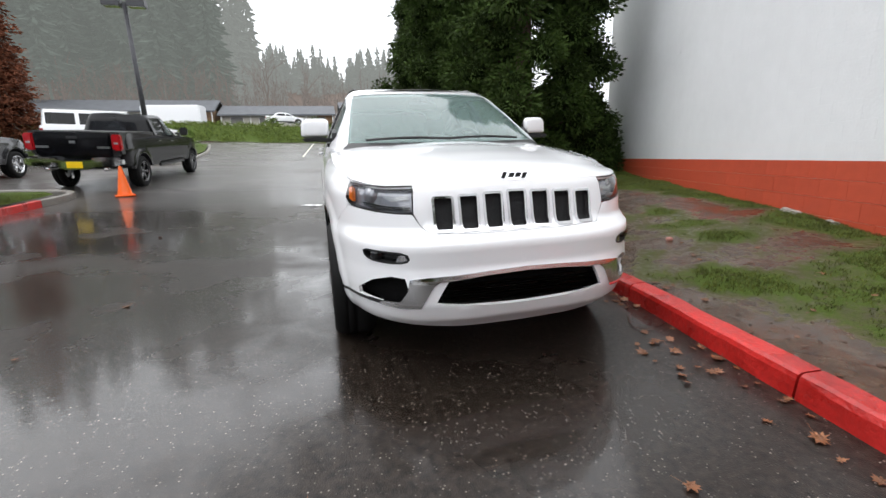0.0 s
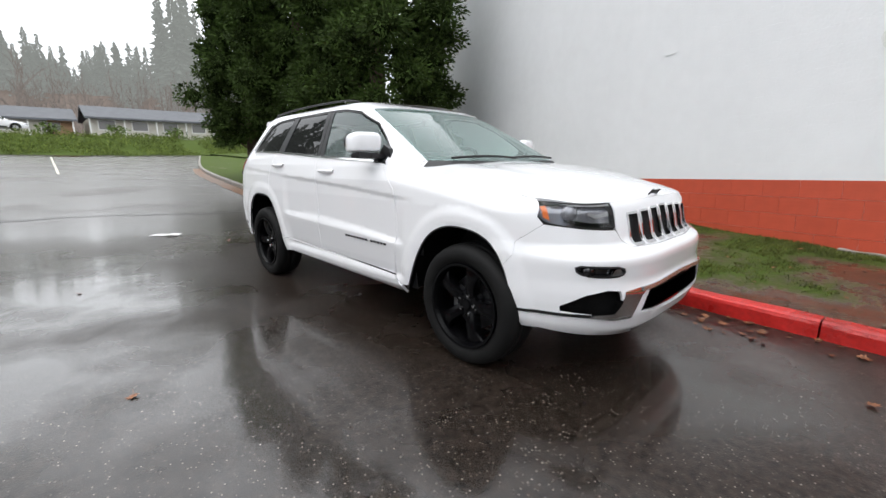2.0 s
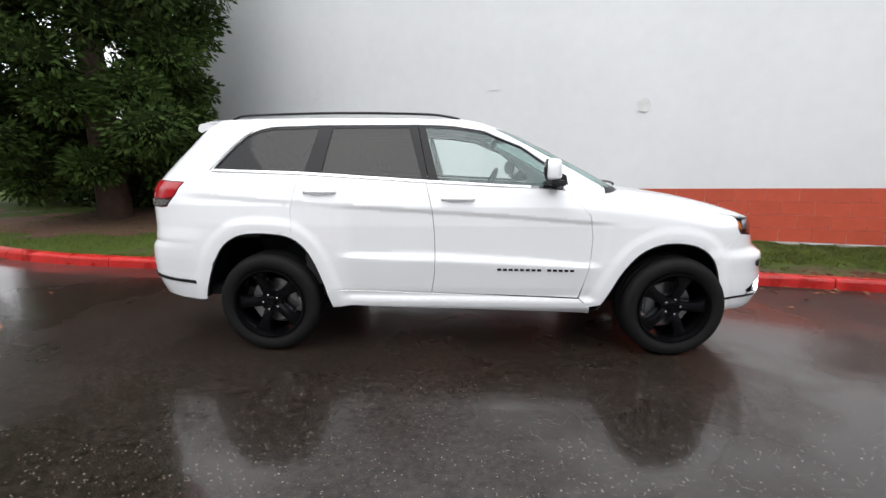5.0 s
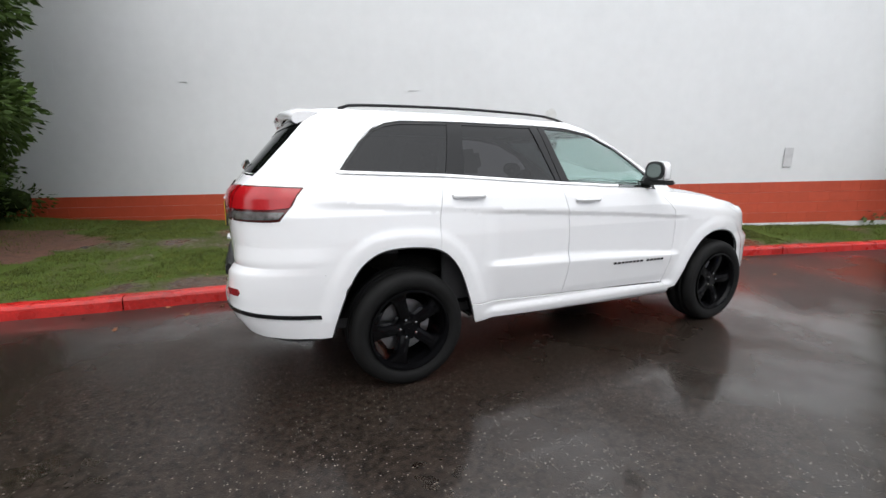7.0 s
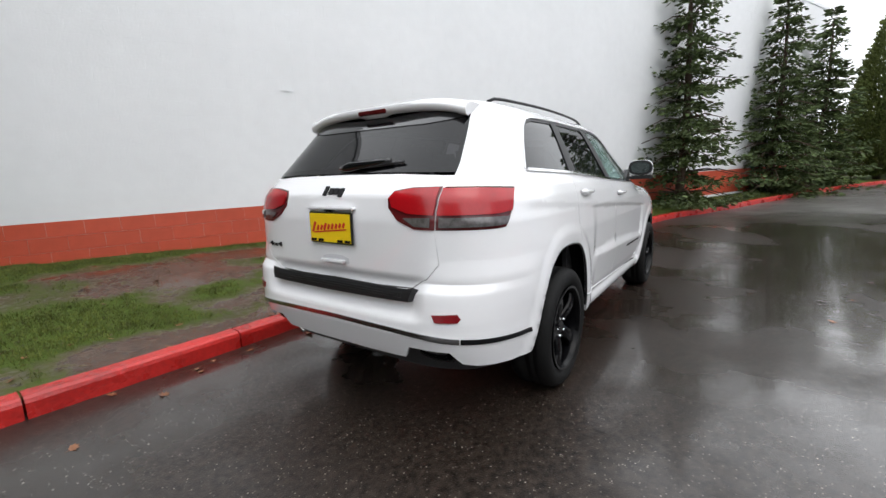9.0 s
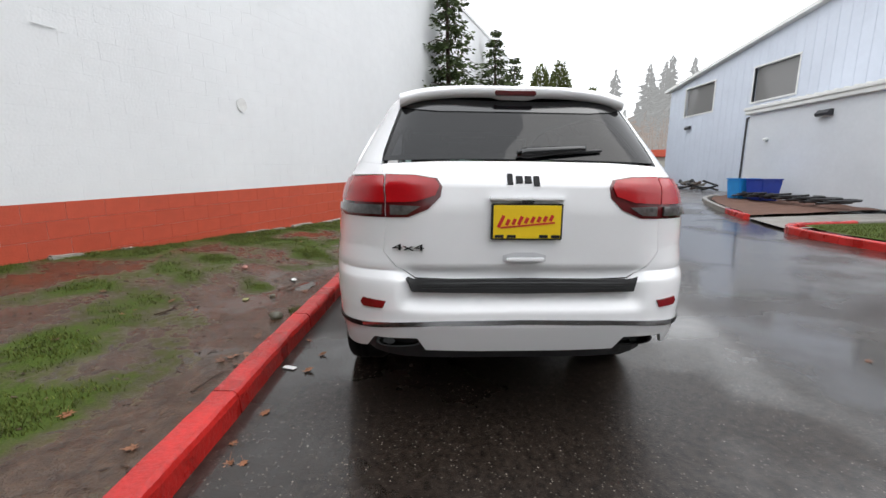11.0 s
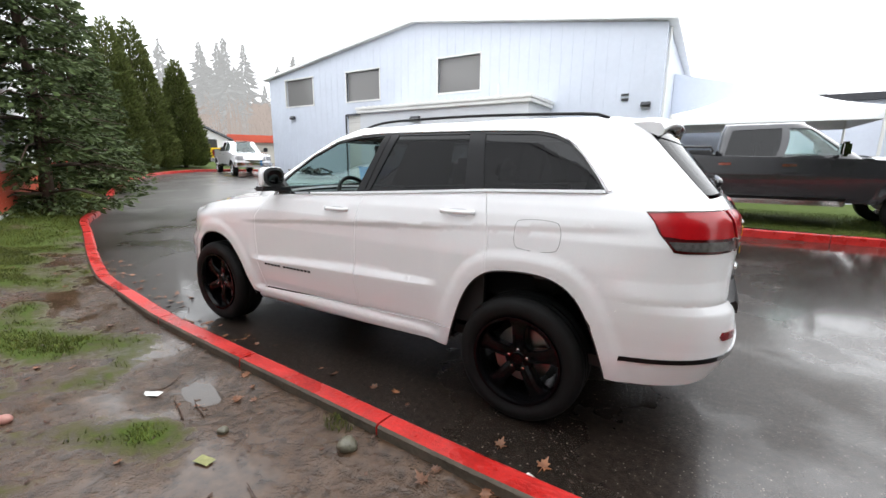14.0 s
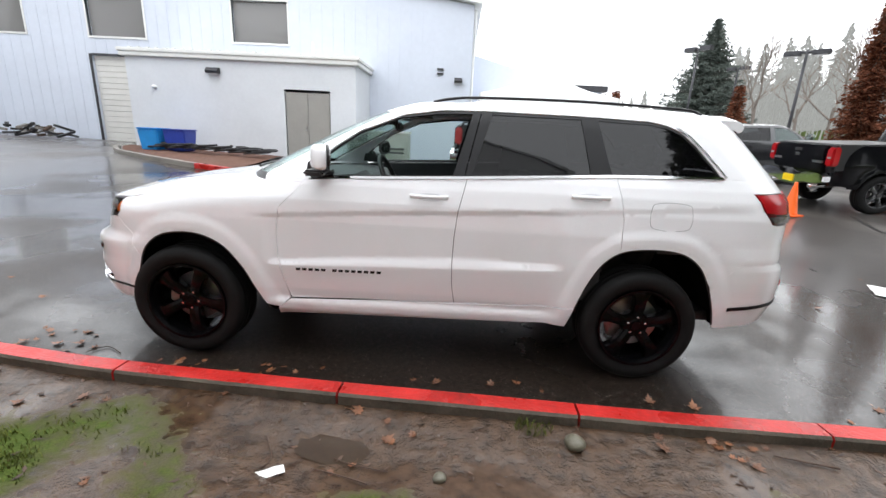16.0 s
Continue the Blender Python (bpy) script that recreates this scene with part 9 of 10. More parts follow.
BARE = mat("grey_bare_bark", (0.17, 0.145, 0.125), 0.9, var=0.2, scale=3)
for k, (x, y, h) in enumerate(((-68, -18, 13), (-70, -8, 15), (-72, 4, 11), (-68, -34, 13), (-71, -26, 14), (-67, -13, 12), (-69, -22, 13), (-73, -3, 12), (-70, -30, 12), (-68, -40, 13))):
    bare_tree("bare_tree", "leafless grey-brown tree in the mist behind the terrace", x, y, h, 200 + k, FAR_BARE, 3.5)
for k, (x, y, h) in enumerate(((-30, -32, 12), (-34, -38, 12), (-38, -30, 11), (-44, -36, 13), (-31, -46, 12), (-40, -42, 14), (-27, -38, 12), (-36, -45, 13), (-48, -46, 15))):
    bare_tree("bare_tree", "leafless grey tree beyond the car park", x, y, h, 220 + k, BARE, 1.2)

# ---------------------------------------------------------------- far woods
def woods(name, label, spots, material, seed):
    """Far conifers in one sheet of woods: stems with tiers of ragged boughs."""
    rng = random.Random(seed)
    v, f = [], []
    for x, y, z, h, r in spots:
        tiers = 34
        bare = rng.uniform(0.10, 0.34)
        k = len(v)
        v += [(x - 0.010 * h, y, z), (x + 0.010 * h, y, z), (x, y, z + h), (x, y + 0.010 * h, z)]
        f += [(k, k + 1, k + 2), (k + 1, k + 3, k + 2), (k + 3, k, k + 2)]
        for t in range(tiers):
            g = t / tiers
            zz = z + h * (bare + (1 - bare) * g)
            rr = r * (1 - g) ** 0.75 * rng.uniform(0.6, 1.2) + 0.10
            for b in range(12):
                if rng.random() < 0.16:
                    continue
                a = 2 * math.pi * b / 12 + rng.random() * 0.9
                rad = rr * rng.uniform(0.45, 1.25)
                wd = rr * rng.uniform(0.07, 0.16)
                dx, dy = math.cos(a), math.sin(a)
                k = len(v)
                dz = -rad * rng.uniform(0.05, 0.55)
                zr = zz + 0.02 * h * rng.uniform(0.2, 1.2)
                v += [(x, y, zr), (x + dx * rad * 0.6 - dy * wd, y + dy * rad * 0.6 + dx * wd, zz + dz * 0.7), (x + dx * rad, y + dy * rad, zz + dz), (x + dx * rad * 0.6 + dy * wd, y + dy * rad * 0.6 - dx * wd, zz + dz * 0.7), (x + dx * rad * 0.55, y + dy * rad * 0.55, zz + dz * 0.5 - 0.020 * h)]
                f += [(k, k + 1, k + 2), (k, k + 2, k + 3), (k, k + 2, k + 4)]
    ob = mesh_ob(name, v, f, material)
    return tagged(ob, label, "woods", kind="structure")


rng = random.Random(77)
eye = Vector((2.0, -2.0, 1.2))


def spots(az0, az1, dist, count, el, base, var=0.25, rr=0.16):
    out = []
    for k in range(count):
        a = radians(az0 + (az1 - az0) * (k + rng.random()) / count)
        d = dist * rng.uniform(0.9, 1.15)
        top = d * math.tan(radians(el if not callable(el) else el(math.degrees(a))))
        h = max(3.0, (top - base + 1.2) * rng.uniform(1 - var, 1 + var * 0.5))
        out.append((eye.x + d * math.cos(a), eye.y + d * math.sin(a), base, h, h * rr))
    return out


# the mist on these trees is only their materials' pale emission
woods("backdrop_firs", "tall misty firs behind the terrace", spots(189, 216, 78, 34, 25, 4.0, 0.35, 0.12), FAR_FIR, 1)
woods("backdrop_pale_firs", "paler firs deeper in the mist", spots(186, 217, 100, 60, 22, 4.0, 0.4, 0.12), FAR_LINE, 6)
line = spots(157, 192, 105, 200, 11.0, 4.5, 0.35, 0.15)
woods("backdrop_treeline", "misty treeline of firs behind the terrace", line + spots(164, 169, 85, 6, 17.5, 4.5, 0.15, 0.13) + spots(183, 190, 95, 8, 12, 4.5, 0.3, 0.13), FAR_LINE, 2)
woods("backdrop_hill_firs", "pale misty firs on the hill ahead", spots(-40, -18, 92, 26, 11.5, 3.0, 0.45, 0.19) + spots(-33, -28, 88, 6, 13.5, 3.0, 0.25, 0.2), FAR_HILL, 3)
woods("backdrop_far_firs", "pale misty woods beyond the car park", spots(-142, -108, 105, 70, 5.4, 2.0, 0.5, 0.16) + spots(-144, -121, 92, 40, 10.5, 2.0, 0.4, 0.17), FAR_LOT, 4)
v, f = [], []


def brush(az0, az1, dist, el, base, material, label, seed):
    """A misty slope of bare brushwood: a rough rising sheet far behind the rest."""
    v, f = [], []
    n, m = 60, 8
    for i in range(n + 1):
        a = radians(az0 + (az1 - az0) * i / n)
        for j in range(m + 1):
            d = dist + 14 * j / m
            e = math.tan(radians(el * (1 + 0.16 * noise.noise(Vector((i * 0.4, seed, 0)))))) * dist
            z = base + (e - base) * smooth01(0, 1, j / m) + 0.8 * noise.noise(Vector((i * 0.9, j * 1.3, seed)))
            v.append((eye.x + d * math.cos(a), eye.y + d * math.sin(a), z))
    for i in range(n):
        for j in range(m):
            k = i * (m + 1) + j
            f.append((k, k + 1, k + m + 2, k + m + 1))
    return tagged(mesh_ob("backdrop_brush", v, f, material, smooth=True), label, "woods", kind="structure")


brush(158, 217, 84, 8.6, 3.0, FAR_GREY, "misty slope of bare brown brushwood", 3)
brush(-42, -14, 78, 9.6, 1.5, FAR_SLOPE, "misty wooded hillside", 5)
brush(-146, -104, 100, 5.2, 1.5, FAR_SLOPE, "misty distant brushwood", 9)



def thicket(az0, az1, d0, d1, count, base, h0, h1, material, label, seed):
    """Bare saplings in the mist before the firs: thin stems with rising twigs, as one mass."""
    rg = random.Random(seed)
    v, f = [], []

    def sliver(a, b, w):
        k = len(v)
        side = Vector((-(b - a).y - 0.01, (b - a).x, 0.02)).normalized() * w
        v.extend([tuple(a - side), tuple(a + side), tuple(b)])
        f.append((k, k + 1, k + 2))

    for _ in range(count):
        az, d = radians(rg.uniform(az0, az1)), rg.uniform(d0, d1)
        foot = Vector((eye.x + d * math.cos(az), eye.y + d * math.sin(az), base))
        h = rg.uniform(h0, h1)
        top = foot + Vector((rg.gauss(0, 0.05), rg.gauss(0, 0.05), 1)) * h
        sliver(foot, top, 0.09)
        for _ in range(16):
            g = rg.uniform(0.22, 0.95)
            a = foot.lerp(top, g)
            t = rg.random() * 6.283
            L = h * rg.uniform(0.12, 0.30) * (1.15 - g)
            b = a + Vector((math.cos(t) * L, math.sin(t) * L, L * rg.uniform(0.5, 1.5)))
            sliver(a, b, 0.045)
            sliver(a.lerp(b, 0.5), a.lerp(b, 0.5) + Vector((rg.gauss(0, 0.4), rg.gauss(0, 0.4), 0.8)) * L * 0.6, 0.035)
    return tagged(mesh_ob("backdrop_thicket", v, f, material), label, "woods", kind="structure")


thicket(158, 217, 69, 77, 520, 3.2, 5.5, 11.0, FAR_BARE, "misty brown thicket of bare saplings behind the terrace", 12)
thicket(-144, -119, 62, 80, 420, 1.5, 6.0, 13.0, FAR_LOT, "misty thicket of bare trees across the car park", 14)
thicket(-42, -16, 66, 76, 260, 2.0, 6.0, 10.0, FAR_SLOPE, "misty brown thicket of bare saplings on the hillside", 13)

# ---------------------------------------------------------------- terrace of low houses
def terrace(x, y0, y1, zb, zt, seed):
    t = empty("terrace_house", "long low tan-brick house with a grey shingled roof", "house", group="terrace houses", kind="structure")
    L = y1 - y0
    box_part("wall", (x - 7, x, y0, y1, zb - 2.6, zb + (zt - zb) * 0.52), CREAM, t)
    box_part("brick_end", (x - 7.05, x + 0.06, y1 - 2.0, y1 + 0.06, zb - 2.6, zb + (zt - zb) * 0.62), BRICK_TAN, t)
    bm = bmesh.new()
    ze = zb + (zt - zb) * 0.50
    add_prism(bm, [(x + 0.9, ze), (x - 3.5, zt), (x - 7.9, ze), (x - 7.9, ze + 0.18), (x - 3.5, zt + 0.22), (x + 0.9, ze + 0.2)], y0 - 0.4, y1 + 0.4)
    part("roof", bm, ROOFING, t)
    n = int(L / 3.0)
    for k in range(n):
        yy = y0 + (k + 0.5) * L / n
        w = empty("window", "", "")
        w.parent = t
        box_part("window_frame", (x, x + 0.06, yy - 0.8, yy + 0.8, zb + 0.35, zb + (zt - zb) * 0.48), TRIM_WHITE, w)
        box_part("pane", (x + 0.062, x + 0.07, yy - 0.72, yy + 0.72, zb + 0.43, zb + (zt - zb) * 0.45), GLASS_PANE, w)
    for k in range(n + 1):
        yy = y0 + k * L / n
        box_part("porch_post", (x + 0.6, x + 0.72, yy - 0.06, yy + 0.06, zb - 0.2, ze + 0.02), TRIM_WHITE, t)
    return t


terrace(-58, -62, -37, 4.4, 7.7, 1)
terrace(-58, -36, -13.6, 4.4, 7.6, 1)
terrace(-58, -12.6, 1.2, 4.1, 6.9, 2)
terrace(-58, 2.6, 24, 4.4, 7.4, 3)
trailer = empty("cargo_trailer", "white box trailer parked below the houses", "trailer")
box_part("box", (-3.0, 3.0, -1.2, 1.2, 0.6, 2.6), BODY_WHITE, trailer, bevel=0.12)
for x in (-0.5, 0.5):
    for y in (-1.1, 1.1):
        w = part("wheel", add_lathe(bmesh.new(), [(0.001, 0.1), (0.2, 0.1), (0.33, 0.08), (0.33, -0.08), (0.001, -0.1)], 18), RUBBER, trailer)
        w.location = (x, y, 0.33)
bm = add_tube(bmesh.new(), [(3.0, 0, 0.6), (4.2, 0, 0.5)], 0.06)
part("drawbar", bm, DARK_METAL, trailer)
trailer.matrix_basis = Matrix.Translation((-52.4, -16.4, 3.7)) @ Matrix.Rotation(radians(86), 4, "Z")

# ---------------------------------------------------------------- traffic cone
def traffic_cone(x, y, h=0.54):
    c = empty("traffic_cone", "plain orange plastic traffic cone on the wet asphalt", "traffic cone")
    bm = add_lathe(bmesh.new(), [(0.150, 0.03), (0.138, 0.06), (0.030, h - 0.02), (0.026, h), (0.018, h), (0.012, h - 0.05), (0.001, h - 0.06)], 28)
    body = part("cone_body", bm, ORANGE, c, smooth=True)
    body.matrix_basis = Matrix.Rotation(radians(90), 4, "X")
    bm = bmesh.new()
    add_box(bm, -0.19, 0.19, -0.19, 0.19, 0.0, 0.032, bevel=0.012)
    part("base_plate", bm, ORANGE, c)
    c.location = (x, y, ground_z(x, y) + 0.004)
    c.rotation_euler = (0, 0, 0.4)
    return c


traffic_cone(-7.0, -5.25, 0.67)

# ---------------------------------------------------------------- grass blades on the verge
def grass_blades(name, label, spots_, h0, h1, lean=0.5, seed=5):
    """Single blades, each one narrow bent strip."""
    rg = np.random.default_rng(seed)
    p = np.array(spots_)
    n = len(p)
    a = rg.random(n) * 2 * math.pi
    h = rg.uniform(h0, h1, n)
    w = rg.uniform(0.0015, 0.0035, n)
    ld = rg.random(n) * 2 * math.pi
    l = h * rg.uniform(0.2, 1.0, n) * lean
    sx, sy = np.cos(a) * w, np.sin(a) * w
    lx, ly = np.cos(ld) * l, np.sin(ld) * l
    z = np.zeros(n)
    base = p + np.stack([z, z, z - 0.004], 1)
    mid = p + np.stack([lx * 0.35, ly * 0.35, h * 0.6], 1)
    tip = p + np.stack([lx, ly, h], 1)
    s = np.stack([sx, sy, z], 1)
    v = np.stack([base - s, base + s, mid + s * 0.8, mid - s * 0.8, tip], 1).reshape(-1, 3)
    k = np.arange(n) * 5
    f = np.concatenate([np.stack([k, k + 1, k + 2], 1), np.stack([k, k + 2, k + 3], 1), np.stack([k + 3, k + 2, k + 4], 1)]).tolist()
    ob = mesh_ob(name, v.tolist(), f, BLADE)
    return tagged(ob, label, "grass", kind="stuff")


def blade_spots(count, x0, x1, seed, thr=0.50):
    rg = random.Random(seed)
    idx = [i for i, p in enumerate(KERB) if x0 < p.x < x1]
    out = []
    for _ in range(count):
        i = rg.choice(idx[:-1])
        f = rg.random() * 0.99
        q, n, reach = verge_rows[i]
        if reach * f > 5.5:
            continue
        q2 = q + (KERB[i + 1] - KERB[i]) * rg.random() + n * reach * f
        g = grass_amount(q2, f) + 0.30 * noise.noise(q2 * 7.0)
        if g < thr + 0.45 * rg.random():
            continue
        out.append((q2.x, q2.y, verge_z(q2, f, reach) + 0.001))
    return out


grass_blades("grass", "short wet grass in patches on the muddy strip", blade_spots(300000, -5.0, 6.0, 3, 0.52), 0.010, 0.030, 1.2)
grass_blades("grass", "wet grass along the lawn strip further off", blade_spots(42000, -14.0, -5.0, 4) + blade_spots(30000, 6.0, 16.0, 6), 0.02, 0.045)
rg = random.Random(8)
isl = []
for _ in range(30000):
    x = rg.uniform(-6.6, 3.5)
    front = np.interp(x, [-7.0, -6.6, -5.2, -2, 0.5, 2.6, 3.7], [-6.75, -6.36, -6.46, -6.6, -6.6, -6.7, -7.1]) - 0.04
    y = front - 2.6 * rg.random() ** 1.3
    isl.append((x, y, ground_z(x, y) + 0.115))
grass_blades("grass", "wet green grass of the kerbed island", isl, 0.02, 0.05, seed=9)


def tuft(x, y, r, n, h, label):
    rg = random.Random(int(x * 100) + 900)
    i = min(range(len(KERB)), key=lambda k: (verge_rows[k][0].x - x) ** 2 + (verge_rows[k][0].y - y) ** 2)
    q, nn, reach = verge_rows[i]
    out = []
    for _ in range(n):
        a, d = rg.random() * 6.283, r * rg.random() ** 0.5
        p = Vector((x + d * math.cos(a), y + d * math.sin(a) * 0.7, 0))
        f = max(0.0, (p - q).dot(nn) / reach)
        out.append((p.x, p.y, verge_z(p, f, reach)))
    return grass_blades("grass_tuft", label, out, h * 0.5, h, 0.9, seed=n)


def verge_height(x, y):
    i = min(range(len(KERB)), key=lambda k: (verge_rows[k][0].x - x) ** 2 + (verge_rows[k][0].y - y) ** 2)
    q, nn, reach = verge_rows[i]
    d = (Vector((x, y, 0)) - q).dot(nn)
    if d < -KERB_W + 0.01:
        return ground_z(x, y)
    if d < 0.0:
        return ground_z(x, y) + KERB_H
    return verge_z(Vector((x, y, 0)), d / reach, reach)


def needle_bed(cx, cy, rx, ry, seed):
    """An uneven bed of fallen brown needles over the lawn."""
    bm = bmesh.new()
    hub = bm.verts.new((cx, cy, verge_height(cx, cy) + 0.012))
    prev = None
    n, rings = 40, 7
    for k in range(1, rings + 1):
        ring = []
        for i in range(n):
            a = 2 * math.pi * i / n
            d = Vector((math.cos(a), math.sin(a), seed))
            w = (k / rings) * (1 + 0.30 * noise.noise(d * 1.6) + 0.16 * noise.noise(d * 5.0))
            x, y = cx + rx * w * math.cos(a), cy + ry * w * math.sin(a)
            ring.append(bm.verts.new((x, y, verge_height(x, y) + 0.012 - 0.016 * (k == rings))))
        for i in range(n):
            j = (i + 1) % n
            bm.faces.new((hub, ring[i], ring[j]) if prev is None else (prev[i], ring[i], ring[j], prev[j]))
        prev = ring
    tagged(part("needle_litter", bm, MULCH, smooth=True), "brown fallen needles under the dark evergreens", "needle litter", kind="structure")


needle_bed(-7.0, 4.35, 2.7, 1.45, 3)
needle_bed(-12.0, 4.6, 2.4, 1.2, 8)
tuft(-0.72, 1.56, 0.10, 150, 0.045, "small bright grass tuft behind the kerb")

# ---------------------------------------------------------------- fallen leaves, twigs, stones, litter
def leaf_mesh(seed):
    """A dry lobed leaf with a curled blade and a stalk."""
    rg = random.Random(seed)
    outline = []
    lobes = [(0.0, 1.0), (0.30, 0.55), (0.62, 0.92), (0.95, 0.48), (1.35, 0.80), (1.75, 0.36), (2.35, 0.52), (2.9, 0.14)]
    for a, r in lobes:
        outline.append((a, r * rg.uniform(0.8, 1.1)))
    ring = [(math.pi / 2 - a, r) for a, r in outline] + [(math.pi / 2 + a, r * rg.uniform(0.85, 1.1)) for a, r in outline[:0:-1]]
    s = 0.055
    curl = rg.uniform(0.7, 2.0)
    z = lambda x, y: 0.012 * curl * ((x / s) ** 2 * 0.7 + (y / s) ** 2 * 0.5) + 0.006 * math.sin(3 * x / s + seed)
    v = [(0, 0, 0.004)]
    for fr in (0.5, 1.0):
        for a, r in ring:
            x, y = s * r * fr * math.cos(a), s * r * fr * math.sin(a)
            v.append((x, y, z(x, y) + 0.004))
    n = len(ring)
    f = [(0, 1 + k, 1 + (k + 1) % n) for k in range(n)] + [(1 + k, 1 + n + k, 1 + n + (k + 1) % n, 1 + (k + 1) % n) for k in range(n)]
    k = len(v)
    v += [(-0.001, -s * 0.1, 0.004), (0.0015, -s * 0.1, 0.004), (0.004, -s * 1.25, 0.008), (0.0025, -s * 1.25, 0.008)]
    f.append((k, k + 1, k + 2, k + 3))
    me = bpy.data.meshes.new("fallen_leaf")
    me.from_pydata(v, [], f)
    me.materials.append(FALLEN)
    return me


LEAVES = [leaf_mesh(s) for s in (1, 2, 3, 4, 5)]
rg = random.Random(21)
drops = []
for _ in range(46):
    i = rg.choice([k for k, p in enumerate(KERB) if 0.9 < p.x < 5.5])
    q, n, reach = verge_rows[i]
    w = q + n * reach * rg.random() ** 1.2 * 0.85
    drops.append((w.x, w.y, "on the muddy lawn strip"))
for _ in range(36):
    i = rg.choice([k for k, p in enumerate(KERB) if -3.6 < p.x < 1.6])
    q, n, reach = verge_rows[i]
    w = q + n * min(reach, 2.4) * rg.random() ** 1.4
    drops.append((w.x, w.y, "on the muddy lawn strip"))
for _ in range(84):
    i = rg.choice([k for k, p in enumerate(KERB) if 0.9 < p.x < 5.0])
    q, n, reach = verge_rows[i]
    w = q - n * (KERB_W + 0.02 + 0.26 * rg.random() ** 2)
    drops.append((w.x, w.y, "in the gutter by the red kerb"))
for _ in range(20):
    i = rg.choice([k for k, p in enumerate(KERB) if -6.5 < p.x < 1.0])
    q, n, reach = verge_rows[i]
    w = q - n * (KERB_W + 0.03 + 0.30 * rg.random())
    drops.append((w.x, w.y, "in the gutter by the red kerb"))
for cx, cy, n, where in ((-1.72, 1.62, 9, "on the muddy lawn strip"), (2.45, 0.80, 8, "on the wet asphalt"), (0.05, 1.68, 5, "on the muddy lawn strip"), (1.5, 1.05, 6, "in the gutter by the red kerb"), (0.9, 1.10, 6, "in the gutter by the red kerb")):
    for _ in range(n):
        drops.append((cx + rg.gauss(0, 0.10), cy + rg.gauss(0, 0.05), where))
for x, y in ((2.9, -1.1), (1.4, -2.7), (0.6, -2.45), (-1.8, -2.5), (-2.2, -3.1), (-4.4, 0.4), (-3.9, -0.6), (-3.4, 0.9), (-2.9, 1.1), (3.9, -0.2), (3.2, 0.2), (3.6, 0.5), (4.3, 0.35), (-0.85, 1.12), (-0.55, 1.08), (-5.2, -1.6), (2.3, -3.0)):
    drops.append((x, y, "on the wet asphalt"))
for k, (x, y, where) in enumerate(drops):
    me = LEAVES[k % 5]
    ob = new("fallen_leaf", me)
    tagged(ob, "brown curled wet leaf lying " + where, "fallen leaf", group="fallen leaves")
    ob.matrix_world = Matrix.Translation((x, y, verge_height(x, y) + 0.002)) @ Matrix.Rotation(rg.random() * 6.283, 4, "Z") @ Matrix.Rotation(rg.uniform(-0.25, 0.25), 4, "X") @ Matrix.Scale(rg.uniform(0.45, 1.05), 4)
bits_v, bits_f = [], []
for _ in range(1500):
    i = rg.choice([k for k, p in enumerate(KERB) if -4.0 < p.x < 5.0])
    q, n, reach = verge_rows[i]
    w = q + n * min(reach, 3.2) * rg.random()
    z = verge_height(w.x, w.y) + 0.003
    a, L = rg.random() * 6.283, rg.uniform(0.008, 0.035)
    k = len(bits_v)
    c, s = math.cos(a), math.sin(a)
    bits_v += [(w.x, w.y, z), (w.x + c * L - s * 0.3 * L, w.y + s * L + c * 0.3 * L, z + 0.003), (w.x + c * 1.4 * L, w.y + s * 1.4 * L, z + 0.005), (w.x + c * L * 0.8 + s * 0.3 * L, w.y + s * L * 0.8 - c * 0.3 * L, z)]
    bits_f.append((k, k + 1, k + 2, k + 3))
tagged(mesh_ob("leaf_litter", bits_v, bits_f, island_tint(mat("leaf_scraps", (0.055, 0.027, 0.015), 0.6, var=0.3, scale=20), 0.7)), "small dark scraps of rotten leaves on the mud", "leaf litter", kind="stuff")


def stone(x, y, r, label, material=None, squash=0.7, seed=1):
    bm = bmesh.new()
    bmesh.ops.create_icosphere(bm, subdivisions=3, radius=r)
    for q in bm.verts:
        q.co *= 1 + 0.22 * noise.noise(q.co / r * 0.9 + Vector((seed, 0, 0)))
        q.co.z *= squash
    ob = part("stone", bm, material or STONE, smooth=True)
    tagged(ob, label, "stone")
    ob.location = (x, y, verge_height(x, y) + r * squash * 0.55)
    return ob


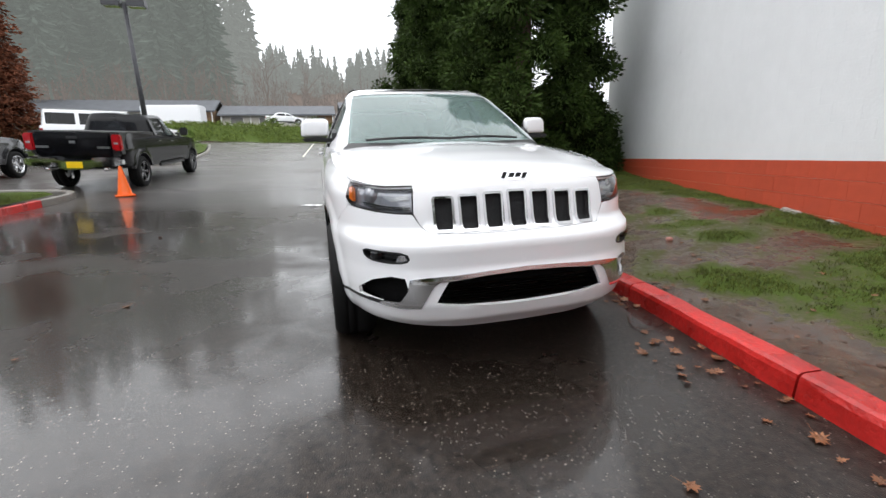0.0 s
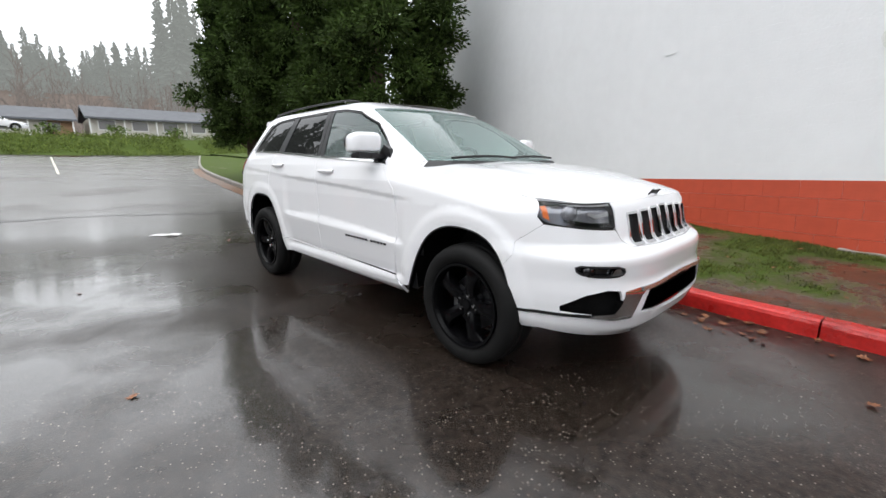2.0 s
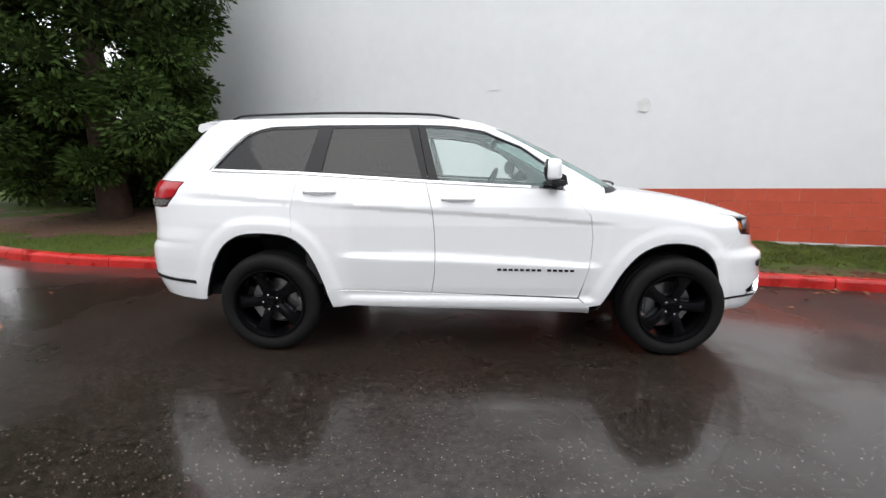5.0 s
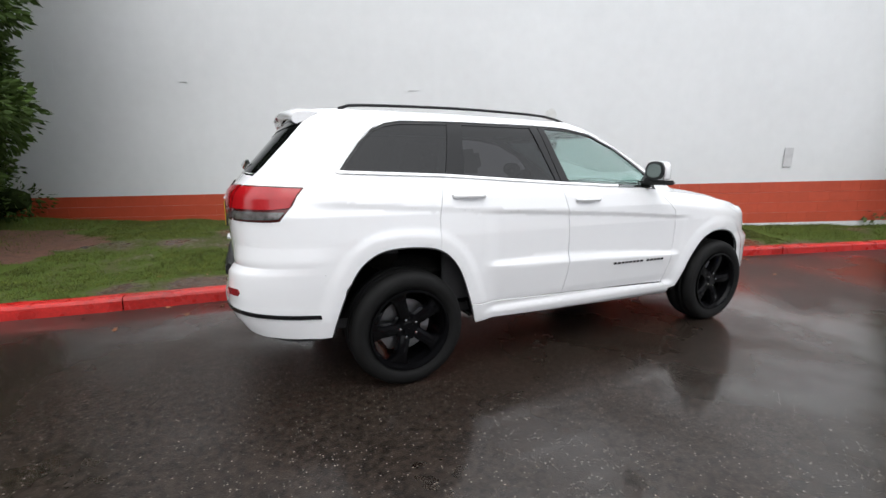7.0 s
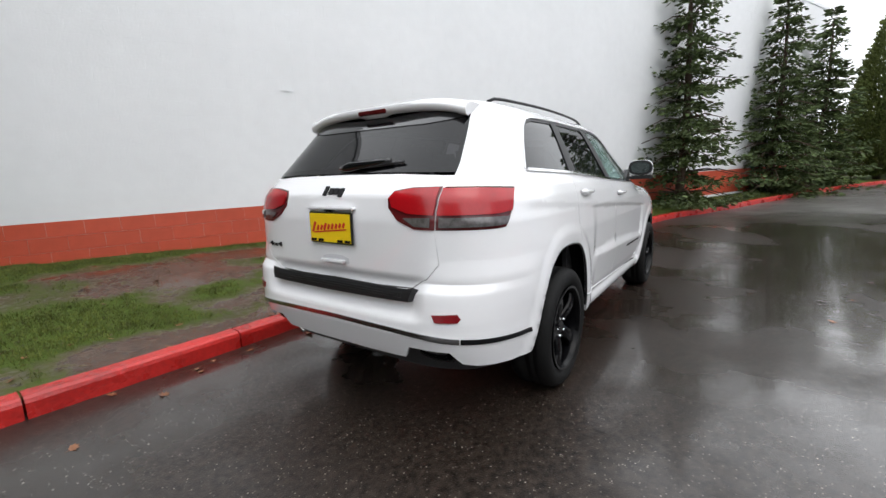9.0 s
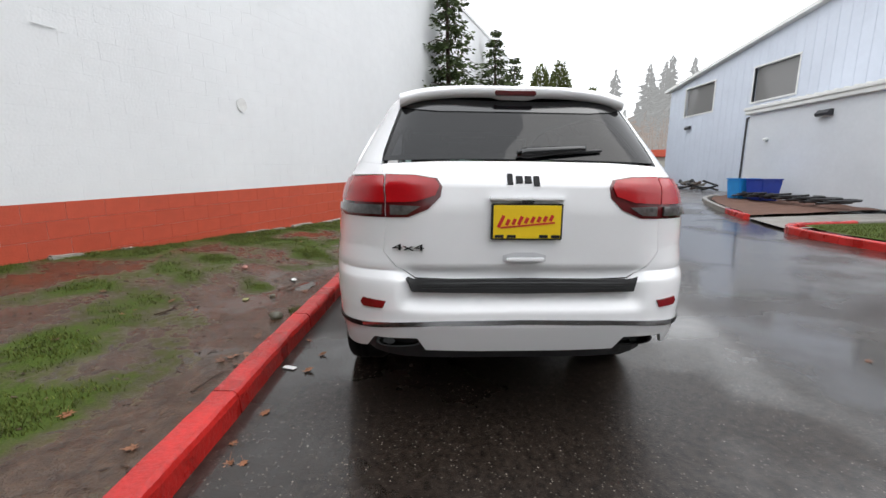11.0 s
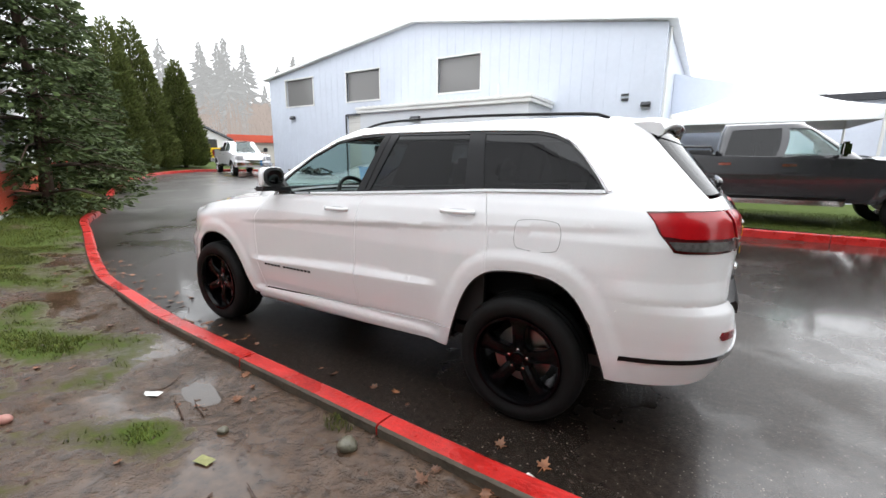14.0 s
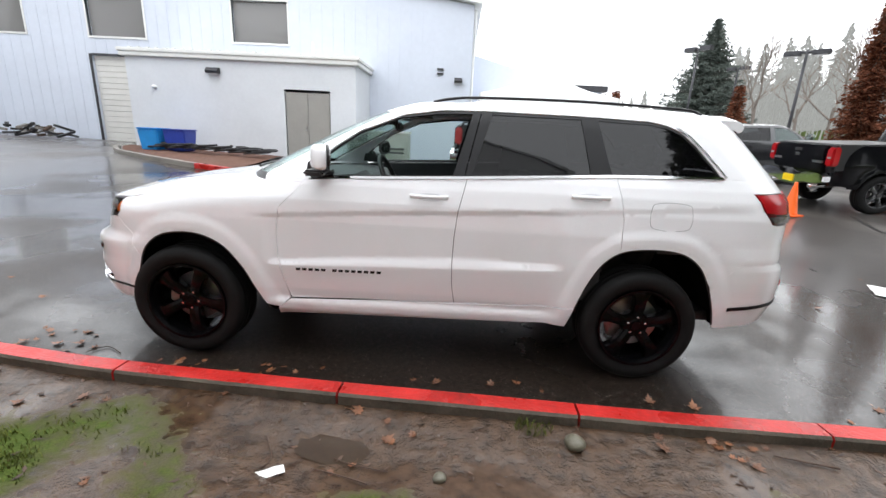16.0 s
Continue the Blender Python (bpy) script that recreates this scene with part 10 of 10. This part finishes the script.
stone(-0.90, 1.68, 0.052, "rounded olive-grey stone on the mud", seed=2)
stone(0.62, 2.55, 0.035, "small pinkish stone on the mud", mat("pink_stone", (0.35, 0.16, 0.13), 0.5, var=0.2, scale=20), seed=4)
stone(-0.25, 1.93, 0.028, "small grey stone on the mud", seed=6)
for k, s in enumerate((4.1, 4.75, 6.9, 7.4, 8.05, 8.9, 9.6)):
    p = WALL_A + WALL_U * s - WALL_N * 0.05
    bm = bmesh.new()
    L = (0.35, 0.16, 0.5, 0.3, 0.6, 0.4, 0.25)[k]
    add_box(bm, -L / 2, L / 2, -0.05, 0.05, -0.08, 0.05, bevel=0.02)
    bmesh.ops.subdivide_edges(bm, edges=bm.edges[:], cuts=2, use_grid_fill=True)
    for q in bm.verts:
        q.co += Vector((1, 1, 1)) * 0.018 * noise.noise(q.co * 9 + Vector((k, 0, 0)))
    ob = part("concrete_lump", bm, mat("pale_concrete", (0.30, 0.28, 0.25), 0.8, var=0.25, scale=8, bump=0.5) if k == 0 else bpy.data.materials["pale_concrete"])
    tagged(ob, "rough lump of pale concrete at the wall's foot", "concrete lump", group="concrete lumps")
    i = min(range(len(KERB)), key=lambda k: (verge_rows[k][0] - p).length)
    ob.matrix_world = Matrix.Translation((p.x, p.y, verge_height(p.x, p.y) - 0.02)) @ Matrix.Rotation(math.atan2(WALL_U.y, WALL_U.x), 4, "Z")


def paper(x, y, w, l, yaw, label, material=PAPER):
    bm = bmesh.new()
    g = []
    for i in range(5):
        g.append([bm.verts.new((l * (i / 4 - 0.5), w * (j / 3 - 0.5), 0.004 + 0.07 * l * noise.noise(Vector((i * 0.9, j * 0.8, x))) ** 2 + 0.05 * w * (i % 2))) for j in range(4)])
    for a, b in zip(g, g[1:]):
        for j in range(3):
            bm.faces.new((a[j], b[j], b[j + 1], a[j + 1]))
    ob = part("paper_scrap", bm, material)
    tagged(ob, label, "litter")
    ob.matrix_world = Matrix.Translation((x, y, verge_height(x, y) + 0.004)) @ Matrix.Rotation(radians(yaw), 4, "Z")
    return ob


def twig(pts, r):
    p = [Vector((x, y, verge_height(x, y) + r + 0.004)) for x, y in pts]
    tagged(part("twig", add_tube(bmesh.new(), curve_pts(p, 0.03), r, 6, r * 0.5), BARK), "thin dark twig lying on the mud", "twig", group="twigs")


for pts, r in ((((-2.12, 1.72), (-1.98, 1.69), (-1.86, 1.66)), 0.006), (((-1.0, 2.1), (-0.85, 2.13), (-0.72, 2.1)), 0.005), (((0.05, 1.98), (0.2, 1.93), (0.32, 1.90)), 0.005), (((-0.02, 1.9), (0.14, 1.86), (0.24, 1.82)), 0.004),
               (((-0.95, 2.62), (-0.8, 2.58), (-0.62, 2.6)), 0.007), (((1.9, 1.0), (2.05, 0.93), (2.12, 1.02)), 0.004), (((0.6, 1.72), (0.52, 1.85), (0.55, 1.95)), 0.004)):
    twig(pts, r)


def puddle(cx, cy, rx, ry, level, label):
    """Shallow standing water: a level sheet that the mud's own hollow trims."""
    bm = bmesh.new()
    ring = []
    for k in range(36):
        a = 2 * math.pi * k / 36
        g = 1 + 0.35 * noise.noise(Vector((math.cos(a) * 1.3, math.sin(a) * 1.3, cx)))
        ring.append(bm.verts.new((rx * g * math.cos(a), ry * g * math.sin(a), 0)))
    bm.faces.new(ring)
    ob = tagged(part("puddle", bm, MUD_WATER), label, "puddle", kind="structure")
    ob.location = (cx, cy, level)
    ob.rotation_euler = (0, 0, radians(-12))


MUD_WATER = mat("muddy_water", (0.040, 0.026, 0.016), 0.03, var=0.25, scale=3, spec=0.5)
puddle(0.24, 1.76, 0.26, 0.085, verge_height(0.25, 1.78) + 0.010, "shallow brown puddle behind the kerb")
paper(0.5, 1.96, 0.05, 0.16, 30, "crumpled white litter strip on the mud")
paper(-1.69, 1.33, 0.04, 0.09, 70, "scrap of white paper by the kerb")
paper(-5.1, -1.2, 0.20, 0.44, 58, "flattened white litter on the wet asphalt")
paper(-0.42, 2.12, 0.05, 0.09, 10, "wet yellowish paper trodden into the grass", mat("yellow_paper", (0.22, 0.22, 0.08), 0.6, var=0.3, scale=20))

# ---------------------------------------------------------------- bins, hoses and rubble by the annex
def bin_box(x0, x1, y, z0, z1, material, label):
    b = empty("plastic_bin", label, "bin")
    w = x1 - x0
    h = z1 - z0
    bm = bmesh.new()
    lo = [bm.verts.new((sx * w * 0.42, sy * 0.28, 0.0)) for sx, sy in ((-1, -1), (1, -1), (1, 1), (-1, 1))]
    hi = [bm.verts.new((sx * w * 0.5, sy * 0.34, h * 0.93)) for sx, sy in ((-1, -1), (1, -1), (1, 1), (-1, 1))]
    bm.faces.new(lo[::-1])
    bm.faces.new(hi)
    for k in range(4):
        bm.faces.new((lo[k], lo[(k + 1) % 4], hi[(k + 1) % 4], hi[k]))
    bmesh.ops.bevel(bm, geom=bm.edges[:], offset=0.03, segments=2, affect="EDGES")
    part("tub", bm, material, b)
    box_part("lid", (-w * 0.52, w * 0.52, -0.36, 0.36, h * 0.93, h), material, b, bevel=0.02)
    b.location = ((x0 + x1) / 2, y, z0)


zb = ground_z(9.2, -10.3) + 0.09
bin_box(9.29, 9.95, -10.35, zb, 1.27, BLUE_A, "bright blue plastic bin on the mulch bed")
bin_box(8.48, 9.20, -10.45, zb, 1.26, BLUE_B, "deep blue plastic bin on the mulch bed")
hose = empty("hose_heap", "black hoses heaped along the planting bed", "hose")
rg = random.Random(31)
for k in range(7):
    x0 = 9.4 - 0.52 * k
    pts = []
    for t in range(26):
        a = t * 0.55 + k
        x, y = x0 + 0.36 * math.cos(a) - 0.02 * t, -10.2 + 0.22 * math.sin(a)
        pts.append((x, y, ground_z(x, y) + 0.17 + 0.07 * abs(math.sin(a * 0.5)) + 0.006 * t))
    part("hose_coil", add_tube(bmesh.new(), pts, 0.030, 6), TARP, hose, smooth=True)
rub = empty("rubble_heap", "heap of dark scrap and broken pallets by the shed", "scrap heap")
for k in range(26):
    x, y = rg.uniform(14.8, 17.4), -12.8 + rg.uniform(-0.3, 0.3)
    L = rg.uniform(0.2, 0.7)
    box_part("scrap", (-L / 2, L / 2, -0.06, 0.06, -0.04, 0.04), rg.choice([DARK_METAL, BARK, TARP, CONCRETE]), rub, m=Matrix.Translation((x, y, ground_z(x, y) + 0.08 + 0.30 * rg.random())) @ Matrix.Rotation(rg.random() * 6.28, 4, "Z") @ Matrix.Rotation(rg.uniform(-0.5, 0.5), 4, "Y"))


def packaged_unit(x0, x1, y0, y1, height):
    """A long outdoor air-conditioning unit on a slab: case, panels, coil grille, fan cap, stacks and pipes."""
    z = max(ground_z(a, b) for a in (x0, x1) for b in (y0, y1)) + 0.10
    u = empty("air_conditioner", "long grey outdoor air-conditioning unit on a concrete slab", "air conditioner")
    box_part("slab", (x0 - 0.12, x1 + 0.12, y0 - 0.1, y1 + 0.12, z - 0.25, z + 0.08), CONCRETE, u, bevel=0.02)
    box_part("case", (x0, x1, y0, y1, z + 0.12, z + height), UNIT_GREY, u, bevel=0.02)
    box_part("top_cap", (x0 - 0.03, x1 + 0.03, y0 - 0.03, y1 + 0.03, z + height + 0.002, z + height + 0.05), TRIM_WHITE, u, bevel=0.012)
    for a in (x0 + 0.06, x1 - 0.06):
        box_part("foot", (a - 0.05, a + 0.05, y0 + 0.05, y1 - 0.05, z + 0.08, z + 0.12), DARK_METAL, u)
    n = 3
    w = (x1 - x0 - 0.7) / n
    for k in range(n):
        box_part("panel", (x0 + 0.04 + w * k, x0 + w * (k + 1), y1 + 0.001, y1 + 0.014, z + 0.18, z + height - 0.05), UNIT_GREY, u, bevel=0.005)
    back = box_part("coil_panel", (x1 - 0.64, x1 - 0.04, y1 + 0.001, y1 + 0.010, z + 0.18, z + height - 0.05), DARK_METAL, u, "dark finned coil")
    for k in range(14):
        a = x1 - 0.62 + 0.57 * k / 13
        box_part("fin", (a - 0.008, a + 0.008, y1 + 0.011, y1 + 0.026, z + 0.2, z + height - 0.07), UNIT_GREY, back)
    for k in range(10):
        b = y0 + 0.06 + (y1 - y0 - 0.12) * k / 9
        box_part("side_louvre", (x1 + 0.001, x1 + 0.018, b - 0.014, b + 0.014, z + 0.2, z + height - 0.07), DARK_METAL, u)
    for a in (x0 + 0.42, x1 - 0.45):
        st = part("exhaust_stack", add_lathe(bmesh.new(), [(0.11, height + 0.05), (0.11, height + 0.20), (0.14, height + 0.20), (0.14, height + 0.25), (0.001, height + 0.28)], 20, "Z"), UNIT_GREY, u, smooth=False)
        st.location = (a, (y0 + y1) / 2, z)
    for b, zz in ((0.10, 0.52), (0.16, 0.40)):
        pipe = [(x0 + 0.1, y1 + b, z + zz), (x1 - 0.8, y1 + b, z + zz), (x1 - 0.72, y1 + b, z + zz - 0.08), (x1 - 0.72, y1 + b, z + 0.09)]
        part("pipe", add_tube(bmesh.new(), pipe, 0.028, 8), DARK_METAL, u, smooth=True)
    box_part("meter_box", (x1 - 0.98, x1 - 0.78, y1 + 0.015, y1 + 0.16, z + 0.18, z + 0.55), BLACK_PLASTIC, u, "black meter box", bevel=0.02)
    return u


UNIT_GREY = mat("weathered_grey_steel", (0.34, 0.35, 0.33), 0.5, var=0.15, scale=3, bump=0.1, bscale=30)
packaged_unit(1.35, 3.25, -10.95, -10.15, 1.0)


# ---------------------------------------------------------------- canopy tent
tent = empty("canopy_tent", "white peaked canopy tent behind the parked cars", "tent")
X0, X1, Y0, Y1, ZE, ZP = -6.1, -0.95, -17.5, -13.3, 3.08, 4.55
cx, cy = (X0 + X1) / 2, (Y0 + Y1) / 2
bm = bmesh.new()
rows = []
for j in range(11):
    t = j / 10
    s = 1 - t
    z = ZE + (ZP - ZE) * (0.45 * t + 0.55 * t ** 3)
    ring = []
    for k in range(32):
        e = k / 8
        i, u = int(e), e - int(e)
        cor = [(X0, Y0), (X1, Y0), (X1, Y1), (X0, Y1)]
        ax, ay = cor[i]
        bx, by = cor[(i + 1) % 4]
        x, y = ax + (bx - ax) * u, ay + (by - ay) * u
        ring.append(bm.verts.new((cx + (x - cx) * (s * 0.97 + 0.03), cy + (y - cy) * (s * 0.97 + 0.03), z - 0.12 * s * math.sin(u * math.pi) * t)))
    rows.append(ring)
skirt = [bm.verts.new((q.co.x, q.co.y, q.co.z - 0.35)) for q in rows[0]]
for a, b in zip([skirt] + rows, rows):
    for k in range(32):
        bm.faces.new((a[k], a[(k + 1) % 32], b[(k + 1) % 32], b[k]))
bm.faces.new(rows[-1])
part("canopy", bm, TENT, tent, smooth=True)
for x, y in ((X0, Y0), (X1, Y0), (X1, Y1), (X0, Y1)):
    g0 = ground_z(x, y)
    part("tent_pole", add_tube(bmesh.new(), [(x, y, g0), (x, y, ZE)], 0.04, 8), TRIM_WHITE, tent)


# ---------------------------------------------------------------- car-park lamps
def lot_lamp(x, y, h, heads, label, r=0.09, box=(0.62, 0.36, 0.26), yaw=0.0, base=None):
    p = empty("street_lamp", label, "street lamp", group="car-park lamps")
    part("pole", add_tube(bmesh.new(), [(0, 0, -0.2), (0, 0, h * 0.5), (0, 0, h)], r, 10, r * 0.75), DARK_METAL, p, smooth=True)
    part("footing", add_lathe(bmesh.new(), [(0.001, 0.4), (0.2, 0.4), (0.22, 0.38), (0.22, -0.2)], 16), CONCRETE, p).matrix_basis = Matrix.Rotation(radians(90), 4, "X")
    for s in heads:
        part("arm", add_tube(bmesh.new(), [(0, 0, h - 0.12), (0, s * 0.18, h - 0.06)], 0.04, 8), DARK_METAL, p)
        hd = box_part("lamp_head", (-box[1] / 2, box[1] / 2, s * 0.14, s * (0.14 + box[0]), h - 0.2, h - 0.2 + box[2]), DARK_METAL, p, bevel=0.03)
        box_part("lens", (-box[1] / 2 + 0.04, box[1] / 2 - 0.04, s * 0.20, s * (0.08 + box[0]), h - 0.212, h - 0.198), LENS_CLEAR, hd)
    p.location = (x, y, ground_z(x, y) if base is None else base)
    p.rotation_euler = (0, 0, yaw)
    return p


lot_lamp(-22.7, -9.7, 7.4, (-1, 1), "dark twin-headed car-park lamp behind the pickups", 0.13, (0.8, 0.5, 0.4))
lot_lamp(-12.0, -12.7, 4.2, (-1, 1), "dark twin-headed lamp beyond the parked cars", 0.06, (0.5, 0.3, 0.16), 0.8)
lot_lamp(-17.0, -30.0, 7.2, (-1, 1), "dark twin-headed lamp far across the lot", 0.08, (0.8, 0.45, 0.3), 0.6)
lot_lamp(-26.0, -40.0, 7.2, (-1, 1), "dark twin-headed lamp far across the lot", 0.09, (0.8, 0.45, 0.3), 0.6)

# ---------------------------------------------------------------- red blocks at the foot of the wall
bv = block_verts(0, 0.4, 0, 0.2, 0.0005, 0.0008, 0.0012)
red_me = bpy.data.meshes.new("block")
red_me.from_pydata(bv, [], [q[::-1] for q in BLOCK_F])
red_me.materials.append(RED_WALL)
for row in range(4):
    x = -4.0 - (0.2 if row % 2 else 0.0)
    while x < 20.0:
        ob = new("block", red_me)
        ob.parent = wall
        ob.location = (x, 0.0, 0.2 * row)
        x += 0.4
